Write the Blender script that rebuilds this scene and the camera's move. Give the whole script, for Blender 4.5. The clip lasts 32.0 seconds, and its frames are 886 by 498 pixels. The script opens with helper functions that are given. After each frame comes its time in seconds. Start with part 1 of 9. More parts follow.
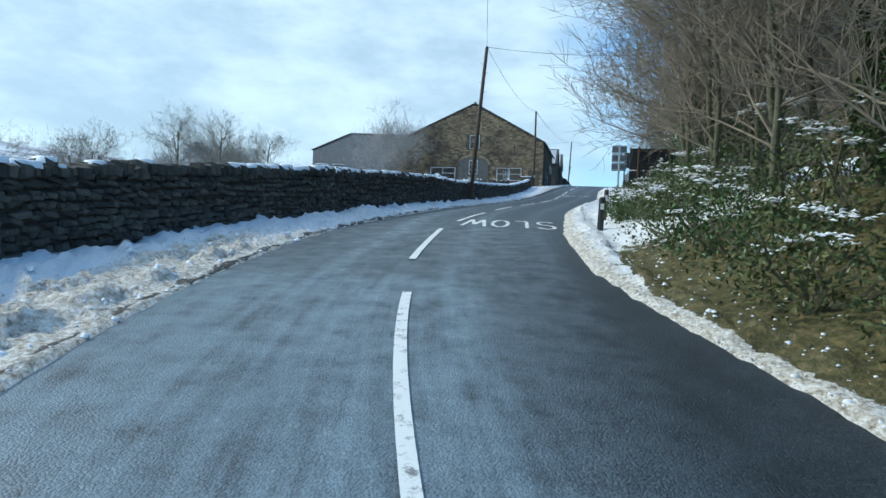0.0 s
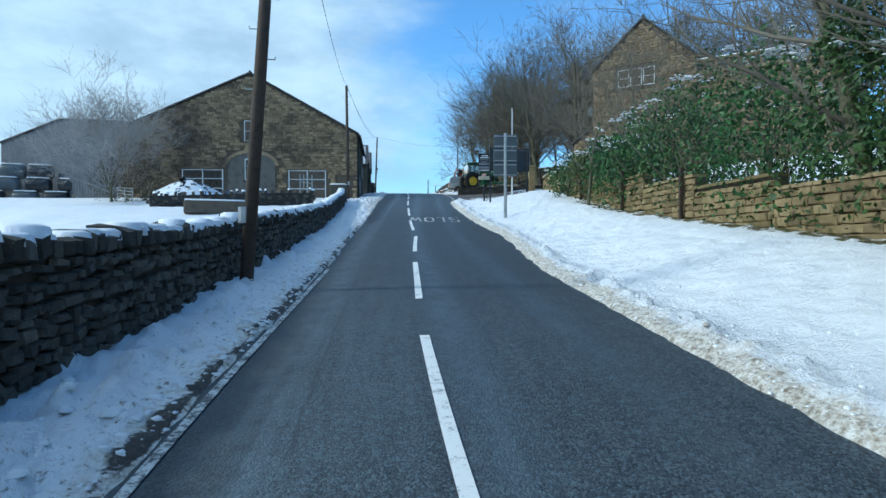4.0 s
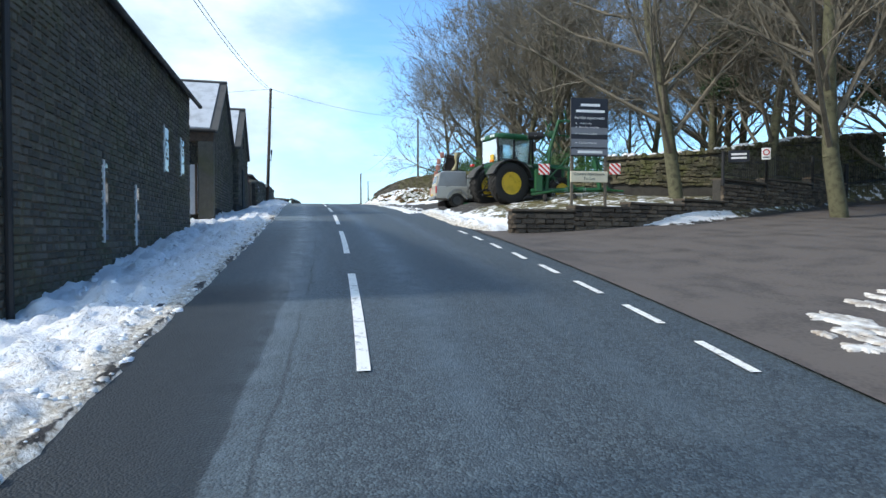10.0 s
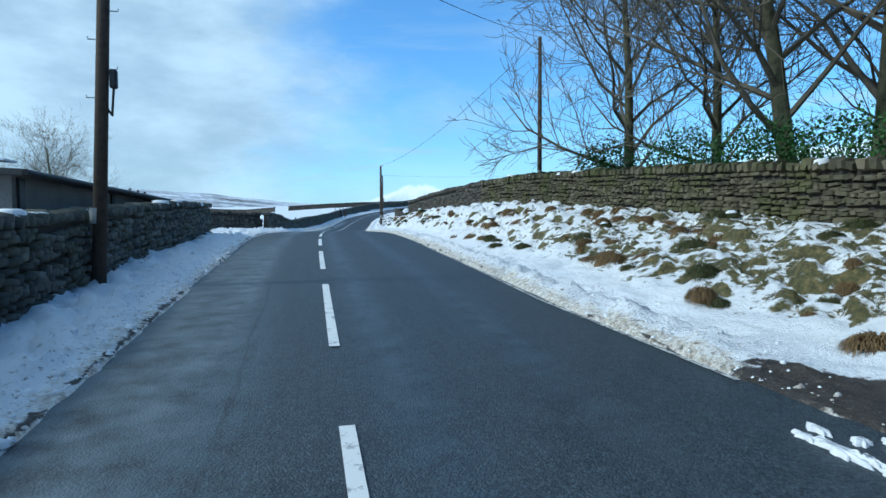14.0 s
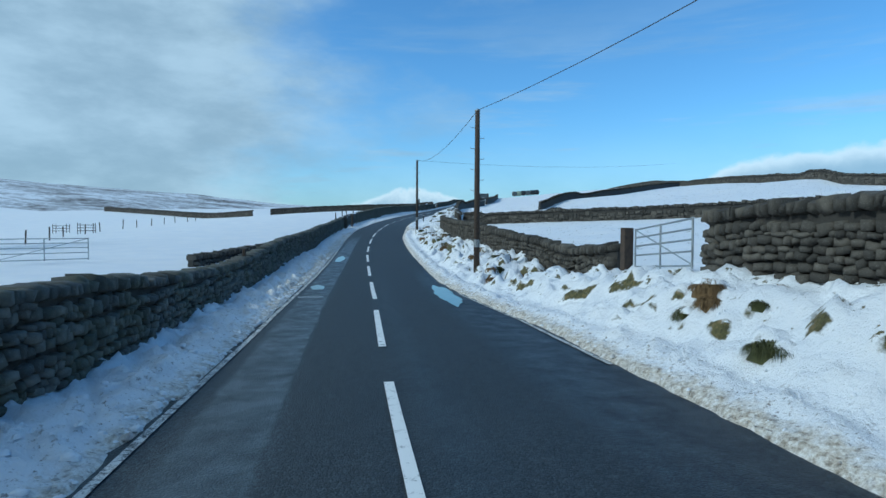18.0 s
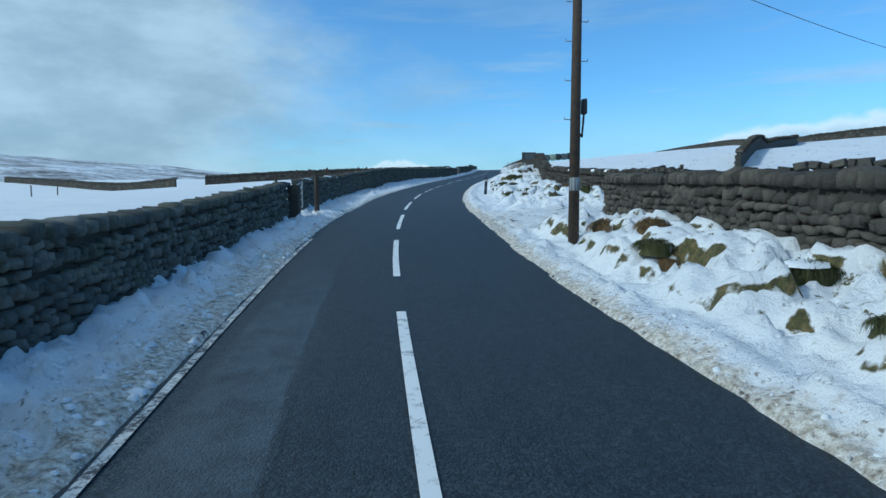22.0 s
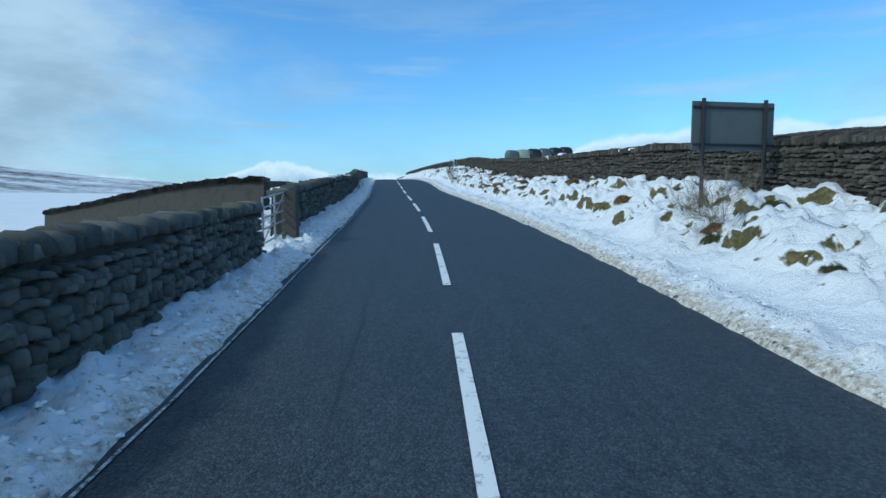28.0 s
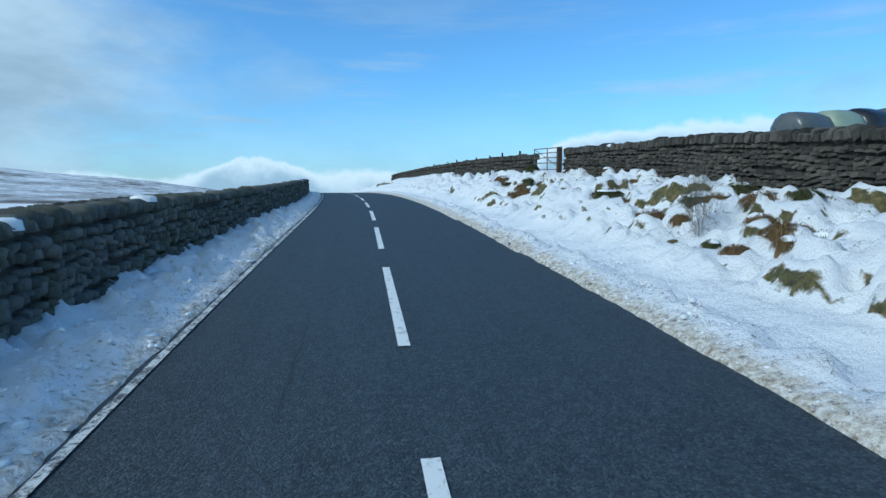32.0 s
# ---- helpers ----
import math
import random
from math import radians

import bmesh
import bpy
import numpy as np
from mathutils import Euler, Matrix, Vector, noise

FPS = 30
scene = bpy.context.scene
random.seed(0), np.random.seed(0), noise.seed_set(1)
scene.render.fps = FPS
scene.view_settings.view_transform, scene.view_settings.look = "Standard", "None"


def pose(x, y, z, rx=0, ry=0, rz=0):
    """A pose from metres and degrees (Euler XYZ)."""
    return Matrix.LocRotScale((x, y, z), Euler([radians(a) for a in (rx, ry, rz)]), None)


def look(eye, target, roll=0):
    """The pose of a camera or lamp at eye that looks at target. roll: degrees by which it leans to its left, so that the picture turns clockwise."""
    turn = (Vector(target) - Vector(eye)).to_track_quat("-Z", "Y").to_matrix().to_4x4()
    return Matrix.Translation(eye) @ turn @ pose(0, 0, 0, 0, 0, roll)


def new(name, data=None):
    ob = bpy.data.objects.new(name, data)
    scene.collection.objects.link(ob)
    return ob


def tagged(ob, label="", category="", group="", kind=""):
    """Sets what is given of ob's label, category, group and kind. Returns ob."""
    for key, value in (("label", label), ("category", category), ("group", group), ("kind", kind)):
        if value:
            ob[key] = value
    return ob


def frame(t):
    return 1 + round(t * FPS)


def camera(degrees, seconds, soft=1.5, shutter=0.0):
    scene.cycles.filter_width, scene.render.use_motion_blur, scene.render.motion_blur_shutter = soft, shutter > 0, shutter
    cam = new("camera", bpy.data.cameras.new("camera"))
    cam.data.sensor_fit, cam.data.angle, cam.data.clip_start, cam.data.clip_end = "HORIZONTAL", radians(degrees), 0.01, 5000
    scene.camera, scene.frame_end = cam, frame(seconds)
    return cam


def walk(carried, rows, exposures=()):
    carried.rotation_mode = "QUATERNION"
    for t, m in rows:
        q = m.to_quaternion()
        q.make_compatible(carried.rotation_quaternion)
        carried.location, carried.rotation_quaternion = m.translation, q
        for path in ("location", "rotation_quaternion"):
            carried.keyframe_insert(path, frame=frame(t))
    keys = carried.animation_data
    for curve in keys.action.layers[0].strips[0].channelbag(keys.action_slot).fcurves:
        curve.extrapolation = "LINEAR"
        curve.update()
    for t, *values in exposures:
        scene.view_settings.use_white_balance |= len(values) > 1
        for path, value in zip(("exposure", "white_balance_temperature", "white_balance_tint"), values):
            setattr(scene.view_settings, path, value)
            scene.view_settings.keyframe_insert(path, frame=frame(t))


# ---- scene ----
# stops, kelvin and tint of the clip's camera
EXPOSURES = [(0.0, 0.38, 5600, 1), (1.0, 0.26, 5450, 0), (3.5, 0.22, 5250, -1), (6.0, 0.28, 5150, -1), (8.0, 0.32, 5250, 0), (9.0, 0.40, 5500, 4), (10.0, 0.78, 6100, 9), (11.0, 0.92, 6200, 10), (12.0, 0.55, 6000, 9), (13.0, 0.28, 5650, 6), (14.0, 0.12, 5200, -1), (15.5, -0.10, 5150, -2), (18.0, -0.30, 5150, -3), (20.0, -0.34, 5150, -3), (24.0, -0.20, 5150, -2), (32.0, -0.20, 5150, -1)]
# seconds, eye, yaw to the left, pitch, roll
PATH = [
    (0.0, 0.0, 0.0, 1.95, 0.0, -1.12, 2.51),
    (0.5, -0.47, 2.78, 2.36, -1.79, -0.2, 2.11),
    (1.0, -0.76, 5.61, 2.78, -4.65, 0.13, 1.71),
    (1.5, -0.81, 8.49, 3.19, -7.57, 0.2, 1.3),
    (2.0, -0.59, 11.37, 3.58, -10.66, 0.05, 0.95),
    (2.5, -0.27, 14.3, 3.96, -13.98, -0.05, 0.63),
    (3.0, 0.05, 17.27, 4.31, -16.6, -0.17, 0.31),
    (3.5, 0.43, 20.32, 4.63, -18.72, -0.42, 0.01),
    (4.0, 1.04, 23.45, 4.95, -20.65, -0.64, -0.07),
    (4.5, 1.82, 26.66, 5.26, -22.32, -0.81, -0.02),
    (5.0, 2.71, 29.92, 5.56, -23.67, -0.89, 0.08),
    (5.5, 3.66, 33.21, 5.87, -24.63, -0.86, 0.12),
    (6.0, 4.6, 36.51, 6.18, -25.15, -0.68, 0.01),
    (6.5, 5.55, 39.83, 6.5, -25.62, -0.6, -0.02),
    (7.0, 6.55, 43.23, 6.84, -26.03, -0.71, -0.04),
    (7.5, 7.62, 46.71, 7.22, -26.47, -0.81, -0.05),
    (8.0, 8.75, 50.23, 7.65, -26.86, -0.94, -0.08),
    (8.5, 9.93, 53.82, 8.14, -27.16, -1.08, -0.11),
    (9.0, 11.15, 57.51, 8.69, -27.4, -1.21, -0.13),
    (9.5, 12.43, 61.31, 9.26, -27.73, -1.28, -0.06),
    (10.0, 13.69, 65.27, 9.84, -28.23, -1.32, 0.03),
    (10.5, 15.19, 69.32, 10.38, -27.94, -1.24, -0.14),
    (11.0, 16.57, 73.4, 10.9, -27.87, -1.35, -0.1),
    (11.5, 17.87, 77.5, 11.39, -27.93, -1.5, -0.04),
    (12.0, 19.08, 81.69, 11.84, -28.0, -1.62, -0.05),
    (12.5, 20.26, 85.92, 12.29, -28.11, -1.78, -0.08),
    (13.0, 21.43, 90.26, 12.72, -28.24, -1.93, -0.22),
    (13.5, 22.61, 94.72, 13.13, -28.31, -1.99, -0.18),
    (14.0, 23.77, 99.27, 13.5, -28.44, -2.12, -0.16),
    (14.5, 24.98, 103.84, 13.83, -28.49, -2.35, -0.18),
    (15.0, 26.24, 108.44, 14.14, -28.54, -2.46, -0.18),
    (15.5, 27.52, 113.06, 14.42, -28.69, -2.51, -0.18),
    (16.0, 28.83, 117.74, 14.67, -28.84, -2.47, -0.07),
    (16.5, 30.19, 122.45, 14.87, -28.97, -2.37, 0.08),
    (17.0, 31.61, 127.18, 15.03, -29.1, -2.22, 0.22),
    (17.5, 33.12, 131.94, 15.14, -29.22, -2.04, 0.3),
    (18.0, 34.73, 136.69, 15.18, -29.34, -1.86, 0.25),
    (18.5, 36.47, 141.47, 15.17, -29.39, -2.07, 0.29),
    (19.0, 38.3, 146.32, 15.13, -29.59, -2.68, 0.46),
    (19.5, 40.21, 151.38, 15.1, -29.73, -3.32, 0.37),
    (20.0, 42.26, 156.54, 15.13, -29.9, -3.78, 0.27),
    (20.5, 44.42, 161.79, 15.22, -30.01, -4.02, 0.14),
    (21.0, 46.648, 167.161, 15.37, -30.12, -4.27, 0.0),
    (21.5, 48.913, 172.663, 15.57, -30.31, -4.43, 0.0),
    (22.0, 51.261, 178.224, 15.83, -30.54, -4.51, 0.0),
    (22.5, 53.734, 183.927, 16.17, -30.74, -4.58, 0.0),
    (23.0, 56.329, 189.69, 16.55, -30.89, -4.66, 0.0),
    (23.5, 59.166, 195.438, 16.97, -31.12, -4.6, 0.0),
    (24.0, 62.27, 201.203, 17.4, -31.65, -4.68, 0.0),
    (24.5, 65.706, 206.878, 17.84, -32.54, -4.7, 0.0),
    (25.0, 69.443, 212.473, 18.3, -33.59, -4.67, 0.0),
    (25.5, 73.356, 217.992, 18.76, -35.09, -4.56, 0.0),
    (26.0, 77.413, 223.448, 19.22, -36.51, -4.5, 0.0),
    (26.5, 81.581, 228.863, 19.68, -37.88, -4.46, 0.0),
    (27.0, 85.849, 234.227, 20.15, -39.21, -4.42, 0.0),
    (27.5, 90.196, 239.542, 20.63, -40.51, -4.36, 0.0),
    (28.0, 94.612, 244.827, 21.12, -41.79, -4.26, 0.0),
    (28.5, 98.963, 250.186, 21.61, -43.12, -4.24, 0.0),
    (29.0, 103.251, 255.587, 22.09, -44.25, -4.17, 0.0),
    (29.5, 107.459, 261.008, 22.56, -45.01, -4.19, 0.0),
    (30.0, 111.568, 266.469, 23.03, -45.36, -4.3, 0.0),
    (30.5, 115.584, 271.932, 23.49, -45.21, -4.4, 0.0),
    (31.0, 119.528, 277.316, 23.95, -44.56, -4.54, 0.0),
    (31.5, 123.4, 282.632, 24.44, -44.17, -4.63, 0.0),
    (32.0, 127.265, 287.945, 24.94, -43.92, -4.65, 0.0),
]


def eye_pose(x, y, z, yaw, pitch, roll):
    a, b = radians(yaw), radians(pitch)
    ahead = Vector((-math.sin(a) * math.cos(b), math.cos(a) * math.cos(b), math.sin(b)))
    return look(Vector((x, y, z)), Vector((x, y, z)) + ahead, roll)


cam = camera(74.14, 32.0, soft=1.5)
walk(cam, [(r[0], eye_pose(*r[1:])) for r in PATH], exposures=EXPOSURES)

# ---- world and sun ----
SUN_AZ, SUN_EL = radians(78.0), radians(37.0)
TO_SUN = Vector((-math.sin(SUN_AZ) * math.cos(SUN_EL), math.cos(SUN_AZ) * math.cos(SUN_EL), math.sin(SUN_EL)))


def make_world():
    w = bpy.data.worlds.new("sky")
    scene.world = w
    w.use_nodes = True
    nt = w.node_tree
    nt.nodes.clear()
    N = nt.nodes.new
    out, bg = N("ShaderNodeOutputWorld"), N("ShaderNodeBackground")
    sky = N("ShaderNodeTexSky")
    sky.sky_type, sky.sun_disc = "NISHITA", False
    sky.sun_elevation, sky.sun_rotation = SUN_EL, -SUN_AZ
    sky.air_density, sky.dust_density, sky.ozone_density = 1.0, 0.6, 1.6
    tc = N("ShaderNodeTexCoord")
    sep = N("ShaderNodeSeparateXYZ")
    nt.links.new(tc.outputs["Generated"], sep.inputs[0])

    def math_node(op, a, b=None, clamp=False):
        m = N("ShaderNodeMath")
        m.operation, m.use_clamp = op, clamp
        for i, v in enumerate((a, b)):
            if v is None:
                continue
            if isinstance(v, (int, float)):
                m.inputs[i].default_value = v
            else:
                nt.links.new(v, m.inputs[i])
        return m.outputs[0]

    def noise_node(scale, detail, rough, vec):
        n = N("ShaderNodeTexNoise")
        n.inputs["Scale"].default_value, n.inputs["Detail"].default_value, n.inputs["Roughness"].default_value = scale, detail, rough
        nt.links.new(vec, n.inputs["Vector"])
        return n.outputs["Fac"]

    def ramp(fac, a, b):
        m = N("ShaderNodeMapRange")
        m.interpolation_type = "SMOOTHSTEP"
        m.inputs["From Min"].default_value, m.inputs["From Max"].default_value = a, b
        nt.links.new(fac, m.inputs["Value"])
        return m.outputs["Result"]

    mp = N("ShaderNodeMapping")
    mp.inputs["Scale"].default_value = (1.0, 1.0, 2.4)
    nt.links.new(tc.outputs["Generated"], mp.inputs["Vector"])
    wide = noise_node(1.9, 8, 0.58, mp.outputs[0])
    fine = noise_node(5.5, 8, 0.60, mp.outputs[0])

    def toward(x, y):
        return math_node("ADD", math_node("MULTIPLY", sep.outputs[0], x), math_node("MULTIPLY", sep.outputs[1], y))

    # a broad bank of thin cloud lies on the sun's side of the sky
    side = toward(-0.955, 0.297)
    ragged = math_node("ADD", side, math_node("MULTIPLY", math_node("SUBTRACT", wide, 0.5), 0.75))
    veil = ramp(ragged, -0.10, 0.15)
    wisps = math_node("MULTIPLY", ramp(wide, 0.52, 0.72), 0.45)
    mp3 = N("ShaderNodeMapping")
    mp3.inputs["Scale"].default_value = (1.6, 1.6, 15.0)
    nt.links.new(tc.outputs["Generated"], mp3.inputs["Vector"])
    bars = math_node("MULTIPLY", ramp(noise_node(1.4, 7, 0.6, mp3.outputs[0]), 0.47, 0.68), math_node("MULTIPLY", ramp(sep.outputs[2], 0.42, 0.12), 0.60))
    cover = math_node("MAXIMUM", math_node("MAXIMUM", math_node("MULTIPLY", veil, 0.93), wisps), bars)
    # heaped cloud low over the horizon, with a tall head over the road's end and a bank on the right
    mp2 = N("ShaderNodeMapping")
    mp2.inputs["Scale"].default_value = (9.0, 9.0, 12.0)
    nt.links.new(tc.outputs["Generated"], mp2.inputs["Vector"])
    heap = noise_node(1.0, 6, 0.55, mp2.outputs[0])
    mp4 = N("ShaderNodeMapping")
    mp4.inputs["Scale"].default_value = (26.0, 26.0, 30.0)
    nt.links.new(tc.outputs["Generated"], mp4.inputs["Vector"])
    fine_heap = noise_node(1.0, 5, 0.6, mp4.outputs[0])
    head = math_node("MULTIPLY", ramp(toward(0.447, 0.894), 0.9942, 0.9972), math_node("ADD", 0.008, math_node("MULTIPLY", fine_heap, 0.046)))
    bank = math_node("MULTIPLY", ramp(toward(0.94, 0.34), 0.90, 1.0), 0.085)
    crest = math_node("ADD", math_node("ADD", math_node("MULTIPLY", heap, 0.075), 0.004), math_node("ADD", head, bank))
    depth = math_node("SUBTRACT", crest, sep.outputs[2])
    low = ramp(depth, -0.003, 0.010)
    haze = math_node("MULTIPLY", ramp(sep.outputs[2], 0.20, 0.0), 0.45)
    cover = math_node("MAXIMUM", cover, haze)
    mix = N("ShaderNodeMixRGB")
    tone = N("ShaderNodeMixRGB")
    tone.inputs["Color1"].default_value, tone.inputs["Color2"].default_value = (4.4, 5.3, 5.9, 1), (6.6, 7.5, 8.0, 1)
    nt.links.new(ramp(fine, 0.30, 0.70), tone.inputs["Fac"])
    nt.links.new(tone.outputs[0], mix.inputs["Color2"])
    nt.links.new(cover, mix.inputs["Fac"])
    deep = N("ShaderNodeMixRGB")
    deep.blend_type = "MULTIPLY"
    deep.inputs["Fac"].default_value = 1.0
    deep.inputs["Color2"].default_value = (1.15, 1.55, 1.80, 1)
    nt.links.new(sky.outputs[0], deep.inputs["Color1"])
    nt.links.new(deep.outputs[0], mix.inputs["Color1"])
    pile = N("ShaderNodeMixRGB")
    lit = N("ShaderNodeMixRGB")
    lit.inputs["Color1"].default_value, lit.inputs["Color2"].default_value = (9.6, 10.0, 10.0, 1), (4.4, 5.6, 6.6, 1)
    nt.links.new(ramp(depth, 0.004, 0.040), lit.inputs["Fac"])
    nt.links.new(lit.outputs[0], pile.inputs["Color2"])
    nt.links.new(mix.outputs[0], pile.inputs["Color1"])
    nt.links.new(math_node("MULTIPLY", low, 0.85), pile.inputs["Fac"])
    nt.links.new(pile.outputs[0], bg.inputs["Color"])
    bg.inputs["Strength"].default_value = 0.10
    nt.links.new(bg.outputs[0], out.inputs["Surface"])


make_world()
sun_data = bpy.data.lights.new("sun", "SUN")
sun_data.energy, sun_data.angle, sun_data.color = 2.15, radians(5.0), (1.0, 0.91, 0.78)
sun = new("sun", sun_data)
sun.rotation_euler = TO_SUN.to_track_quat("Z", "Y").to_euler()

# ---- materials ----


class Mat:
    """A small builder for procedural materials."""

    def __init__(self, name, rough=0.8, metal=0.0, spec=0.5):
        self.m = bpy.data.materials.new(name)
        self.m.use_nodes = True
        self.nt = self.m.node_tree
        self.b = self.nt.nodes["Principled BSDF"]
        self.b.inputs["Roughness"].default_value = rough
        self.b.inputs["Metallic"].default_value = metal
        self.b.inputs["Specular IOR Level"].default_value = spec
        self.tc = self.nt.nodes.new("ShaderNodeTexCoord")

    def link(self, a, b):
        self.nt.links.new(a, b)

    def noise(self, scale, detail=4, rough=0.55, stretch=(1, 1, 1), seed=0.0, world=True):
        src = self.tc.outputs["Object"]
        if world:
            g = self.nt.nodes.new("ShaderNodeNewGeometry")
            src = g.outputs["Position"]
        mp = self.nt.nodes.new("ShaderNodeMapping")
        mp.inputs["Scale"].default_value = stretch
        mp.inputs["Location"].default_value = (seed, seed * 1.7, seed * 0.3)
        self.link(src, mp.inputs["Vector"])
        n = self.nt.nodes.new("ShaderNodeTexNoise")
        n.inputs["Scale"].default_value, n.inputs["Detail"].default_value, n.inputs["Roughness"].default_value = scale, detail, rough
        self.link(mp.outputs[0], n.inputs["Vector"])
        return n.outputs["Fac"]

    def ramp(self, fac, a, b, lo=0.0, hi=1.0):
        m = self.nt.nodes.new("ShaderNodeMapRange")
        m.inputs["From Min"].default_value, m.inputs["From Max"].default_value = a, b
        m.inputs["To Min"].default_value, m.inputs["To Max"].default_value = lo, hi
        self.link(fac, m.inputs["Value"])
        return m.outputs["Result"]

    def math(self, op, a, b):
        m = self.nt.nodes.new("ShaderNodeMath")
        m.operation = op
        for i, v in enumerate((a, b)):
            if isinstance(v, (int, float)):
                m.inputs[i].default_value = v
            else:
                self.link(v, m.inputs[i])
        return m.outputs[0]

    def cells(self, scale):
        """A random shade for each small cell: stone chippings."""
        g = self.nt.nodes.new("ShaderNodeNewGeometry")
        v = self.nt.nodes.new("ShaderNodeTexVoronoi")
        v.inputs["Scale"].default_value = scale
        self.link(g.outputs["Position"], v.inputs["Vector"])
        s = self.nt.nodes.new("ShaderNodeSeparateColor")
        self.link(v.outputs["Color"], s.inputs[0])
        return s.outputs[0], v.outputs["Distance"]

    def attr(self, name):
        a = self.nt.nodes.new("ShaderNodeAttribute")
        a.attribute_name = name
        return a.outputs["Fac"]

    def mix(self, fac, a, b, blend="MIX"):
        m = self.nt.nodes.new("ShaderNodeMixRGB")
        m.blend_type = blend
        for i, v in zip(("Fac", "Color1", "Color2"), (fac, a, b)):
            if isinstance(v, (int, float)):
                m.inputs[i].default_value = v
            elif isinstance(v, tuple):
                m.inputs[i].default_value = (*v, 1)
            else:
                self.link(v, m.inputs[i])
        return m.outputs[0]

    def random(self, island=False):
        if island:
            return self.nt.nodes.new("ShaderNodeNewGeometry").outputs["Random Per Island"]
        return self.nt.nodes.new("ShaderNodeObjectInfo").outputs["Random"]

    def up(self):
        g = self.nt.nodes.new("ShaderNodeNewGeometry")
        s = self.nt.nodes.new("ShaderNodeSeparateXYZ")
        self.link(g.outputs["Normal"], s.inputs[0])
        return s.outputs[2]

    def colours(self, fac, *stops):
        r = self.nt.nodes.new("ShaderNodeValToRGB")
        el = r.color_ramp.elements
        while len(el) < len(stops):
            el.new(0.5)
        for e, (p, c) in zip(el, stops):
            e.position, e.color = p, (*c, 1)
        self.link(fac, r.inputs["Fac"])
        return r.outputs["Color"]

    def base(self, c):
        if isinstance(c, tuple):
            self.b.inputs["Base Color"].default_value = (*c, 1)
        else:
            self.link(c, self.b.inputs["Base Color"])
        return self

    def rough(self, v):
        self.link(v, self.b.inputs["Roughness"])
        return self

    def bump(self, h, strength=0.3, dist=0.02):
        n = self.nt.nodes.new("ShaderNodeBump")
        n.inputs["Strength"].default_value, n.inputs["Distance"].default_value = strength, dist
        self.link(h, n.inputs["Height"])
        self.link(n.outputs[0], self.b.inputs["Normal"])
        return self


def plain(name, c, rough=0.6, metal=0.0, vary=0.25, scale=3.0, bump=0.0):
    m = Mat(name, rough, metal)
    n = m.noise(scale, 5)
    fine = m.noise(scale * 14, 3, seed=3.1)
    k = m.math("ADD", m.ramp(n, 0.3, 0.7, 1 - vary, 1 + vary * 0.6), m.ramp(fine, 0.3, 0.7, -vary * 0.4, vary * 0.4))
    m.base(m.mix(1.0, c, m.mix(k, (0, 0, 0), (1, 1, 1)), "MULTIPLY"))
    m.rough(m.ramp(n, 0.3, 0.7, max(rough - 0.1, 0.02), min(rough + 0.12, 1)))
    if bump:
        m.bump(fine, bump, 0.01)
    return m.m


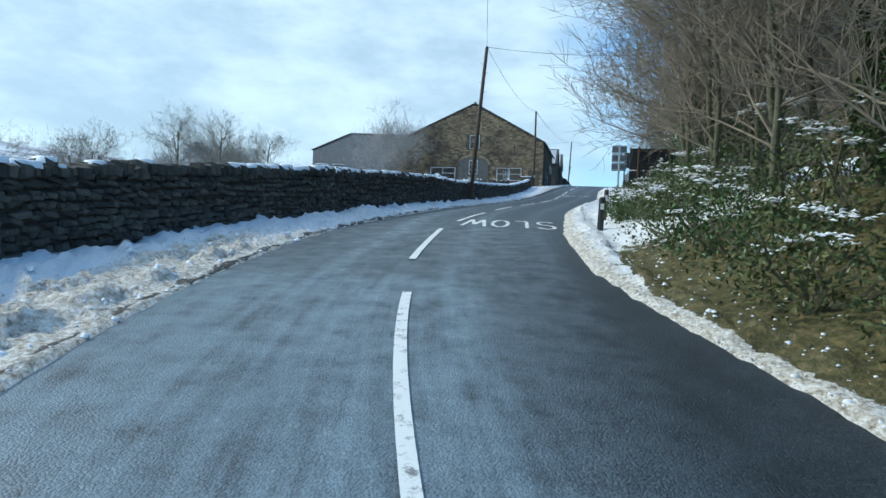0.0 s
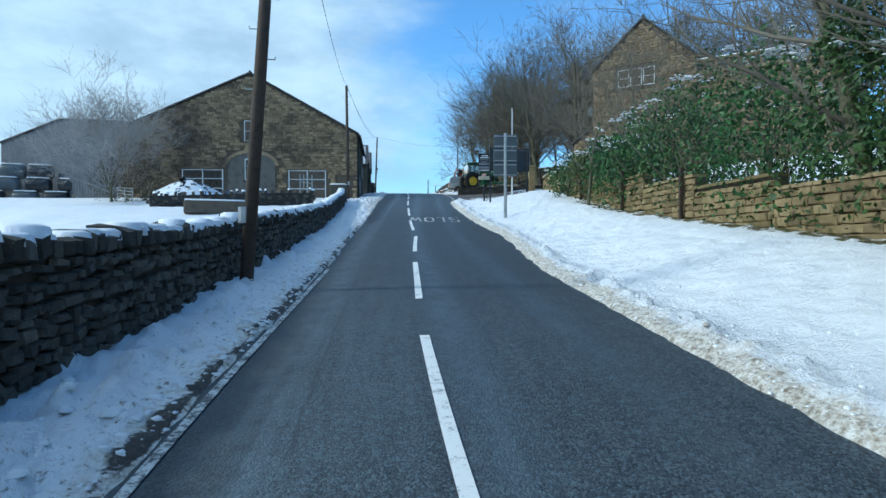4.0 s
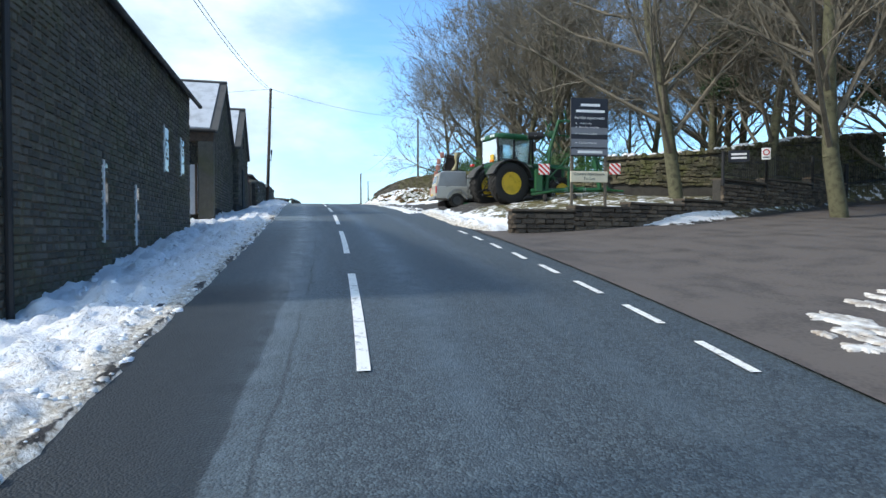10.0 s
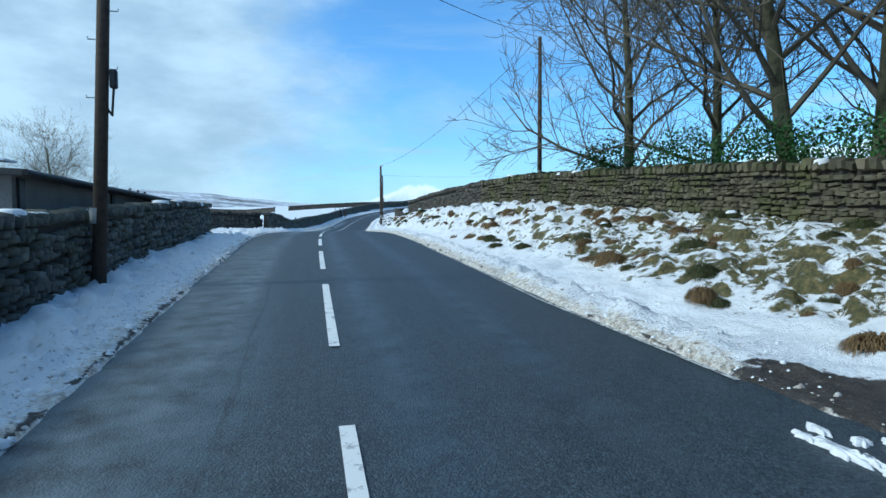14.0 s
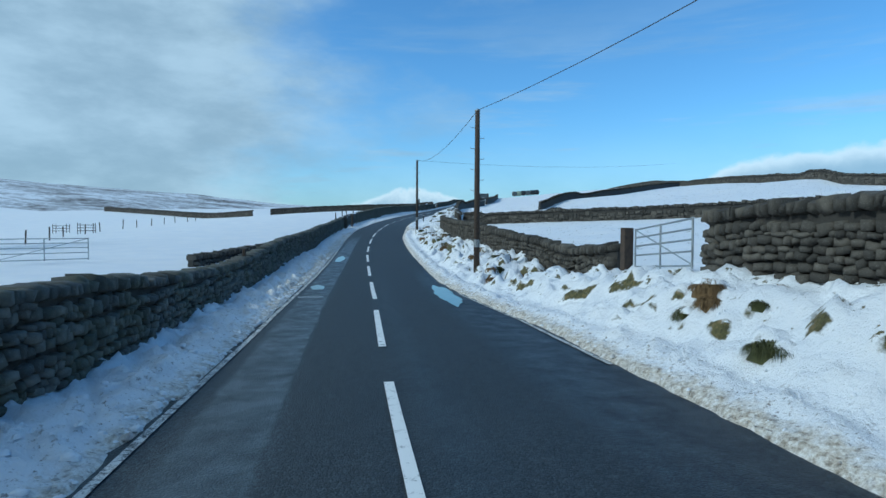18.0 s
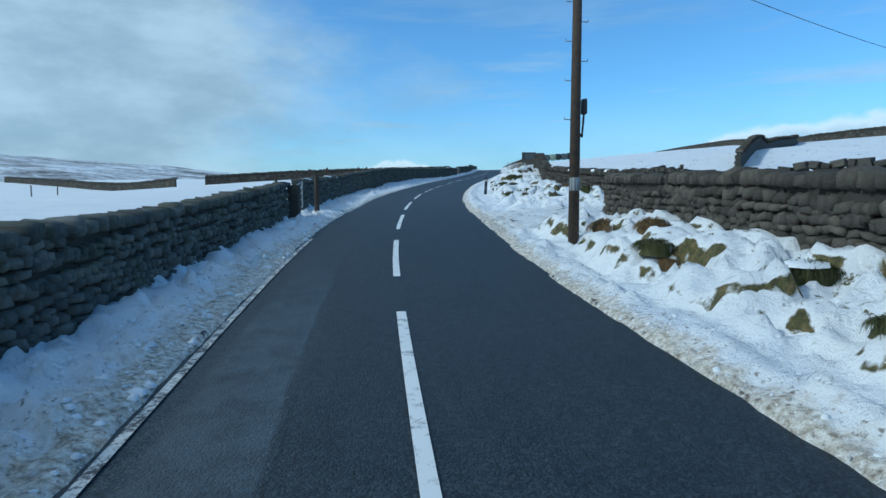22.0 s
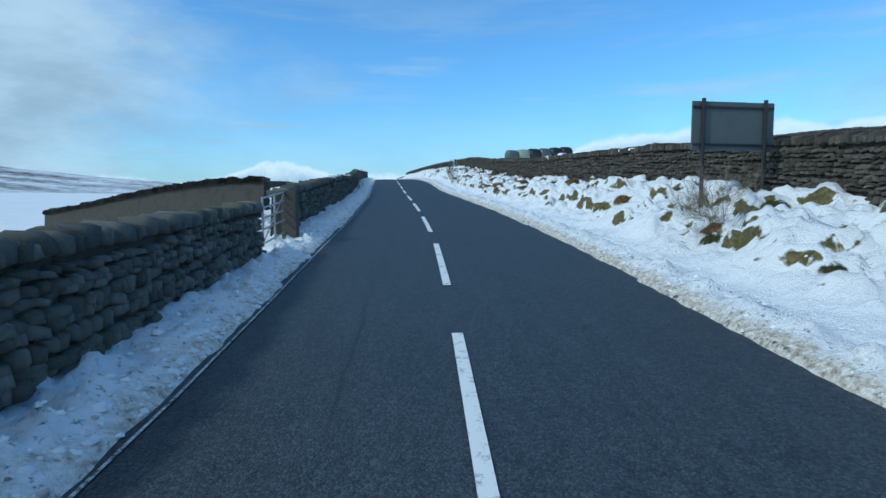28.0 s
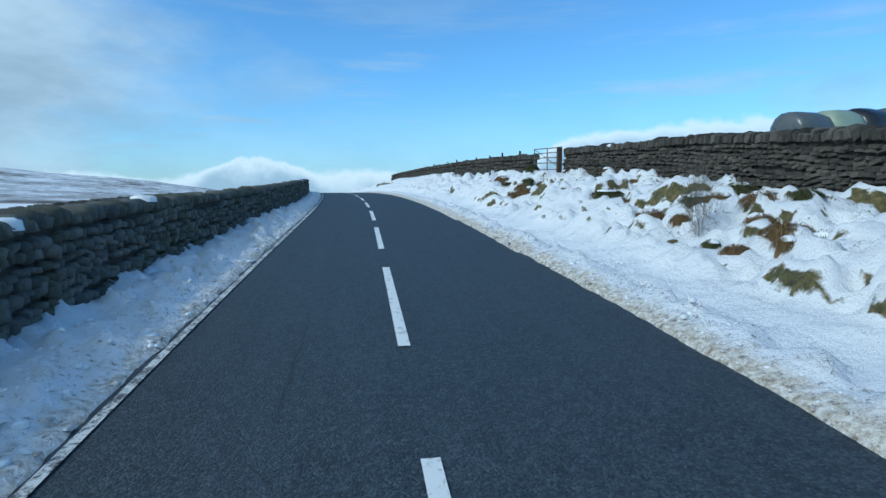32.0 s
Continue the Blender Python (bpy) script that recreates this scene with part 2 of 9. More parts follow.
def asphalt():
    m = Mat("asphalt", 0.75, spec=0.5)
    cx = m.nt.nodes.new("ShaderNodeCombineXYZ")
    along, across = m.attr("along"), m.attr("across")
    m.link(along, cx.inputs[0])
    m.link(across, cx.inputs[1])

    def lane_noise(scale, detail, rough, sx, sy):
        mp = m.nt.nodes.new("ShaderNodeMapping")
        mp.inputs["Scale"].default_value = (sx, sy, 1)
        m.link(cx.outputs[0], mp.inputs["Vector"])
        n = m.nt.nodes.new("ShaderNodeTexNoise")
        n.inputs["Scale"].default_value, n.inputs["Detail"].default_value, n.inputs["Roughness"].default_value = scale, detail, rough
        m.link(mp.outputs[0], n.inputs["Vector"])
        return n.outputs["Fac"]

    big, mid = m.noise(0.35, 5, 0.6), m.noise(2.3, 7, 0.62, seed=5)
    grain, fine = m.noise(34, 4, 0.75, seed=9), m.noise(110, 2, 0.7, seed=2)
    streak = lane_noise(1.0, 6, 0.6, 0.35, 5.5)
    c = m.colours(big, (0.25, (0.026, 0.027, 0.030)), (0.75, (0.050, 0.050, 0.053)))
    c = m.mix(m.ramp(streak, 0.42, 0.66, 0.0, 0.60), c, (0.105, 0.096, 0.100))
    c = m.mix(m.ramp(grain, 0.44, 0.72, 0.0, 0.75), c, (0.13, 0.128, 0.125))
    c = m.mix(m.ramp(grain, 0.56, 0.34, 0.0, 0.6), c, (0.012, 0.012, 0.014))
    c = m.mix(m.ramp(fine, 0.66, 0.74, 0.0, 0.55), c, (0.30, 0.295, 0.285))
    chips = m.noise(13, 5, 0.75, seed=31)
    c = m.mix(m.ramp(chips, 0.55, 0.68, 0.0, 0.55), c, (0.17, 0.172, 0.175))
    c = m.mix(m.ramp(chips, 0.46, 0.34, 0.0, 0.6), c, (0.012, 0.012, 0.014))
    shade, gap_d = m.cells(52)
    big_shade, _ = m.cells(23)
    c = m.mix(m.ramp(shade, 0.60, 0.95, 0.0, 0.70), c, (0.19, 0.19, 0.19))
    c = m.mix(m.ramp(shade, 0.24, 0.05, 0.0, 0.50), c, (0.010, 0.008, 0.009))
    c = m.mix(m.ramp(big_shade, 0.90, 1.0, 0.0, 0.45), c, (0.20, 0.198, 0.19))
    worn = m.math("MULTIPLY", m.attr("worn"), m.ramp(mid, 0.32, 0.6, 0.35, 1.0))
    wander = m.math("ADD", across, m.math("MULTIPLY", m.math("SUBTRACT", lane_noise(1.0, 6, 0.65, 0.9, 3.0), 0.5), 0.22))
    strip_m = m.math("MULTIPLY", m.attr("shoulder"), m.math("MULTIPLY", m.ramp(wander, -0.70, -0.76), m.ramp(wander, -1.62, -1.50, 0.25, 1.0)))
    worn = m.math("MAXIMUM", worn, m.math("MULTIPLY", strip_m, m.ramp(mid, 0.30, 0.62, 0.35, 0.8)))
    c = m.mix(m.math("MULTIPLY", worn, 0.8), c, m.mix(m.ramp(grain, 0.4, 0.7), (0.13, 0.132, 0.137), (0.21, 0.21, 0.215)))
    c = m.mix(m.math("MULTIPLY", m.attr("grit"), m.ramp(mid, 0.3, 0.65)), c, (0.30, 0.29, 0.28))
    c = m.mix(m.math("MULTIPLY", m.attr("patch"), m.ramp(wander, -0.92, -0.96)), c, m.mix(m.ramp(grain, 0.45, 0.75, 0.0, 0.7), (0.020, 0.021, 0.024), (0.07, 0.07, 0.072)))
    # tarred seams and cracks that run along the lane
    wob = m.math("ADD", across, m.math("MULTIPLY", m.math("SUBTRACT", lane_noise(1.0, 5, 0.6, 0.5, 0.0), 0.5), 0.30))
    gap = m.math("ABSOLUTE", m.math("ADD", wob, 0.66), 0)
    crack = m.math("MULTIPLY", m.ramp(gap, 0.030, 0.008), m.ramp(lane_noise(1.0, 3, 0.5, 0.12, 0.0), 0.46, 0.52))
    c = m.mix(m.math("MULTIPLY", crack, 0.55), c, (0.010, 0.010, 0.011))
    c = m.mix(m.math("MULTIPLY", m.attr("damp"), m.ramp(mid, 0.25, 0.7, 0.80, 0.52)), c, (0.004, 0.005, 0.006))
    # pale colour for salt streaks and for the sky's sheen on the near road
    salt_sheen = m.math("MULTIPLY", m.attr("salt_sheen"), m.ramp(m.math("ADD", m.math("MULTIPLY", streak, 0.6), m.math("MULTIPLY", mid, 0.4)), 0.34, 0.62))
    c = m.mix(salt_sheen, c, m.mix(m.ramp(grain, 0.35, 0.7), (0.20, 0.205, 0.21), (0.46, 0.46, 0.46)))
    c = m.mix(1.0, c, (0.60, 0.78, 0.90), "MULTIPLY")
    m.base(c)
    wet = m.math("MULTIPLY", m.math("MAXIMUM", m.attr("wet"), strip_m), m.ramp(mid, 0.30, 0.62))
    m.rough(m.math("SUBTRACT", m.ramp(mid, 0.3, 0.7, 0.60, 0.80), m.math("MULTIPLY", wet, 0.42)))
    m.bump(m.math("ADD", m.math("MULTIPLY", gap_d, -1.5), m.math("ADD", grain, m.math("MULTIPLY", mid, 0.4))), 0.6, 0.008)
    return m.m


def ground_mat():
    m = Mat("snowy_ground", 0.6, spec=0.35)
    big, mid, fine = m.noise(0.5, 4), m.noise(4.5, 5, 0.6, seed=2), m.noise(38, 4, 0.65, seed=7)
    snow = m.mix(m.ramp(big, 0.3, 0.7), (0.82, 0.84, 0.87), (0.90, 0.90, 0.90))
    slush = m.colours(m.noise(13, 5, 0.7, seed=27), (0.32, (0.20, 0.16, 0.115)), (0.46, (0.55, 0.49, 0.40)), (0.62, (0.84, 0.81, 0.75)))
    grass = m.colours(m.noise(9, 5, 0.7, seed=4), (0.28, (0.030, 0.028, 0.014)), (0.5, (0.10, 0.092, 0.032)), (0.72, (0.26, 0.185, 0.080)))
    mud = m.colours(mid, (0.3, (0.038, 0.033, 0.029)), (0.7, (0.078, 0.067, 0.057)))
    up = m.up()
    face = m.math("MULTIPLY", m.ramp(m.attr("bank"), 0.0, 0.2), m.ramp(m.math("ADD", m.math("ADD", up, m.ramp(m.attr("bank"), 0.2, 1.0, 0.21, 0.0)), m.ramp(m.noise(3.3, 5, 0.6, seed=23), 0.25, 0.75, -0.13, 0.13)), 0.86, 0.79))
    d = m.ramp(m.math("ADD", m.attr("dirt"), m.ramp(mid, 0.2, 0.8, -0.40, 0.40)), 0.30, 0.75)
    c = m.mix(d, snow, slush)
    g = m.math("MAXIMUM", face, m.ramp(m.math("ADD", m.attr("bare"), m.ramp(m.noise(2.4, 6, 0.72, seed=11), 0.25, 0.75, -0.55, 0.55)), 0.46, 0.56))
    c = m.mix(g, c, grass)
    e = m.ramp(m.math("ADD", m.attr("mud"), m.ramp(m.noise(1.6, 6, 0.7, seed=13), 0.25, 0.75, -0.40, 0.40)), 0.47, 0.56)
    c = m.mix(e, c, mud)
    pock = m.noise(11, 6, 0.65, seed=15)
    # dark spots in the snow: dirt, plus the shade of footprint pocks as colour
    dirt_pock_shade = m.math("MULTIPLY", m.ramp(m.attr("dirt"), 0.02, 0.14), m.ramp(m.noise(13, 5, 0.7, seed=19), 0.57, 0.66, 0.0, 0.85))
    c = m.mix(dirt_pock_shade, c, (0.20, 0.17, 0.14))
    m.base(c)
    m.bump(m.math("ADD", m.math("MULTIPLY", fine, 0.5), m.math("ADD", m.math("MULTIPLY", mid, 1.2), m.math("MULTIPLY", pock, 1.3))), 0.75, 0.05)
    return m.m


def moor_mat():
    """Rough moorland under thin snow, used on far hills."""
    m = Mat("snowy_moor", 0.85, spec=0.2)
    a, b = m.noise(0.012, 7, 0.68, stretch=(1, 1, 3)), m.noise(0.09, 6, 0.7, seed=3)
    k = m.math("ADD", m.math("MULTIPLY", a, 0.6), m.math("MULTIPLY", b, 0.5))
    m.base(m.colours(k, (0.42, (0.10, 0.085, 0.075)), (0.53, (0.45, 0.45, 0.46)), (0.62, (0.82, 0.84, 0.87))))
    return m.m


def stone_mat(name, island, lo, mid_c, hi, moss=0.0, soot=0.0):
    m = Mat(name, 0.88, spec=0.25)
    r = m.random(island)
    c = m.colours(r, (0.0, lo), (0.45, mid_c), (1.0, hi))
    n, f = m.noise(6, 6, 0.65), m.noise(45, 4, 0.7, seed=6)
    c = m.mix(m.ramp(n, 0.35, 0.7, 0.0, 0.6), c, lo)
    c = m.mix(m.ramp(f, 0.55, 0.75, 0.0, 0.25), c, (0.5, 0.48, 0.42))
    if soot:
        k = m.math("MULTIPLY", m.ramp(m.noise(0.22, 6, 0.62, seed=14), 0.50, 0.66), soot)
        c = m.mix(k, c, (0.045, 0.040, 0.034))
    if moss:
        g = m.math("MULTIPLY", m.ramp(m.noise(1.1, 5, 0.6, seed=8), 0.46, 0.62), moss)
        c = m.mix(g, c, (0.085, 0.095, 0.022))
    m.base(c)
    m.bump(m.math("ADD", n, m.math("MULTIPLY", f, 0.4)), 0.5, 0.02)
    return m.m


M_ROAD, M_GROUND, M_MOOR = asphalt(), ground_mat(), moor_mat()
DARK = ((0.045, 0.042, 0.036), (0.085, 0.078, 0.066), (0.15, 0.135, 0.11))
M_STONE = stone_mat("gritstone", False, *DARK)
M_STONES = stone_mat("gritstone_joined", True, *DARK)
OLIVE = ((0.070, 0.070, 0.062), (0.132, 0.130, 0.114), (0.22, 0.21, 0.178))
M_OLIVE = stone_mat("lichened_gritstone", False, *OLIVE, 0.25)
M_OLIVES = stone_mat("lichened_gritstone_joined", True, *OLIVE, 0.25)
MOSSY = ((0.06, 0.055, 0.035), (0.12, 0.108, 0.07), (0.20, 0.175, 0.115))
M_MOSSY = stone_mat("mossy_gritstone", False, *MOSSY, 0.55)
M_MOSSIES = stone_mat("mossy_gritstone_joined", True, *MOSSY, 0.55)
# sunlit gable stone: base colour raised in place of a stronger sun
WARM = ((0.14, 0.105, 0.068), (0.30, 0.22, 0.130), (0.46, 0.345, 0.205))
M_BLOCK = stone_mat("sandstone", False, *WARM, soot=0.75)
M_BLOCKS = stone_mat("sandstone_joined", True, *WARM, soot=0.75)
M_CORE = plain("wall_core", (0.055, 0.051, 0.044), 0.95, vary=0.5, bump=0.6)
M_MORTAR = plain("old_mortar", (0.13, 0.105, 0.075), 0.95, vary=0.4, bump=0.5)
M_PAINT = Mat("road_paint", 0.6)
_n, _f = M_PAINT.noise(7, 6, 0.7), M_PAINT.noise(60, 3, 0.7, seed=2)
M_PAINT.base(M_PAINT.mix(M_PAINT.ramp(M_PAINT.math("ADD", _n, M_PAINT.math("MULTIPLY", _f, 0.35)), 0.72, 0.86), (0.80, 0.80, 0.77), (0.22, 0.22, 0.22)))
M_PAINT = M_PAINT.m
M_WORN = Mat("worn_road_paint", 0.65)
_n, _f = M_WORN.noise(5, 7, 0.75, seed=4), M_WORN.noise(26, 4, 0.75, seed=2)
M_WORN.base(M_WORN.mix(M_WORN.ramp(M_WORN.math("ADD", _n, M_WORN.math("MULTIPLY", _f, 0.8)), 0.84, 1.00), (0.66, 0.66, 0.63), (0.06, 0.06, 0.063)))
M_WORN = M_WORN.m
M_SNOW = Mat("snow", 0.55, spec=0.35)
M_SNOW.base(M_SNOW.mix(M_SNOW.ramp(M_SNOW.noise(3, 4), 0.3, 0.7), (0.82, 0.84, 0.87), (0.91, 0.91, 0.91)))
M_SNOW.bump(M_SNOW.noise(22, 5, 0.6, seed=4), 0.5, 0.03)
M_SNOW = M_SNOW.m
M_SLATE = plain("stone_slate", (0.085, 0.082, 0.078), 0.75, vary=0.5, scale=1.5, bump=0.4)
M_POLE = plain("tarred_timber", (0.075, 0.052, 0.036), 0.85, vary=0.5, scale=8, bump=0.4)
M_GREYWOOD = plain("weathered_wood", (0.16, 0.135, 0.10), 0.85, vary=0.5, scale=8, bump=0.4)
M_GALV = plain("galvanised_steel", (0.42, 0.44, 0.44), 0.45, 0.7, vary=0.25, scale=4)
M_BLACK = plain("black_paint", (0.018, 0.020, 0.024), 0.45, vary=0.4, scale=2)
M_GREYBACK = plain("grey_sign_back", (0.10, 0.115, 0.12), 0.55, vary=0.25, scale=2)
M_IRON = plain("black_iron", (0.012, 0.012, 0.013), 0.6, vary=0.3)
# near-black for the painted shade of openings, and for one timber door
M_SHADEDARK = plain("shade_and_door_black", (0.015, 0.015, 0.016), 0.95, vary=0.3)
M_WHITEWOOD = plain("white_painted_wood", (0.72, 0.73, 0.72), 0.55, vary=0.12, scale=5)
M_GLASS = Mat("window_glass", 0.06)
M_GLASS.base((0.02, 0.025, 0.03))
M_GLASS.b.inputs["Specular IOR Level"].default_value = 0.8
M_GLASS = M_GLASS.m

# ---- mesh helpers ----


class Mesh:
    """Collects vertices and faces for one mesh object."""

    def __init__(self):
        self.v, self.f, self.mi = [], [], []

    def add(self, vs, fs, mi=0):
        k = len(self.v)
        self.v.extend(tuple(p) for p in vs)
        self.f.extend(tuple(k + i for i in f) for f in fs)
        self.mi.extend([mi] * len(fs))
        return self

    def box(self, c, size, m=None, mi=0, taper=1.0):
        x, y, z = (d / 2 for d in size)
        vs = [Vector((sx * x * (taper if sz > 0 else 1), sy * y * (taper if sz > 0 else 1), sz * z)) + Vector(c) for sz in (-1, 1) for sx, sy in ((-1, -1), (1, -1), (1, 1), (-1, 1))]
        if m is not None:
            vs = [m @ p for p in vs]
        return self.add(vs, [(3, 2, 1, 0), (4, 5, 6, 7), (0, 1, 5, 4), (1, 2, 6, 5), (2, 3, 7, 6), (3, 0, 4, 7)], mi)

    def rbox(self, c, size, bev=0.02, m=None, mi=0):
        """A box with chamfered edges."""
        b = bmesh.new()
        bmesh.ops.create_cube(b, size=1.0)
        bmesh.ops.scale(b, vec=Vector(size), verts=b.verts)
        bmesh.ops.bevel(b, geom=b.edges[:], offset=min(bev, min(size) * 0.45), segments=1, affect="EDGES", profile=0.5)
        bmesh.ops.translate(b, vec=Vector(c), verts=b.verts)
        b.verts.index_update()
        vs = [(m @ p.co) if m is not None else p.co.copy() for p in b.verts]
        fs = [[q.index for q in f.verts] for f in b.faces]
        b.free()
        return self.add(vs, fs, mi)

    def tube(self, pts, radii, n=8, mi=0, caps=True):
        pts = [Vector(p) for p in pts]
        if not isinstance(radii, (list, tuple)):
            radii = [radii] * len(pts)
        vs, fs = [], []
        side = None
        for i, p in enumerate(pts):
            d = (pts[min(i + 1, len(pts) - 1)] - pts[max(i - 1, 0)]).normalized()
            if side is None:
                side = d.orthogonal().normalized()
            else:
                side = (side - d * side.dot(d)).normalized()
            up = d.cross(side)
            vs += [p + (side * math.cos(2 * math.pi * k / n) + up * math.sin(2 * math.pi * k / n)) * radii[i] for k in range(n)]
        for i in range(len(pts) - 1):
            for k in range(n):
                a, b = i * n + k, i * n + (k + 1) % n
                fs.append((a, b, b + n, a + n))
        if caps:
            fs.append(tuple(reversed(range(n))))
            fs.append(tuple(range(len(vs) - n, len(vs))))
        return self.add(vs, fs, mi)

    def prism(self, poly, a, b, mi=0):
        """A flat outline of points, swept from offset a to offset b (vectors)."""
        n = len(poly)
        vs = [Vector(p) + Vector(a) for p in poly] + [Vector(p) + Vector(b) for p in poly]
        fs = [tuple(reversed(range(n))), tuple(range(n, 2 * n))] + [(i, (i + 1) % n, n + (i + 1) % n, n + i) for i in range(n)]
        return self.add(vs, fs, mi)

    def lathe(self, prof, n=24, m=None, mi=0, caps=True):
        """A profile of (radius, height) turned about z."""
        vs, fs = [], []
        for r, z in prof:
            for k in range(n):
                p = Vector((r * math.cos(2 * math.pi * k / n), r * math.sin(2 * math.pi * k / n), z))
                vs.append(m @ p if m is not None else p)
        for i in range(len(prof) - 1):
            for k in range(n):
                a, b = i * n + k, i * n + (k + 1) % n
                fs.append((a, b, b + n, a + n))
        if caps:
            fs.append(tuple(reversed(range(n))))
            fs.append(tuple(range(len(vs) - n, len(vs))))
        return self.add(vs, fs, mi)

    def done(self, name, mats, smooth=False):
        me = bpy.data.meshes.new(name)
        me.from_pydata(self.v, [], self.f)
        for m in mats if isinstance(mats, (list, tuple)) else [mats]:
            me.materials.append(m)
        if any(self.mi):
            me.polygons.foreach_set("material_index", self.mi)
        if smooth:
            me.polygons.foreach_set("use_smooth", [True] * len(self.f))
        me.update()
        return me


def part(name, mesh, material, parent, label="", smooth=False):
    ob = new(name, mesh.done(name, material, smooth) if isinstance(mesh, Mesh) else mesh)
    ob.parent = parent
    if label:
        ob["label"] = label
    return ob


def thing(name, m, label, category, group="", kind=""):
    """An empty at a thing's base, to carry its parts."""
    e = new(name)
    e.empty_display_size = 0.2
    e.matrix_world = m
    return tagged(e, label, category, group, kind)


def fbm(x, y, octaves=4, seed=0):
    """Smooth noise in about -1..1 for arrays."""
    tot, amp, out = 0.0, 1.0, np.zeros(np.broadcast(x, y).shape)
    x, y = np.asarray(x, float) + seed * 17.3, np.asarray(y, float) - seed * 9.1
    for _ in range(octaves):
        i, j = np.floor(x), np.floor(y)
        fx, fy = x - i, y - j
        fx, fy = fx * fx * (3 - 2 * fx), fy * fy * (3 - 2 * fy)

        def h(a, b):
            v = np.sin(a * 127.1 + b * 311.7 + 13.7) * 43758.5453
            return v - np.floor(v)

        v = (h(i, j) * (1 - fx) + h(i + 1, j) * fx) * (1 - fy) + (h(i, j + 1) * (1 - fx) + h(i + 1, j + 1) * fx) * fy
        out += amp * (2 * v - 1)
        tot += amp
        amp *= 0.5
        x, y = x * 2.03 + 5.2, y * 2.03 + 1.3
    return out / tot


def step(v, a, b):
    t = np.clip((np.asarray(v, float) - a) / (b - a), 0, 1)
    return t * t * (3 - 2 * t)


def table(*rows):
    a = np.array(rows, float)
    return lambda s: np.interp(s, a[:, 0], a[:, 1])


# ---- the road's line: it runs 1.95 m under the van's eye ----
_p = np.array([r[1:4] for r in PATH])
_p[:, 2] -= 1.95
_d0, _d1 = _p[0] - _p[1], _p[-1] - _p[-3]
_d0, _d1 = _d0 / np.hypot(*_d0[:2]), _d1 / np.hypot(*_d1[:2])
_far, _z, _x = [], _p[-1].copy(), 0.0
for _k in range(1, 90):
    _slope = _d1[2] * max(1 - _k * 4.0 / 84.0, -0.06)
    _b = radians(5.5) * min(max(_k - 5, 0) / 10.0, 1.0)
    _z = _z + np.array([(_d1[0] * math.cos(_b) - _d1[1] * math.sin(_b)) * 4, (_d1[1] * math.cos(_b) + _d1[0] * math.sin(_b)) * 4, _slope * 4])
    _far.append(_z.copy())
_line = np.vstack([[_p[0] + _d0 * np.array([1, 1, 0.6]) * d for d in (400, 60, 30, 12)], _p, _far])
_arc = np.concatenate([[0], np.cumsum(np.hypot(*np.diff(_line[:, :2], axis=0).T))])
_arc -= _arc[4]
GS = np.arange(-380.0, 660.0, 0.5)
_k = np.exp(-0.5 * (np.arange(-10, 11) / 4.0) ** 2)
_k /= _k.sum()
RX, RY, RZ = (np.convolve(np.pad(np.interp(GS, _arc, _line[:, i]), 10, mode="edge"), _k, "valid") for i in range(3))
RX[:12], RY[:12] = np.interp(GS[:12], _arc, _line[:, 0]), np.interp(GS[:12], _arc, _line[:, 1])
_tx, _ty = np.gradient(RX), np.gradient(RY)
_k2 = np.exp(-0.5 * (np.arange(-24, 25) / 10.0) ** 2)
_k2 /= _k2.sum()
_tx, _ty = (np.convolve(np.pad(a, 24, mode="edge"), _k2, "valid") for a in (_tx, _ty))
_l = np.hypot(_tx, _ty)
TX, TY = _tx / _l, _ty / _l
NBAR = (0.875, -0.484)

EDGE_L = table((-30, -2.7), (8, -2.7), (14, -2.6), (19, -2.05), (23, -1.75), (32, -1.62), (40, -1.5), (55, -1.7), (65, -1.9), (76, -2.25), (90, -2.15), (105, -2.08), (120, -2.2), (130, -2.55), (138, -2.6), (143, -2.1), (152, -1.92), (165, -1.78), (180, -1.82), (195, -1.95), (210, -2.03), (216, -2.03), (222, -2.3), (237, -2.45), (246, -2.52), (258, -2.35), (270, -2.1), (280, -2.2), (304, -2.0), (325, -2.12), (660, -2.0))
EDGE_R = table((-30, 4.2), (5, 3.9), (10, 3.3), (16, 3.3), (20, 3.6), (25, 3.7), (38, 3.8), (44, 4.3), (48, 4.45), (53, 4.0), (62, 3.5), (67, 3.4), (70, 3.8), (72, 4.4), (86, 4.6), (88, 4.25), (94, 4.5), (105, 4.8), (108, 4.5), (112, 4.2), (122, 4.3), (127, 4.45), (136, 4.5), (143, 4.0), (154, 3.9), (160, 3.4), (164, 3.15), (177, 3.15), (195, 3.15), (205, 3.4), (220, 3.15), (240, 3.15), (258, 3.45), (272, 3.75), (280, 3.85), (290, 3.75), (304, 3.3), (310, 3.15), (325, 3.4), (340, 3.2), (660, 3.2))
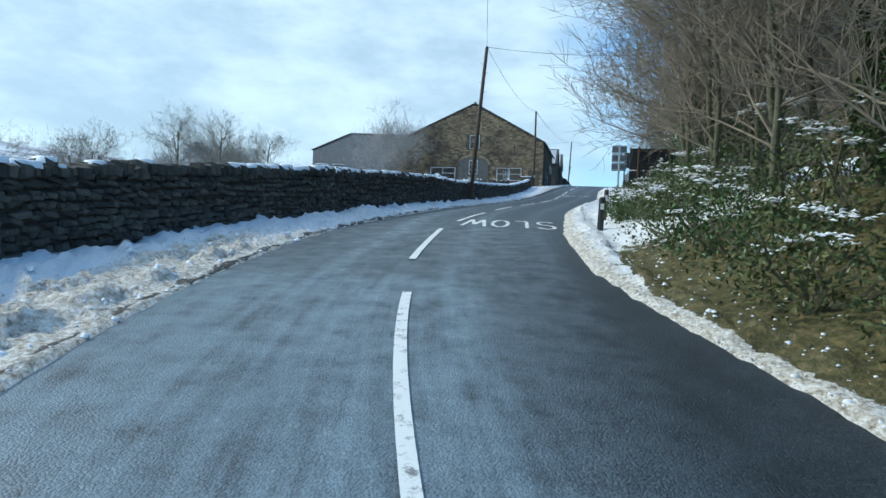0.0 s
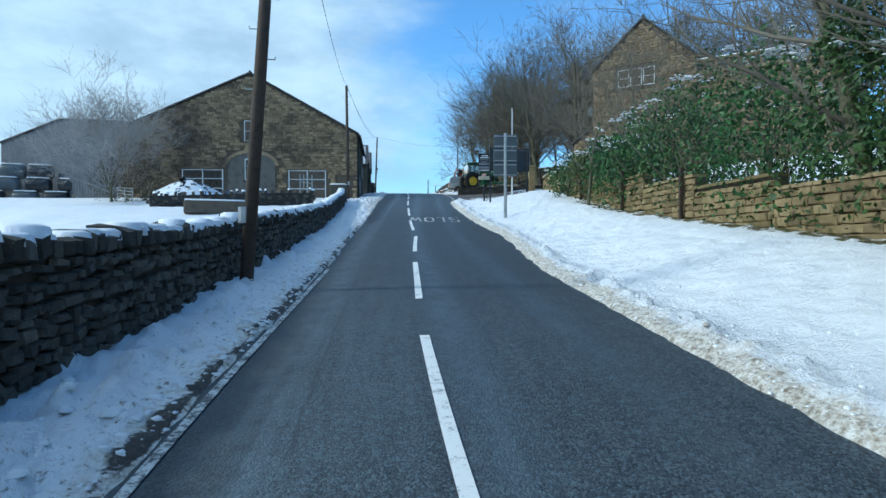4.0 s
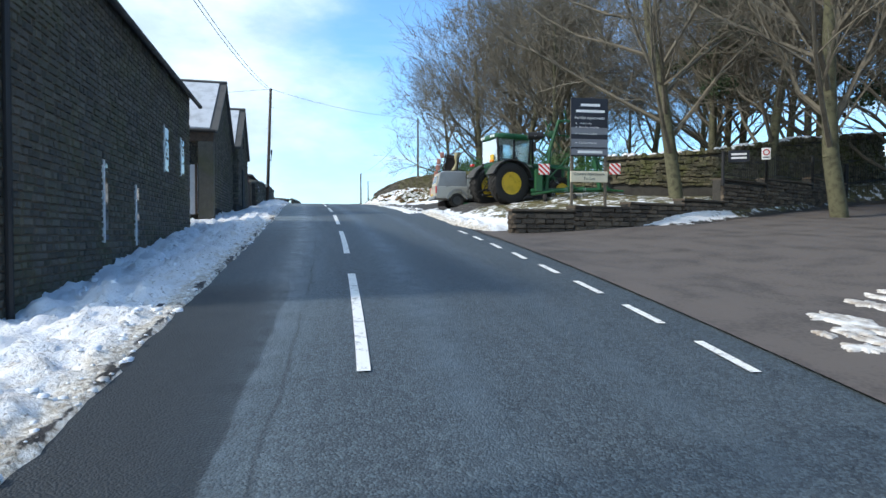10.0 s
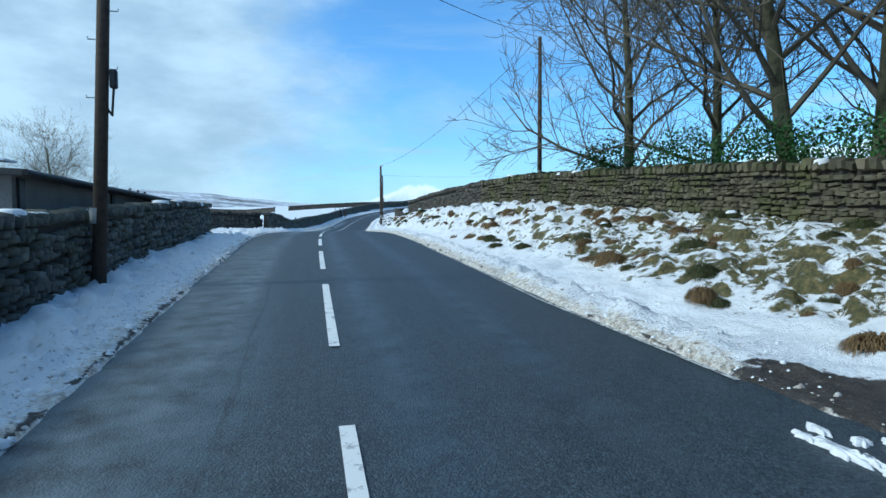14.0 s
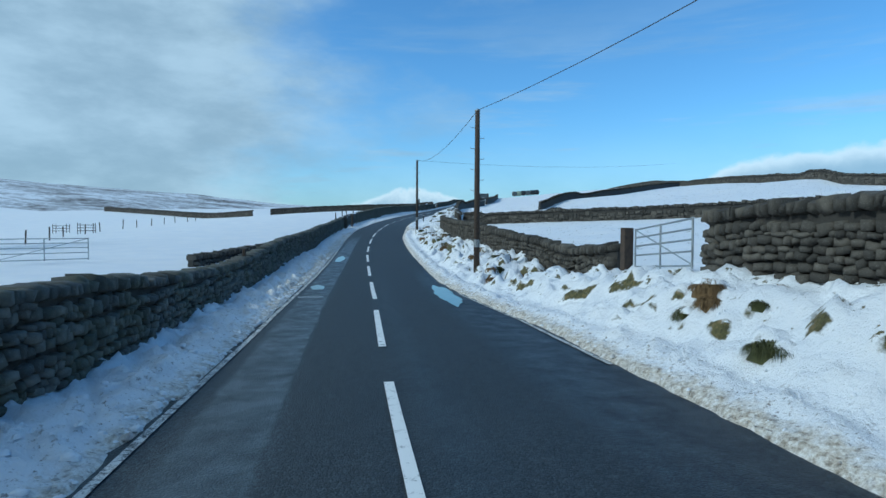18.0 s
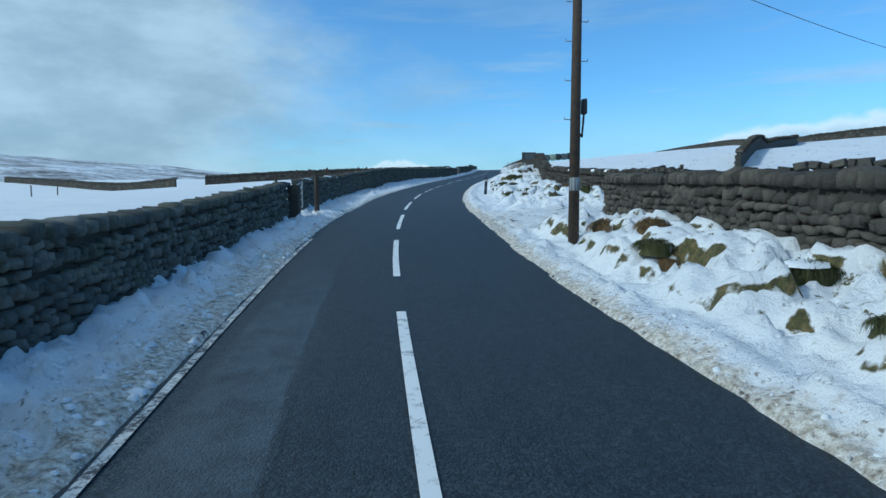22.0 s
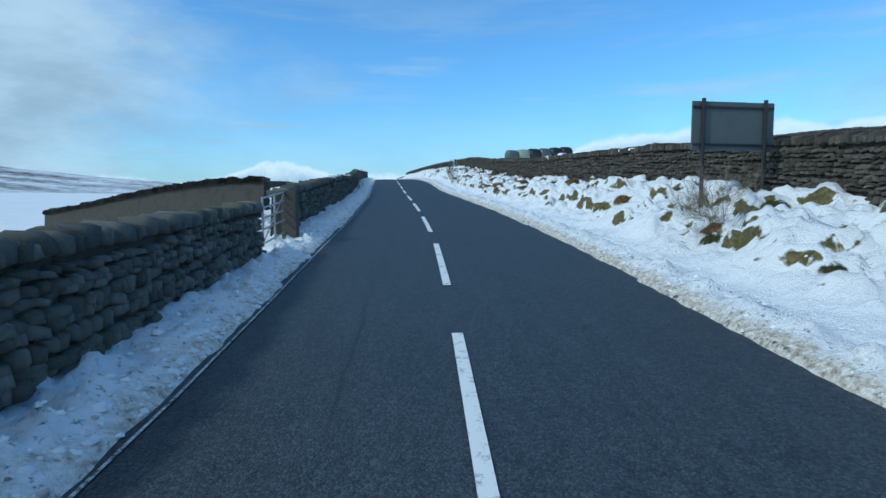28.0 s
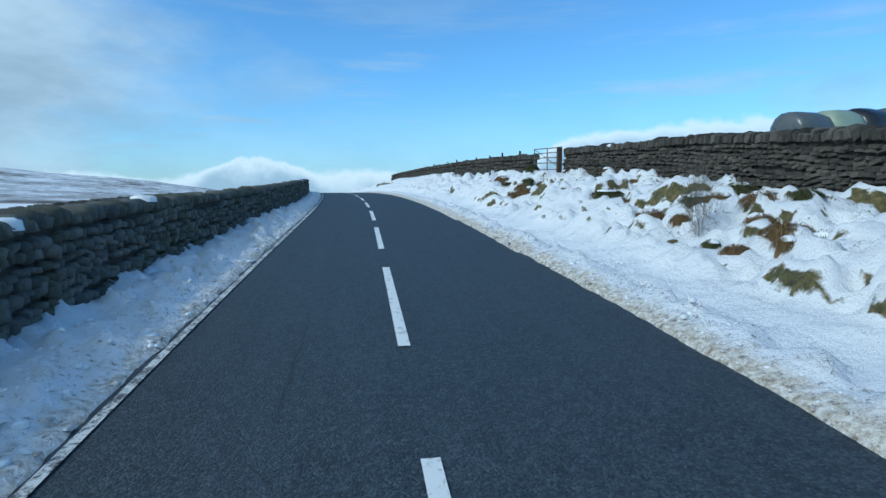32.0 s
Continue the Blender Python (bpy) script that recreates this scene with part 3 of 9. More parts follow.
WALL_L = table((-40, -5.8), (8, -5.7), (13, -4.95), (16, -4.3), (18, -3.9), (21, -3.68), (24, -3.36), (28, -3.12), (36, -2.98), (42.5, -2.95), (47, -3.0), (52, -3.15), (58, -3.58), (62, -3.75), (66, -4.2), (75, -4.5), (104, -3.8), (111, -3.85), (117, -4.05), (123, -4.15), (131, -4.45), (146, -3.6), (149, -3.32), (158, -3.28), (168, -3.5), (173, -3.65), (180, -3.5), (184, -3.32), (190, -3.5), (202, -3.45), (211, -3.65), (217, -4.02), (222, -4.4), (228, -4.7), (237, -4.75), (245, -4.5), (258, -3.9), (271, -3.02), (279, -3.05), (285, -3.24), (291, -3.24), (300, -3.05), (312, -3.1), (318, -3.3), (328, -3.7), (340, -3.5), (352, -3.1), (660, -3.1))
WALL_R = table((-40, 9), (45, 10), (59, 9.8), (80, 15), (88, 15), (100, 12.5), (112, 11), (128, 9.4), (151, 6.7), (157, 7.3), (162, 7.0), (178, 6.6), (197, 6.7), (206, 7.3), (212, 9.4), (228, 8.3), (250, 8.6), (281, 9.4), (287, 9.0), (315, 8.8), (334, 9.2), (345, 8.7), (360, 8.0), (660, 8.0))
BASE_R = table((-40, 1.9), (12, 1.9), (20, 1.0), (45, 0.95), (59, 1.05), (63, 1.2), (72, 0.7), (84, 0.6), (92, 0.85), (100, 0.95), (112, 1.25), (128, 1.55), (151, 1.2), (155, 0.95), (159, 0.62), (160.6, 0.20), (162, 0.22), (164, 0.60), (167, 0.72), (171, 0.62), (178, 0.62), (190, 0.48), (197, 0.46), (206, 0.38), (212, 0.45), (220, 0.40), (226, 0.44), (228.5, 0.70), (230.5, 0.98), (233, 1.2), (236.4, 1.22), (238.1, 0.95), (240.2, 0.70), (243.2, 0.74), (248, 0.92), (252, 0.9), (257, 0.85), (262, 0.95), (275, 1.1), (287, 1.05), (299, 0.85), (303, 0.62), (308, 0.75), (322, 0.80), (329, 1.05), (336, 1.25), (345, 1.25), (660, 1.1))


# cross-fall of the carriageway in the bends, rising to the right
BANKING = table((168, 0.0), (174.5, 0.0012), (186.5, 0.0051), (199.1, 0.0117), (212.0, 0.0239), (225.4, 0.0295), (238.9, 0.0239), (252.6, 0.0141), (266.4, 0.0056), (280.2, 0.0056), (293.9, 0.0077), (307.3, 0.0138), (320.5, 0.022), (420, 0.0))


def cross_fall(s, u):
    return BANKING(s) * np.clip(u, -4.5, 6.0)


def centre(s):
    return np.interp(s, GS, RX), np.interp(s, GS, RY), np.interp(s, GS, RZ)


def world_xy(s, u):
    s, u = np.asarray(s, float), np.asarray(u, float)
    cx, cy, _ = centre(s)
    tx, ty = np.interp(s, GS, TX), np.interp(s, GS, TY)
    c = np.clip(u, -38, 38)
    return cx + ty * c + NBAR[0] * (u - c), cy - tx * c + NBAR[1] * (u - c)


def ground_dz(s, u, rough=True):
    """The ground's height over the road at the same station."""
    s, u = np.broadcast_arrays(np.asarray(s, float), np.asarray(u, float))
    el, er, wl, wr, br = EDGE_L(s), EDGE_R(s), WALL_L(s), WALL_R(s), BASE_R(s)
    inside = np.minimum(u - el, er - u)
    # left: a low snow bank up to the wall, then nearly level fields
    a = np.clip((el - u) / np.maximum(el - wl, 0.3), 0, 1)
    left = 0.03 + 0.11 * step(a, 0.0, 0.35) + 0.01 * a - 0.30 * a * step(s, 68, 76) * step(s, 110, 103) + 0.007 * np.clip(wl - u, 0, 400)
    left = left - 3.6 * step(-u, 10, 42) * step(s, 122, 104) * (1 - step(s, 52, 60) * step(u, -27, -20)) - 0.85 * step(wl - u, 0.3, 1.6) * step(wl - u, 9, 4) * step(s, 12, 18) * step(s, 42, 32) * -1
    left = left - 3.0 * step(wl - u, 1.0, 24) * step(s, 262, 288) - 2.4 * step(wl - u, 10, 60) * step(s, 140, 165) * step(s, 288, 262)
    left = left + 0.24 * step(a, 0.35, 1.0) * step(s, 236, 239) * step(s, 264, 250) * (u > wl - 1.5)
    yard = step(s, 60, 66) * step(s, 80, 74)
    left = left * (1 - yard * step(wl - u, -0.5, 2)) + 0.0
    # right: a slush ridge, a flat strip, then the bank up to the wall's foot and the fields beyond
    b = np.clip((u - er) / np.maximum(wr - er, 0.3), 0, 1)
    ridge = (0.13 - 0.09 * step(s, 13, 8)) * np.exp(-((u - er - 0.45) / 0.30) ** 2)
    bank = br * (0.75 * step(b, 0.12, 0.85) + 0.25 * b)
    rise = 0.088 * np.clip(u - wr, 0, 56) * step(s, 60, 110) + 0.16 * np.clip(u - wr, 0, 25) * step(s, 95, 60)
    right = 0.03 + ridge + bank + rise
    right = right + 0.36 * step(s, 85.5, 87.5) * step(s, 97.0, 95.0) * step(u - er, 0.5, 2.4) * step(u, 17, 11)
    # the side lane and the lay-by lie open to the road
    back = 0.50 * np.clip(u - 12, 0, 14)
    lane = step(s, 70.0, 72.5) * step(s - back, 86.2, 84.8) * (u > 0)
    right = right * (1 - lane) + lane * (0.035 * (u - er) * step(u, 4, 9) - 0.06)
    lay = step(s, 95.2, 97.0) * step(s + 1.1 * np.clip(u - 5.0, 0, 3), 109.0, 107.4) * step(u, 10.2, 8.6)
    right = right * (1 - lay) + lay * (0.012 + 0.03 * (u - er))
    track = step(s, 202.5, 204.0) * step(s, 211.0, 209.5)
    right = right * (1 - track) + track * (0.02 + 0.05 * (u - er))
    d = np.where(u < (el + er) / 2, left, right)
    d = np.where(inside > 0, -0.05 - 0.25 * np.clip(inside, 0, 0.4), d)
    if rough:
        out = step(-inside, 0.0, 0.45) * (1 - lane) * (1 - 0.85 * lay)
        d = d + out * (0.050 * fbm(s * 1.3, u * 1.3, 3, 1) + 0.045 * fbm(s * 4.2, u * 4.2, 3, 2) * step(np.abs(u), 40, 12))
        lumpy = step(u, 0.3, 0.6) * 0 + step((u - er) / np.maximum(wr - er, 0.4), 0.22, 0.40) * step(u - wr, 0.6, -0.2) * step(s, 106.5, 109) * (1 - track)
        wild = step(s, 150, 165)
        d = d + lumpy * ((0.10 + 0.20 * wild) * step(fbm(s * 0.85, u * 1.15, 2, 5), -0.10, 0.16) + (0.13 + 0.05 * wild) * step(fbm(s * 2.1, u * 2.5, 2, 6), -0.06, 0.22) + 0.10 * step(fbm(s * 4.1, u * 4.6, 1, 7), 0.0, 0.45) - 0.12)
        grit = 0.055 * fbm(s * 6.3, u * 6.3, 2, 24) + 0.035 * np.abs(fbm(s * 11.0, u * 11.0, 1, 25))
        crumb = grit + np.clip(fbm(s * 3.1, u * 3.1, 2, 21) - 0.05, 0, 1) * 0.16 - np.clip(fbm(s * 2.2, u * 2.2, 2, 22) - 0.22, 0, 1) * 0.20
        near_road = (1 - lane) * (1 - 0.85 * lay) * step(-inside, 0.1, 0.5) * step(u, 12, 9) * step(u, -8, -6)
        d = d + near_road * (crumb - 0.035) * np.where(u < 0, 1.6, 1.25 - 0.95 * step(u - er, 0.5, 1.1))
        d = d + (1 - lane) * (1 - 0.85 * lay) * step(-inside, -0.5, 0.0) * step(-inside, 0.6, 0.1) * 0.07 * fbm(s * 2.6, u * 0.9, 4, 3)
    return d


def far_dz(x, y, s, u):
    """Far country: the moor that climbs to the left, level tops elsewhere."""
    r = np.hypot(x - 60, y - 160)
    moor = step(r, 260, 1250) * np.clip(0.091 * (-u) + 8, 0, 260) * step(u, 40, -160)
    moor += step(r, 300, 900) * 14 * fbm(x / 260, y / 260, 4, 4)
    dip = -step(-u, 60, 300) * step(r, 1000, 300) * 5
    return moor + dip


def ground_z(s, u, rough=False):
    s, u = np.asarray(s, float), np.asarray(u, float)
    x, y = world_xy(s, u)
    return centre(s)[2] + cross_fall(s, u) + ground_dz(s, u, rough) + far_dz(x, y, s, u)


def spot(s, u, dz=None, yaw=0.0, sink=0.0):
    """The pose of a thing at station s and offset u: its +y along the road, its +x to the right."""
    x, y = world_xy(s, u)
    z = float(ground_z(s, u, True)) - sink if dz is None else float(centre(s)[2] + cross_fall(s, u)) + dz
    head = math.degrees(math.atan2(float(np.interp(s, GS, TY)), float(np.interp(s, GS, TX)))) - 90
    return pose(float(x), float(y), z, 0, 0, head + yaw)


def point(s, u, dz):
    x, y = world_xy(s, u)
    return Vector((float(x), float(y), float(centre(s)[2] + cross_fall(s, u)) + dz))


def grid_mesh(name, ss, us, zfun, mat, attrs=None, smooth=True):
    S, U = np.meshgrid(ss, us, indexing="ij")
    x, y = world_xy(S, U)
    z = zfun(S, U, x, y)
    n, m = S.shape
    i = np.arange(n * m).reshape(n, m)
    f = np.stack([i[:-1, :-1], i[1:, :-1], i[1:, 1:], i[:-1, 1:]], -1).reshape(-1, 4)[:, ::-1]
    me = bpy.data.meshes.new(name)
    me.vertices.add(n * m)
    me.vertices.foreach_set("co", np.stack([x, y, z], -1).astype(np.float32).ravel())
    me.loops.add(f.size)
    me.loops.foreach_set("vertex_index", f.astype(np.int32).ravel())
    me.polygons.add(len(f))
    me.polygons.foreach_set("loop_start", np.arange(0, f.size, 4, dtype=np.int32))
    me.update(calc_edges=True)
    for k, fun in (attrs or {}).items():
        a = me.attributes.new(k, "FLOAT", "POINT")
        a.data.foreach_set("value", np.clip(fun(S, U), 0, 1).astype(np.float32).ravel())
    me.polygons.foreach_set("use_smooth", np.full(len(f), smooth))
    me.materials.append(mat)
    return new(name, me)


# ---- ground, one sheet to the horizon ----


def uniq(*parts):
    return np.unique(np.round(np.concatenate(parts), 3))


def dirt(s, u):
    el, er = EDGE_L(s), EDGE_R(s)
    o = np.maximum(el - u, u - er)
    d = step(o, 0.50, 0.0) * np.where(u > 0, 0.72, 0.56) + 0.12 * step(o, 1.4, 0.5)
    d = np.where(u > 0, d + 0.22 * step(o, 1.1, 0.2) * step(s, 110, 60), d)
    d = d * (1 - 0.9 * (u > 0) * step(s, 95, 97) * step(s, 107.5, 106.0))
    d = d + 0.42 * (u < 0) * step(s, 152, 164) * step(s, 206, 198) * step(o, 1.0, 0.3)
    return d + 0.75 * step(s, 15, 10) * step(o, 1.7, 1.1) * (u < 0) + (0.22 * step(s, 80, 68) + 0.10) * step(s, 58, 64) * step(s, 104, 94) * step(o, 1.6, 0.7) * (u < 0) + 0.40 * step(s, 202.5, 204.0) * step(s, 211, 209.5) * (u > 0) * step(o, 14, 5)


def bare(s, u):
    er, wr, wl = EDGE_R(s), WALL_R(s), WALL_L(s)
    b = (u - er) / np.maximum(wr - er, 0.5)
    g = 0.95 * step(s, 16, 10) * step(u - er, 0.40 - 0.26 * step(s, 12, 8), 0.8 - 0.36 * step(s, 12, 8)) * (u > 0)
    g = np.maximum(g, 0.50 * step(s, 106, 108) * step(s, 128, 116) * step(b, 0.18, 0.4) * step(u, 14, 10))
    g = np.maximum(g, 0.24 * step(s, 120, 126) * step(b, 0.35, 0.6) * step(u - wr, 0.5, 0.0))
    g = np.maximum(g, 0.60 * step(s, 85, 88) * step(s, 98, 96) * step(u - er, 0.8, 2.0) * (u > 0))
    g = np.maximum(g, 0.62 * step(s, 22, 27) * step(s, 62, 50) * step(b, 0.80, 0.93) * step(u - wr, 0.4, 0.1))
    g = np.maximum(g, 0.75 * step(s, 84, 95) * step(s, 152, 145) * step(u - wr, 0.2, 1.5) * step(u, 60, 45))
    g = np.maximum(g, 0.22 * (u > wr) * step(s, 150, 160))
    return g


def mud(s, u):
    er = EDGE_R(s)
    m = 1.0 * step(s, 70.5, 72.5) * step(s - 0.5 * np.clip(u - 12, 0, 14), 86.0, 84.6) * step(u - er, -0.2, 0.6) * step(u, 46, 40)
    o = EDGE_L(s) - u
    m = np.maximum(m, (0.54 * step(o, 0.30, 0.05) + 0.12 * step(o, 0.8, 0.2)) * (o > 0) * step(s, 56, 50) + ((0.50 - 0.08 * step(s, 140, 150)) * step(o, 0.22 - 0.08 * step(s, 140, 150), 0.03) + 0.10 * step(o, 0.7, 0.2)) * (o > 0) * step(s, 60, 66) * (1 - 0.45 * step(s, 136, 142) - 0.6 * step(s, 204, 212)))
    m = np.maximum(m, (0.50 - 0.14 * step(s, 120, 150)) * step(u - er, 0.14, 0.02) * step(s, 60, 110) * (u > er))
    m = np.maximum(m, 0.80 * step(s - 0.2 * np.clip(u - 6, 0, 3), 90.6, 92.6) * step(u - er, 0.7, 1.5) * step(s + 1.1 * np.clip(u - 5.0, 0, 3), 109.0, 107.6) * step(u - er, -0.3, 0.2) * step(u, 12.5, 9.5))
    m = np.maximum(m, 0.95 * step(s, 95.5, 96.8) * step(s + 1.1 * np.clip(u - 5.0, 0, 3), 109.0, 107.6) * step(u - er, -0.3, 0.2) * step(u, 12.5, 9.5))
    m = np.maximum(m, 0.36 * step(s, 202.5, 204.0) * step(s, 211, 209.5) * step(u - er, 0.0, 0.8) * step(u, 20, 10))
    return m


def bank(s, u):
    er, wr = EDGE_R(s), WALL_R(s)
    b = (u - er) / np.maximum(wr - er, 0.5)
    return step(b, 0.16, 0.30) * step(u - wr, 0.5, 0.0) * step(s, 106.5, 108.5) * (1 - 0.30 * step(s, 112, 120) - 0.42 * step(s, 120, 140))


SS = uniq(np.arange(-4, 346, 0.13), np.arange(-30, 370.01, 0.6), np.arange(-380, -30, 25), np.arange(370, 660, 6))
UU = uniq(np.arange(-5.4, -1.4, 0.09), np.arange(-7, -5.4, 0.2), np.arange(-1.4, 2.8, 0.6), np.arange(2.8, 9.6, 0.10), np.arange(9.6, 11, 0.2), np.arange(11, 20, 0.6), np.arange(-20, -7, 0.8), np.arange(20, 60, 3), np.arange(-60, -20, 3), np.geomspace(60, 420, 14), -np.geomspace(60, 420, 14))
ground = grid_mesh("ground", SS, UU, lambda S, U, x, y: centre(S)[2] + cross_fall(S, U) + ground_dz(S, U) + far_dz(x, y, S, U), M_GROUND, {"dirt": dirt, "bare": bare, "mud": mud, "bank": bank})
tagged(ground, "snow-covered verges and fields with brown slush along the road", "ground", kind="structure")

SF = uniq(np.arange(-380, 660.1, 20), np.geomspace(660, 3600, 24), -np.geomspace(380, 2600, 14))
UF = uniq(np.arange(-420, 421, 28), np.geomspace(420, 4200, 26), -np.geomspace(420, 4200, 40))


def far_z(S, U, x, y):
    sc = np.clip(S, -379, 655)
    z = np.interp(sc, GS, RZ) + cross_fall(sc, U) + ground_dz(sc, np.clip(U, -400, 400), False) + far_dz(x, y, sc, U)
    hide = step(np.abs(U), 432, 415) * step(S, 665, 655) * step(S, -385, -375)
    return z - 9.0 * hide - 0.004 * np.clip(S - 660, 0, 4000) * 0.6


def far_mesh():
    S, U = np.meshgrid(SF, UF, indexing="ij")
    sc = np.clip(S, -379, 655)
    x, y = world_xy(sc, U)
    x, y = x + (S - sc) * -NBAR[1], y + (S - sc) * NBAR[0]
    z = far_z(S, U, x, y)
    n, m = S.shape
    i = np.arange(n * m).reshape(n, m)
    f = np.stack([i[:-1, :-1], i[1:, :-1], i[1:, 1:], i[:-1, 1:]], -1).reshape(-1, 4)[:, ::-1]
    me = bpy.data.meshes.new("moor")
    me.from_pydata(np.stack([x, y, z], -1).reshape(-1, 3).tolist(), [], f.tolist())
    me.polygons.foreach_set("use_smooth", [True] * len(f))
    me.materials.append(M_MOOR)
    return tagged(new("moor", me), "far snow-dusted moorland hills with dark heather", "moor", kind="structure")


far_mesh()

# ---- road ----
UR = np.linspace(0, 1, 41)


def road_mesh():
    ss = uniq(np.arange(-40, 380, 0.4), np.arange(380, 640, 5), np.arange(-380, -40, 10))
    el, er = EDGE_L(ss) - 0.35, EDGE_R(ss) + 0.35
    S = np.repeat(ss[:, None], 41, 1)
    U = el[:, None] + (er - el)[:, None] * UR[None]
    lane = step(S, 71.0, 73.0) * step(S, 86.0, 84.5)
    U = U + lane * step(UR[None], 0.8, 1.0) * 1.2
    x, y = world_xy(S, U)
    z = centre(S)[2] + cross_fall(S, U) - 0.012 * ((U - 0.6) / 3.0) ** 2 + 0.004 * fbm(S * 0.8, U * 1.2, 3, 9)
    n, m = S.shape
    i = np.arange(n * m).reshape(n, m)
    f = np.stack([i[:-1, :-1], i[1:, :-1], i[1:, 1:], i[:-1, 1:]], -1).reshape(-1, 4)[:, ::-1]
    me = bpy.data.meshes.new("road")
    me.from_pydata(np.stack([x, y, z], -1).reshape(-1, 3).tolist(), [], f.tolist())
    wheel = np.exp(-((U + 1.0) / 0.28) ** 2) + np.exp(-((U - 0.95) / 0.30) ** 2) * 0.8 + np.exp(-((U - 2.6) / 0.3) ** 2) * 0.6
    shoulder = step(S, 130, 140) * step(S, 204, 188)
    vals = {
        "worn": 0.45 * wheel * step(S, 150, 128) + 0.5 * step(S, 12, 4) + 0.35 * step(S, 50, 62) * step(S, 134, 118) + 0.12 * step(S, 205, 225),
        "wet": np.clip(1.0 * step(S, 24, 10) * step(U, 3.4, 1.6) + 0.55 * wheel * step(S, 190, 120) + 0.6 * step(U, 2.2, 3.2) * step(S, 140, 145) * step(S, 172, 165) + 0.25, 0, 1),
        "grit": 0.7 * step(S, 14, 4) * step(U, -0.9, -1.9) + 0.95 * step(S, 82, 92) * step(S, 134, 120) * step(U, -0.7, -1.3),
        # first term paints the near left lane's sky sheen; wheel-track terms are salt
        "salt_sheen": np.clip(1.0 * step(S, 9.5, 8.5) * step(U, 1.9, 0.4) + 0.55 * step(S, 34, 14) * np.clip(wheel, 0, 1) * step(U, 2.0, 1.5) + 0.30 * step(S, 60, 80) * step(S, 118, 108) * np.exp(-((U + 0.6) / 0.25) ** 2) + 0.25 * step(S, 40, 20) * step(U, 0.6, 0.0), 0, 1),
        "damp": np.clip(0.4 * step(S, 30, 38) * step(S, 64, 56) + 0.45 * step(S, 98, 108) + 0.45 * step(S, 132, 142) - 0.35 * step(S, 200, 222) - 0.40 * shoulder * step(U, -0.55, -0.75) + 0.25 * step(S, 146, 152) * step(S, 180, 170) + 0.95 * step(S, 20, 8) * step(U, 1.5, 2.8), 0, 1),
        "patch": 0.9 * step(S, 52, 54) * step(S, 77.5, 76.5) + 0.6 * step(S, 14, 17) * step(S, 38, 30),
        "shoulder": shoulder,
    }
    vals = {k: np.clip(v, 0, 1) for k, v in vals.items()}
    vals["along"], vals["across"] = S, U
    for k, v in vals.items():
        a = me.attributes.new(k, "FLOAT", "POINT")
        a.data.foreach_set("value", v.astype(np.float32).ravel())
    me.polygons.foreach_set("use_smooth", [True] * len(f))
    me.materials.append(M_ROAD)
    return tagged(new("road", me), "worn dark grey tarmac road with damp wheel tracks", "road", kind="structure")


road = road_mesh()


def strip(name, s0, s1, u0, u1, width, dz=0.006, n=None):
    """A painted band on the road from (s0, u0) to (s1, u1)."""
    n = n or max(2, int(abs(s1 - s0) / 0.5) + 1)
    me = Mesh()
    vs = []
    for k in range(n + 1):
        t = k / n
        s, u = s0 + (s1 - s0) * t, u0 + (u1 - u0) * t
        for w in (-width / 2, width / 2):
            z = 0.011 - 0.012 * ((u + w - 0.6) / 3.0) ** 2 + dz
            vs.append(point(s, u + w, z))
    me.add(vs, [(2 * k, 2 * k + 1, 2 * k + 3, 2 * k + 2) for k in range(n)])
    return me


CENTRE = table((-30, 0.9), (8, 0.28), (10.8, 0.06), (16, 0.04), (19, 0.28), (24, 0.6), (32, 0.55), (40, 0.72), (47, 0.92), (55, 0.62), (62, 0.4), (70, 0.22), (73, 0.05), (80, 0.03), (86, 0.1), (93, 0.21), (103, 0.3), (115, 0.4), (125, 0.46), (149, 0.5), (160, 0.66), (171, 0.44), (179, 0.32), (187, 0.32), (210, 0.52), (218, 0.42), (227, 0.22), (236, 0.17), (251, 0.15), (265, 0.34), (276, 0.54), (281, 0.6), (305, 0.43), (340, 0.42), (660, 0.42))

# ---- road markings ----


def marking(name, me, label, mat=M_PAINT):
    return tagged(new(name, me.done(name, mat)), label, "road marking", group="road markings", kind="structure")


# dashes of the centre line: where they begin, by count
START = table((0, -12.6), (11, 72.8), (15, 102.7), (18, 124.7), (21, 144.6), (23, 158.9), (26, 181.5), (29, 204.9), (31, 220.6), (33, 236.3), (34, 244.6), (37, 267.7), (38, 275.7), (42, 305.5), (46, 333.5), (53, 382))
for k in range(53):
    s, e = float(START(k)), float(START(k) + 0.665 * (START(k + 1) - START(k)))
    marking("centre_dash", strip("centre_dash", s, e, float(CENTRE(s)), float(CENTRE(e)), 0.13), "worn white centre line dash on tarmac")
# edge lines
for s0, s1, side, width in ((18, 38, -1, 0.09), (143, 203, -1, 0.09), (212, 238, -1, 0.08), (262, 300, -1, 0.03), (300, 380, -1, 0.09), (108, 142, 1, 0.07), (150, 160, 1, 0.08), (296, 312, 1, 0.03)):
    e = EDGE_L if side < 0 else EDGE_R
    s = s0
    while s < s1:
        t = min(s + 4.6, s1)
        marking("edge_line", strip("edge_line", s, t, float(e(s)) - side * 0.10, float(e(t)) - side * 0.10, width), "worn white edge line beside slush", M_WORN)
        s += 4.6
marking("edge_line", strip("edge_line", 159.50, 159.62, -1.25, -1.25, 0.75, n=1), "short white line across the road edge")
for k in range(8):
    s = 72.4 + k * 1.75
    marking("give_way_dash", strip("give_way_dash", s, s + 1.0, 3.82 + 0.03 * math.sin(k), 3.85, 0.12), "thin white dash across a side road mouth")


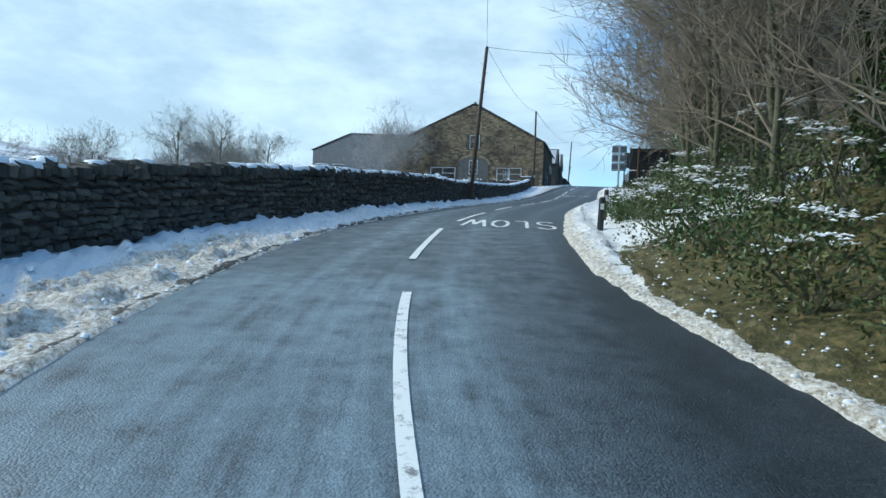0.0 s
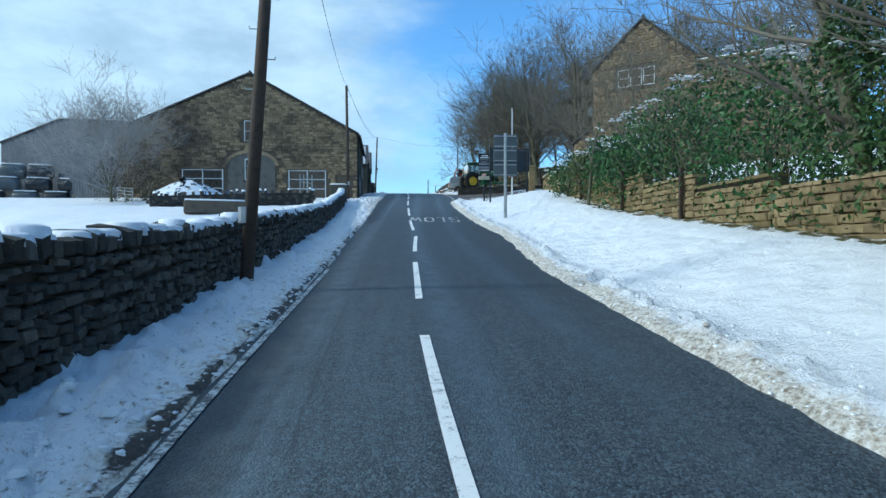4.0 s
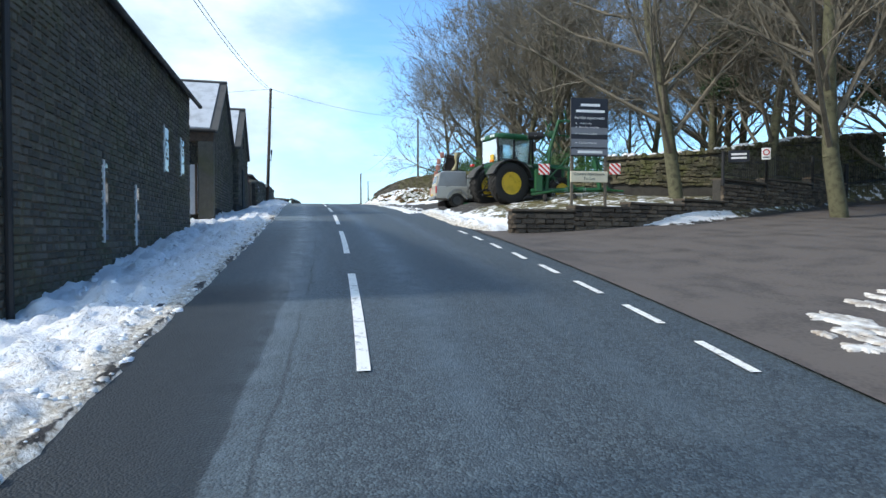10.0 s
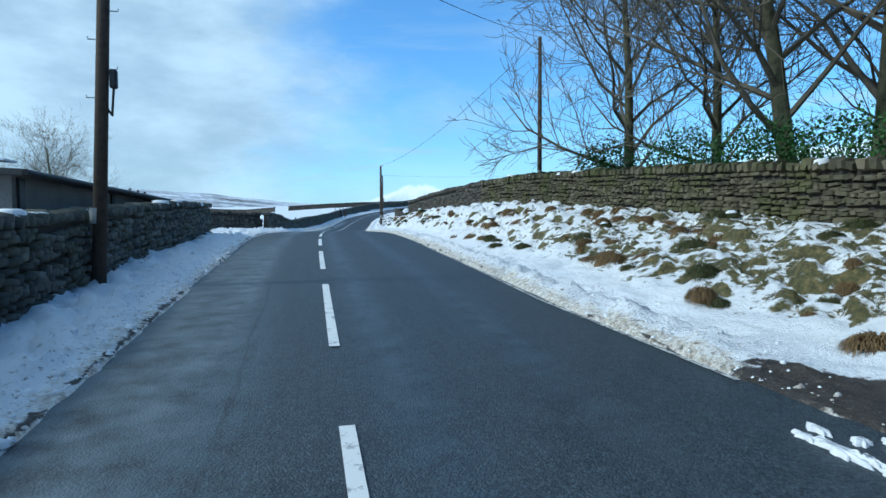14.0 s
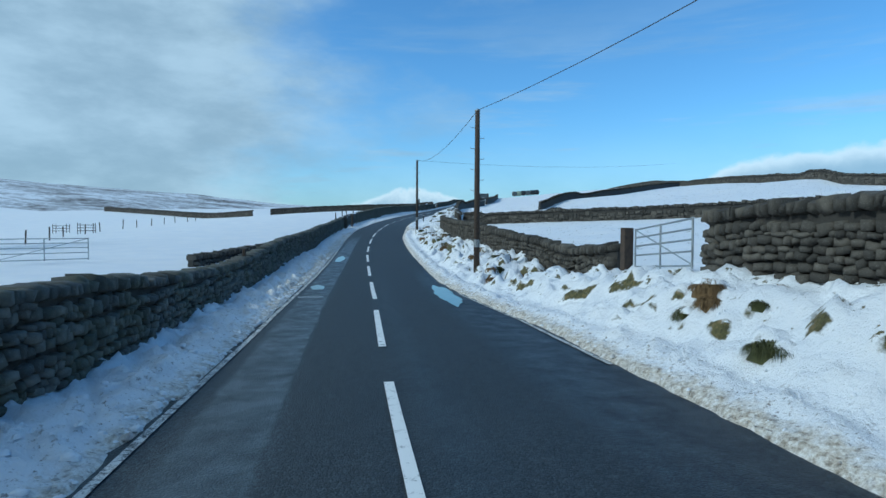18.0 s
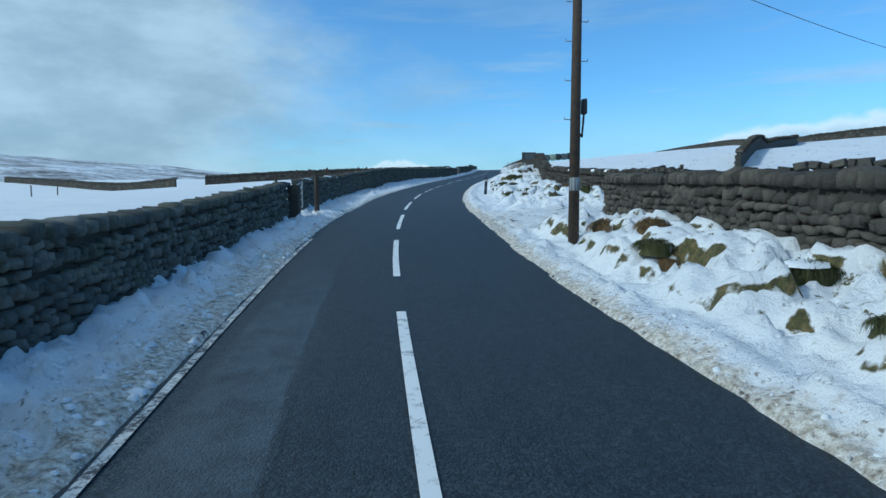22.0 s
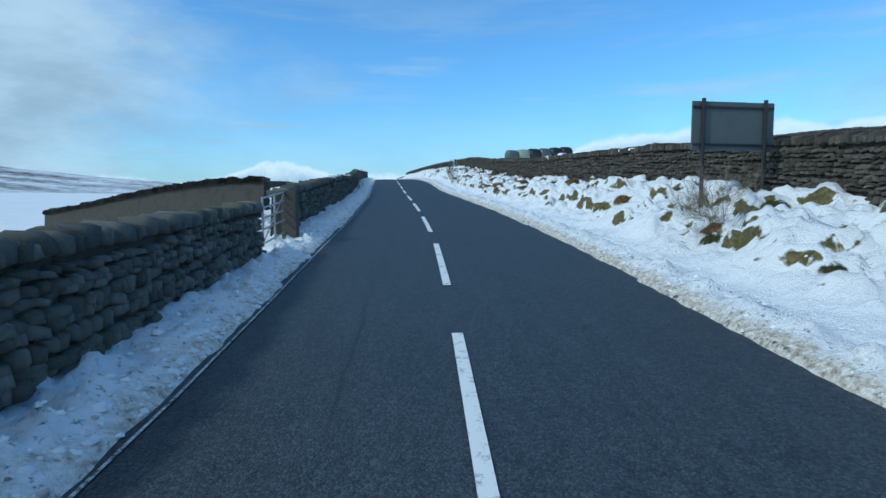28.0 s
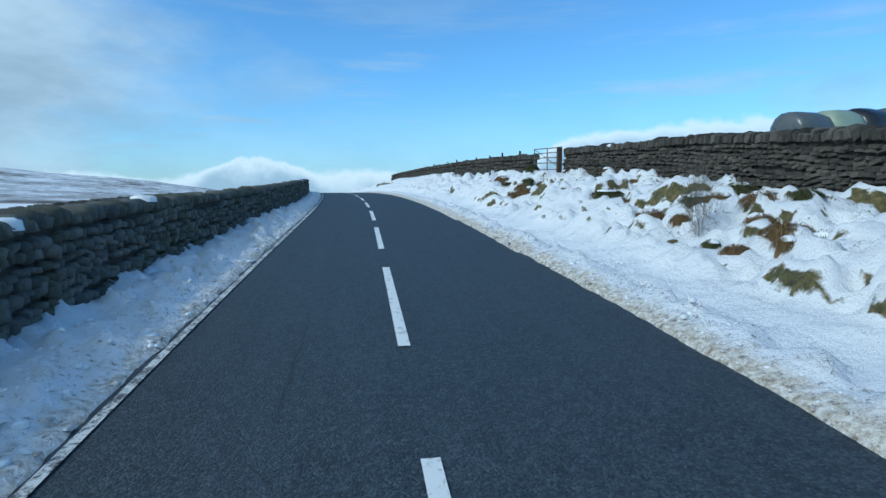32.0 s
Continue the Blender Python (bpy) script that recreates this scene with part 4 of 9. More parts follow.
def slow(s0, u0, width, length):
    """SLOW, painted to be read by the traffic that comes towards us: it stands upside down and mirrored for us."""
    def stroke(me, a, b, w):
        (x0, y0), (x1, y1) = a, b
        d = Vector(((x1 - x0) * width, (y1 - y0) * length)).normalized()
        n = Vector((-d.y / width, d.x / length)) * (0.052 + 0.045 * abs(d.x))
        pts = [(x0 + n.x, y0 + n.y), (x0 - n.x, y0 - n.y), (x1 - n.x, y1 - n.y), (x1 + n.x, y1 + n.y)]
        me.add([at(*p) for p in pts], [(0, 1, 2, 3)])

    def at(x, y):
        # x from the reader's left, y from the reader's foot
        s, u = s0 + length * (1 - y), u0 + width * (1 - x)
        return point(s, u, 0.018 - 0.012 * ((u - 0.6) / 3) ** 2)

    def curve(f, n, a, b):
        return [f(a + (b - a) * k / n) for k in range(n + 1)]

    w = 0.021
    letters = [
        curve(lambda t: (0.10 + 0.085 * math.cos(t) * 1.0, 0.75 + 0.23 * math.sin(t)), 9, 0.3, 4.4) + curve(lambda t: (0.10 + 0.085 * math.cos(t), 0.26 + 0.24 * math.sin(t)), 9, 1.2, -2.8),
        [(0.31, 0.98), (0.31, 0.02), (0.44, 0.02)],
        curve(lambda t: (0.595 + 0.085 * math.cos(t), 0.5 + 0.48 * math.sin(t)), 16, 0, 2 * math.pi),
        [(0.75, 0.98), (0.805, 0.02), (0.87, 0.75), (0.935, 0.02), (0.99, 0.98)],
    ]
    for pts in letters:
        me = Mesh()
        for a, b in zip(pts, pts[1:]):
            stroke(me, a, b, w)
        # the strokes overlap at their joints: lift each a hair above the last
        for k in range(len(me.v)):
            x, y, z = me.v[k]
            me.v[k] = (x, y, z + 0.0006 * (k // 4))
        marking("road_letter", me, "worn white letter of the word SLOW on tarmac", M_WORN if s0 > 40 else M_PAINT)


slow(16.9, 0.45, 2.75, 2.5)
slow(53.7, 0.55, 2.7, 2.5)

# ---- dry-stone walls ----
rng = random.Random(4)


def stone_block(bm_v, bm_f, c, ex, ey, ez, sx, sy, sz, jit, r):
    """Appends an uneven stone: axes ex (along), ey (out of the face), ez (up)."""
    k = len(bm_v)
    ins = 0.16
    for depth, q in ((-0.5, 1.0), (0.18, 1.0), (0.5, 1.0 - 2 * ins)):
        for a, b in ((-0.5, -0.5), (0.5, -0.5), (0.5, 0.5), (-0.5, 0.5)):
            x, y, z = (a * q + r.uniform(-jit, jit)) * sx, (depth + r.uniform(-jit, jit) * 0.6) * sy, (b * q + r.uniform(-jit, jit)) * sz
            bm_v.append((c[0] + ex[0] * x + ey[0] * y + ez[0] * z, c[1] + ex[1] * x + ey[1] * y + ez[1] * z, c[2] + ex[2] * x + ey[2] * y + ez[2] * z))
    for i in range(2):
        for j in range(4):
            a, b = k + 4 * i + j, k + 4 * i + (j + 1) % 4
            bm_f.append((a, b, b + 4, a + 4))
    bm_f.append((k + 8, k + 9, k + 10, k + 11))


PROTO = []
_r = random.Random(11)
for _i in range(10):
    _v, _f = [], []
    stone_block(_v, _f, (0, 0, 0), (1, 0, 0), (0, 1, 0), (0, 0, 1), 1, 1, 1, 0.09, _r)
    PROTO.append((_v, _f))


def proto_meshes(name, mat, soft=False):
    out = []
    for v, f in PROTO:
        me = bpy.data.meshes.new(name)
        me.from_pydata(v, [], f)
        me.polygons.foreach_set("use_smooth", [soft] * len(f))
        me.materials.append(mat)
        out.append(me)
    return out


ROUND_ME = proto_meshes("stone", M_STONE, True)
STONE_ME, MOSSY_ME, OLIVE_ME = proto_meshes("stone", M_STONE), proto_meshes("stone", M_MOSSY), proto_meshes("stone", M_OLIVE, True)


def dry_wall(name, label, s0, s1, off, base, height, face, near, mats=(M_STONES, STONE_ME), snow=0.0, thick=0.5, size=1.0, cope=0.24, seed=1, line=None, ln_range=(0.13, 0.40), wild=1.0, course=(0.12, 0.20), soft=False):
    """A dry-stone wall along offset off(s); face is +1 or -1: the side that fronts the road. near: the stretch built stone by stone."""
    r = random.Random(seed)
    pos_at = line or (lambda s: Vector((*(float(v) for v in world_xy(s, off(s))), 0)))
    zat = lambda s: float(centre(s)[2]) + base(s) + (0 if line else float(cross_fall(s, off(s))))
    root = thing(name, Matrix.Identity(4), label, "stone wall", kind="structure")
    n = max(2, int((s1 - s0) / 1.0))
    st = [s0 + (s1 - s0) * i / n for i in range(n + 1)]
    pts = [pos_at(s) for s in st]
    nor = []
    for i in range(n + 1):
        d = pts[min(i + 1, n)] - pts[max(i - 1, 0)]
        d.normalize()
        nor.append(Vector((d.y, -d.x, 0)) * face)
    core = Mesh()
    vs = []
    for i, s in enumerate(st):
        z, h = zat(s), height(s)
        o = nor[i]
        for q, zz in ((-0.075, -0.5), (-0.12 - 0.03 * h, h - cope * 0.7), (-thick + 0.14, h - cope * 0.7), (-thick + 0.05, -0.5)):
            p = pts[i] + o * q
            vs.append((p.x, p.y, z + zz))
    fs = [(4 * i + j, 4 * i + (j + 1) % 4, 4 * i + 4 + (j + 1) % 4, 4 * i + 4 + j) for i in range(n) for j in range(4)] + [(0, 1, 2, 3), (4 * n + 3, 4 * n + 2, 4 * n + 1, 4 * n)]
    core.add(vs, fs)
    part("wall_core", core, M_CORE, root)
    jv, jf, made = [], [], 0
    caps = []

    def frame_at(s):
        t = min(max((s - s0) / (s1 - s0) * n, 0), n - 1e-6)
        i, f = int(t), t - int(t)
        p = pts[i].lerp(pts[i + 1], f)
        o = nor[i].lerp(nor[i + 1], f).normalized()
        return p, o, Vector((-o.y, o.x, 0))

    def put(c, ax, o, up, sx, sy, sz, jit, s):
        nonlocal made
        if near[0] <= s <= near[1] and made < 300:
            ob = new("stone", mats[1][r.randrange(10)])
            ob.matrix_world = Matrix(((ax.x * sx, o.x * sy, up.x * sz, c.x), (ax.y * sx, o.y * sy, up.y * sz, c.y), (ax.z * sx, o.z * sy, up.z * sz, c.z), (0, 0, 0, 1)))
            ob.parent = root
            made += 1
        else:
            stone_block(jv, jf, c, ax, o, up, sx, sy, sz, jit, r)

    rows = 0
    z = 0.0
    hmax = max(height(s) for s in st)
    up = Vector((0, 0, 1))
    while z < hmax:
        ch = r.uniform(*course) * size
        s = s0 + r.uniform(0, 0.1)
        ph, amp = r.uniform(0, 9), r.uniform(0.02, 0.06)
        while s < s1:
            ln = r.uniform(*ln_range) * size
            if z + ch < height(s) - cope * 0.8 + 0.03:
                p, o, ax = frame_at(min(s + ln / 2, s1))
                hh = ch * r.uniform(0.75, 1.32)
                lean = -0.05 - 0.06 * z
                c = p + o * (lean + r.uniform(-0.02, 0.035) * (1.0 if soft else 0.6) - 0.05) + Vector((0, 0, zat(s + ln / 2) + z + ch / 2 + amp * math.sin(s * 1.3 + ph) + r.uniform(-0.22, 0.22) * ch))
                tilt = r.gauss(0, 0.10 * wild)
                put(c, ax * math.cos(tilt) + up * math.sin(tilt), o, up * math.cos(tilt) - ax * math.sin(tilt), ln * 0.97, r.uniform(0.18, 0.26), hh * 0.98, 0.10 + 0.03 * (wild - 1), s)
            s += ln
        z += ch
    s = s0
    while s < s1:
        ln = r.uniform(0.11, 0.26) * size
        p, o, ax = frame_at(min(s + ln / 2, s1))
        hh = cope * r.uniform(0.75, 1.30)
        c = p + o * (-thick / 2 + r.uniform(-0.03, 0.03)) + Vector((0, 0, zat(s) + height(s) - cope * 0.75 + hh / 2))
        tilt = r.uniform(-0.28, 0.28)
        put(c, ax * math.cos(tilt) + up * math.sin(tilt), o, up * math.cos(tilt) - ax * math.sin(tilt), ln * 0.98, thick * r.uniform(0.8, 1.0), hh, 0.09, s)
        if snow and r.random() < (snow(s) if callable(snow) else snow):
            caps.append((c + Vector((0, 0, hh * 0.5 + 0.0)), ax, o, ln))
        s += ln
    rest = Mesh()
    rest.add(jv, jf)
    ob = part("stones", rest, mats[0], root, smooth=soft)
    ob["kind"] = "stuff"
    if caps:
        me = Mesh()
        for c, ax, o, ln in caps:
            w, d, h = ln * r.uniform(0.9, 1.35), thick * r.uniform(0.75, 1.05), r.uniform(0.03, 0.075)
            vs = []
            for zz, q in ((-0.07, 1.02), (h * 0.55, 0.93), (h, 0.62)):
                for k in range(6):
                    a = k * math.pi / 3
                    vs.append(c + ax * (math.cos(a) * w * 0.6 * q) + o * (math.sin(a) * d * 0.55 * q) + Vector((0, 0, zz)))
            me.add(vs, [(6 * i + k, 6 * i + (k + 1) % 6, 6 * i + 6 + (k + 1) % 6, 6 * i + 6 + k) for i in range(2) for k in range(6)] + [tuple(range(12, 18))])
        ob = part("snow_cap", me, M_SNOW, root, "melting snow lying along the wall top", smooth=True)
        ob["kind"] = "stuff"
    return root


const = lambda v: (lambda s: v)
left_base = lambda s: 0.10
dry_wall("wall_left_1", "tall dark gritstone roadside wall topped with melting snow", -22, 66, WALL_L, left_base, table((-22, 1.36), (13, 1.38), (18, 1.38), (23, 1.38), (29, 1.33), (33, 1.2), (40, 1.1), (46, 1.02), (52, 0.92), (58, 0.86), (66, 0.92)), 1, (41, 49), snow=lambda s: 0.28 if s < 14 else 0.6 if s < 34 else 0.92, seed=2, course=(0.07, 0.13), ln_range=(0.12, 0.36), wild=1.3)
dry_wall("wall_left_2", "dark gritstone wall in shade beyond the barns", 105.7, 131.5, WALL_L, left_base, table((104, 1.38), (111, 1.36), (117, 1.32), (123, 1.42), (131.5, 1.4)), 1, (104, 111), snow=0.15, seed=3, mats=(M_OLIVES, OLIVE_ME), soft=True, cope=0.19, course=(0.09, 0.15), wild=1.2)
dry_wall("wall_left_3", "long dark dry-stone roadside wall", 146, 208.6, WALL_L, left_base, table((146, 1.24), (150, 1.17), (153, 1.0), (158, 0.86), (163, 0.95), (169, 1.17), (180, 1.22), (190, 1.25), (197, 1.14), (205, 1.2), (208.6, 1.3)), 1, (152, 161), snow=0.0, seed=4, mats=(M_OLIVES, OLIVE_ME), soft=True, cope=0.19, course=(0.085, 0.155), ln_range=(0.11, 0.28), wild=1.35)
dry_wall("wall_left_4", "dark dry-stone wall curving with the road", 211.0, 278.6, WALL_L, left_base, table((211, 1.3), (217, 1.3), (223, 1.28), (227, 1.38), (231, 1.44), (236, 1.53), (242, 1.62), (250, 1.45), (262, 1.25), (271, 1.2), (278, 1.02)), 1, (213, 220), snow=0.03, seed=5, mats=(M_OLIVES, OLIVE_ME), soft=True, cope=0.19, course=(0.085, 0.155), ln_range=(0.11, 0.28), wild=1.35)
dry_wall("wall_left_5", "dark dry-stone wall running to the hill top", 281.4, 385, WALL_L, left_base, table((281, 1.15), (299, 1.2), (303, 1.05), (306, 1.15), (320, 1.15), (328, 1.2), (337, 1.02), (345, 0.95), (385, 1.1)), 1, (303, 310), snow=0.03, seed=6, mats=(M_OLIVES, OLIVE_ME), soft=True, cope=0.19, course=(0.085, 0.155), ln_range=(0.11, 0.28), wild=1.35)
rb = lambda s: float(BASE_R(s)) - 0.05
dry_wall("wall_right_1", "mossy dry-stone boundary wall of the wood", 94.2, 133.0, WALL_R, rb, table((87, 1.25), (112, 1.4), (128, 1.35), (151, 1.25)), -1, (120, 131), mats=(M_MOSSIES, MOSSY_ME), snow=0.10, seed=7, course=(0.07, 0.12), ln_range=(0.12, 0.36))
dry_wall("wall_right_6", "dark tumbled dry-stone wall ending at a field gate", 133.0, 152.5, WALL_R, rb, table((132, 1.34), (151, 1.25)), -1, (144, 152), size=1.0, cope=0.24, seed=27, mats=(M_STONES, ROUND_ME), soft=True, ln_range=(0.13, 0.32), wild=2.0, course=(0.10, 0.18))
dry_wall("wall_right_2", "broken-topped dry-stone field wall of big rounded stones", 157.5, 205.8, WALL_R, rb, table((157, 0.95), (159, 0.88), (160.6, 1.22), (162, 1.28), (164, 1.05), (167, 1.0), (171, 1.24), (178, 1.5), (190, 1.44), (197, 1.4), (205, 1.2)), -1, (158, 168), size=1.0, cope=0.26, seed=8, mats=(M_STONES, ROUND_ME), soft=True, ln_range=(0.13, 0.30), wild=2.6, course=(0.11, 0.22))
dry_wall("wall_right_3", "tall coursed dry-stone wall on the snowy bank", 211.5, 267.5, WALL_R, rb, table((211, 1.15), (220, 1.18), (226, 1.2), (228.5, 1.29), (233, 1.36), (236.4, 1.38), (238, 1.45), (240, 1.53), (248, 1.45), (252, 1.58), (257, 1.7), (262, 1.65), (276, 1.45)), -1, (222, 231), snow=0.05, seed=9, course=(0.075, 0.125), ln_range=(0.12, 0.36), wild=1.2)
dry_wall("wall_right_4", "coursed dry-stone wall along the snowy bank", 271.5, 345.0, WALL_R, rb, table((271, 1.45), (287, 1.6), (299, 1.6), (303, 1.7), (308, 1.55), (322, 1.45), (334, 1.38), (345, 1.3)), -1, (322, 331), snow=0.03, seed=10, course=(0.07, 0.12), ln_range=(0.12, 0.36), wild=1.1)
dry_wall("wall_right_5", "dry-stone wall running on past a field gate", 349.0, 400, WALL_R, rb, const(1.2), -1, (349, 352), seed=11, course=(0.08, 0.13))

# ---- buildings ----


def block_face(root, origin, ax, up, out, width, outline, skip, near, seed, bw=0.40, bh=0.205, proud=0.03, mats=(M_BLOCKS, M_BLOCK)):
    """Courses of squared stones on a wall face. outline(x) is the wall's height at x; skip(x0, x1, z0, z1) leaves openings free."""
    r = random.Random(seed)
    mes = []
    for v, f in PROTO:
        me = bpy.data.meshes.new("block")
        me.from_pydata([(a * 1.0, b, c) for a, b, c in v], [], f)
        me.materials.append(mats[1])
        mes.append(me)
    jv, jf, made = [], [], 0
    z = 0.0
    hmax = max(outline(width * k / 40) for k in range(41))
    while z < hmax:
        h = bh * r.uniform(0.8, 1.15)
        x = -r.uniform(0, bw)
        while x < width:
            w = bw * r.uniform(0.55, 1.45)
            x0, x1 = max(x, 0), min(x + w, width)
            if x1 - x0 > 0.12 and z + h < min(outline(x0), outline(x1)) + 0.02 and not skip(x0, x1, z, z + h):
                c = origin + ax * ((x0 + x1) / 2) + up * (z + h / 2) + out * (proud * r.uniform(0.2, 1.0) - 0.05)
                sx, sy, sz = (x1 - x0) * 0.975, 0.14, h * 0.95
                if near(x0, z) and made < 300:
                    ob = new("block", mes[r.randrange(10)])
                    ob.matrix_world = Matrix(((ax.x * sx, out.x * sy, up.x * sz, c.x), (ax.y * sx, out.y * sy, up.y * sz, c.y), (ax.z * sx, out.z * sy, up.z * sz, c.z), (0, 0, 0, 1)))
                    ob.parent = root
                    made += 1
                else:
                    stone_block(jv, jf, c, ax, out, up, sx, sy, sz, 0.03, r)
            x += w
        z += h
    me = Mesh()
    me.add(jv, jf)
    ob = part("blocks", me, mats[0], root)
    ob["kind"] = "stuff"


UP = Vector((0, 0, 1))


def frame_from(s, u, z=None):
    """Origin, along-road and leftward unit vectors at a station."""
    p = point(s, u, 0)
    a = Vector((float(np.interp(s, GS, TX)), float(np.interp(s, GS, TY)), 0))
    return Vector((p.x, p.y, p.z if z is None else z)), a, Vector((-a.y, a.x, 0))


def roof_slab(root, name, a, b, c, d, thick, mat, label=""):
    """A sloping slab between four upper corners."""
    me = Mesh()
    t = Vector((0, 0, -thick))
    me.add([a, b, c, d, a + t, b + t, c + t, d + t], [(0, 1, 2, 3), (7, 6, 5, 4), (0, 4, 5, 1), (1, 5, 6, 2), (2, 6, 7, 3), (3, 7, 4, 0)])
    return part(name, me, mat, root, label)


def window(root, o, ax, up, out, x, z, w, h, cols=2, rows=2, mat=None, sill=True, deep=0.12):
    """A timber window set back in its opening: pane, frame, bars, sill."""
    c = o + ax * x + up * z
    W = part("window", Mesh().prism([c, c + ax * w, c + ax * w + up * h, c + up * h], out * (-deep - 0.02), out * (-deep)), M_GLASS, root, "small-paned window with dark glass")
    fr = Mesh()
    m = Matrix(((ax.x, out.x, up.x, 0), (ax.y, out.y, up.y, 0), (ax.z, out.z, up.z, 0), (0, 0, 0, 1)))

    def bar(x0, z0, bw, bh):
        cc = c + ax * (x0 + bw / 2) + up * (z0 + bh / 2) + out * (-deep + 0.03)
        fr.box((0, 0, 0), (bw, 0.06, bh), Matrix.Translation(cc) @ m)

    f = 0.065
    bar(0, 0, f, h), bar(w - f, 0, f, h), bar(f, 0, w - 2 * f, f), bar(f, h - f, w - 2 * f, f)
    for i in range(1, cols):
        bar(w * i / cols - 0.018, f, 0.036, h - 2 * f)
    for i in range(1, rows):
        for j in range(cols):
            bar(w * j / cols + f, h * i / rows - 0.018, w / cols - 1.5 * f, 0.036)
    part("window_frame", fr, mat or M_WHITEWOOD, W)
    if sill:
        cc = c + ax * (w / 2) + up * -0.08 + out * 0.03
        part("window_sill", Mesh().rbox((0, 0, 0), (w + 0.25, 0.22, 0.15), 0.02, Matrix.Translation(cc) @ m), M_MORTAR, W)
    return W


M_THINSNOW = plain("thin_roof_snow", (0.56, 0.58, 0.61), 0.7, vary=0.3, scale=2.5, bump=0.3)


def gable_house(name, label, o, ax, back, width, depth, eave, ridge, mats, seed, openings=(), near=lambda x, z: False, snow=False, side_blocks=(1, 0), base=-1.2, apex=0.5, side_mats=None, unit=(0.40, 0.205, 0.03)):
    """A stone building: its gable, width wide along ax from o, faces -back; its depth runs along back."""
    root = thing(name, Matrix.Identity(4), label, "building", kind="structure")
    out = -back
    ox = apex * width

    def outline(x):
        return eave + (ridge - eave) * (x / ox if x < ox else (width - x) / (width - ox))

    poly = [o + UP * base, o + ax * width + UP * base, o + ax * width + UP * (eave - 0.03), o + ax * ox + UP * (ridge - 0.03), o + UP * (eave - 0.03)]
    part("wall", Mesh().prism(poly, back * 0.10, back * depth), mats[2], root)

    def skip(x0, x1, z0, z1):
        return any(x0 < a + w and x1 > a and z0 < b + h and z1 > b for a, b, w, h in openings)

    block_face(root, o, ax, UP, out, width, outline, skip, near, seed, *unit, mats=mats[:2])
    if side_blocks[0]:
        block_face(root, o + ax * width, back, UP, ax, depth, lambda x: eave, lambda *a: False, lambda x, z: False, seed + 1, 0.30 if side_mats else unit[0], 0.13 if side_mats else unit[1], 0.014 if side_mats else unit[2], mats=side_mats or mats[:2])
    if side_blocks[1]:
        block_face(root, o, back, UP, -ax, depth, lambda x: eave, lambda *a: False, lambda x, z: False, seed + 2, mats=mats[:2])
    ov, oh = 0.14, 0.18
    top = [o + ax * ox + UP * (ridge + 0.13) + out * ov, o + ax * ox + UP * (ridge + 0.13) + back * (depth + ov)]
    for sgn, x in ((-1, -oh), (1, width + oh)):
        k = (ridge - eave) / (ox if sgn < 0 else width - ox)
        zz = eave + 0.13 - k * oh
        e0, e1 = o + ax * x + UP * zz + out * ov, o + ax * x + UP * zz + back * (depth + ov)
        quad = (top[0], top[1], e1, e0) if sgn > 0 else (e0, e1, top[1], top[0])
        roof_slab(root, "roof", *quad, 0.12, M_SLATE, "stone slate roof")
        if snow:
            q = [p + UP * 0.05 for p in quad]
            mid = [q[0].lerp(q[2], 0.5)] * 4
            q = [p.lerp(m_, 0.05) for p, m_ in zip(q, mid)]
            roof_slab(root, "roof_snow", *q, 0.045, M_THINSNOW, "thin snow on the slates")
    part("ridge", Mesh().tube([top[0] + UP * 0.01, top[1] + UP * 0.01], 0.10, 6), M_SLATE, root)
    return root


# darker sandstone copy: the road side's shade put into colour, with soot and moss
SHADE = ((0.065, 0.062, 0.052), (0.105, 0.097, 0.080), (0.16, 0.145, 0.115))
M_SB = stone_mat("shaded_sandstone", False, *SHADE, 0.3)
M_SBS = stone_mat("shaded_sandstone_joined", True, *SHADE, 0.3)
WALLMATS = (M_BLOCKS, M_BLOCK, M_MORTAR)
o_r, along, leftw = frame_from(75.4, -4.45)
_end = point(88.6, -4.80, 0.0)
along = Vector((_end.x - o_r.x, _end.y - o_r.y, 0)).normalized()
leftw = Vector((-along.y, along.x, 0))
BARN_Z = 8.75
o_r.z = BARN_Z
barn_o = o_r + leftw * 20.0
OPEN = [(10.3, 4.85, 1.45, 1.95), (9.0, 0.0, 4.0, 3.95), (5.1, 0.0, 3.6, 2.55), (14.0, 0.0, 3.4, 2.65), (18.2, 0.0, 1.3, 2.1)]
# side_mats gives the road side the shade-coloured stone
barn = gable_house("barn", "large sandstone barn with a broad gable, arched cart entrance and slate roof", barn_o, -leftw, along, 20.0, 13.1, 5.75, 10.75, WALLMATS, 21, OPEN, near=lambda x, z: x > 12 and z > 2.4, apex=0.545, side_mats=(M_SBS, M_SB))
window(barn, barn_o, -leftw, UP, -along, 10.38, 4.92, 1.3, 1.8, 1, 2)
window(barn, barn_o, -leftw, UP, -along, 10.45, 1.6, 1.15, 1.8, 3, 3, deep=-0.06)

# ---- telegraph poles ----


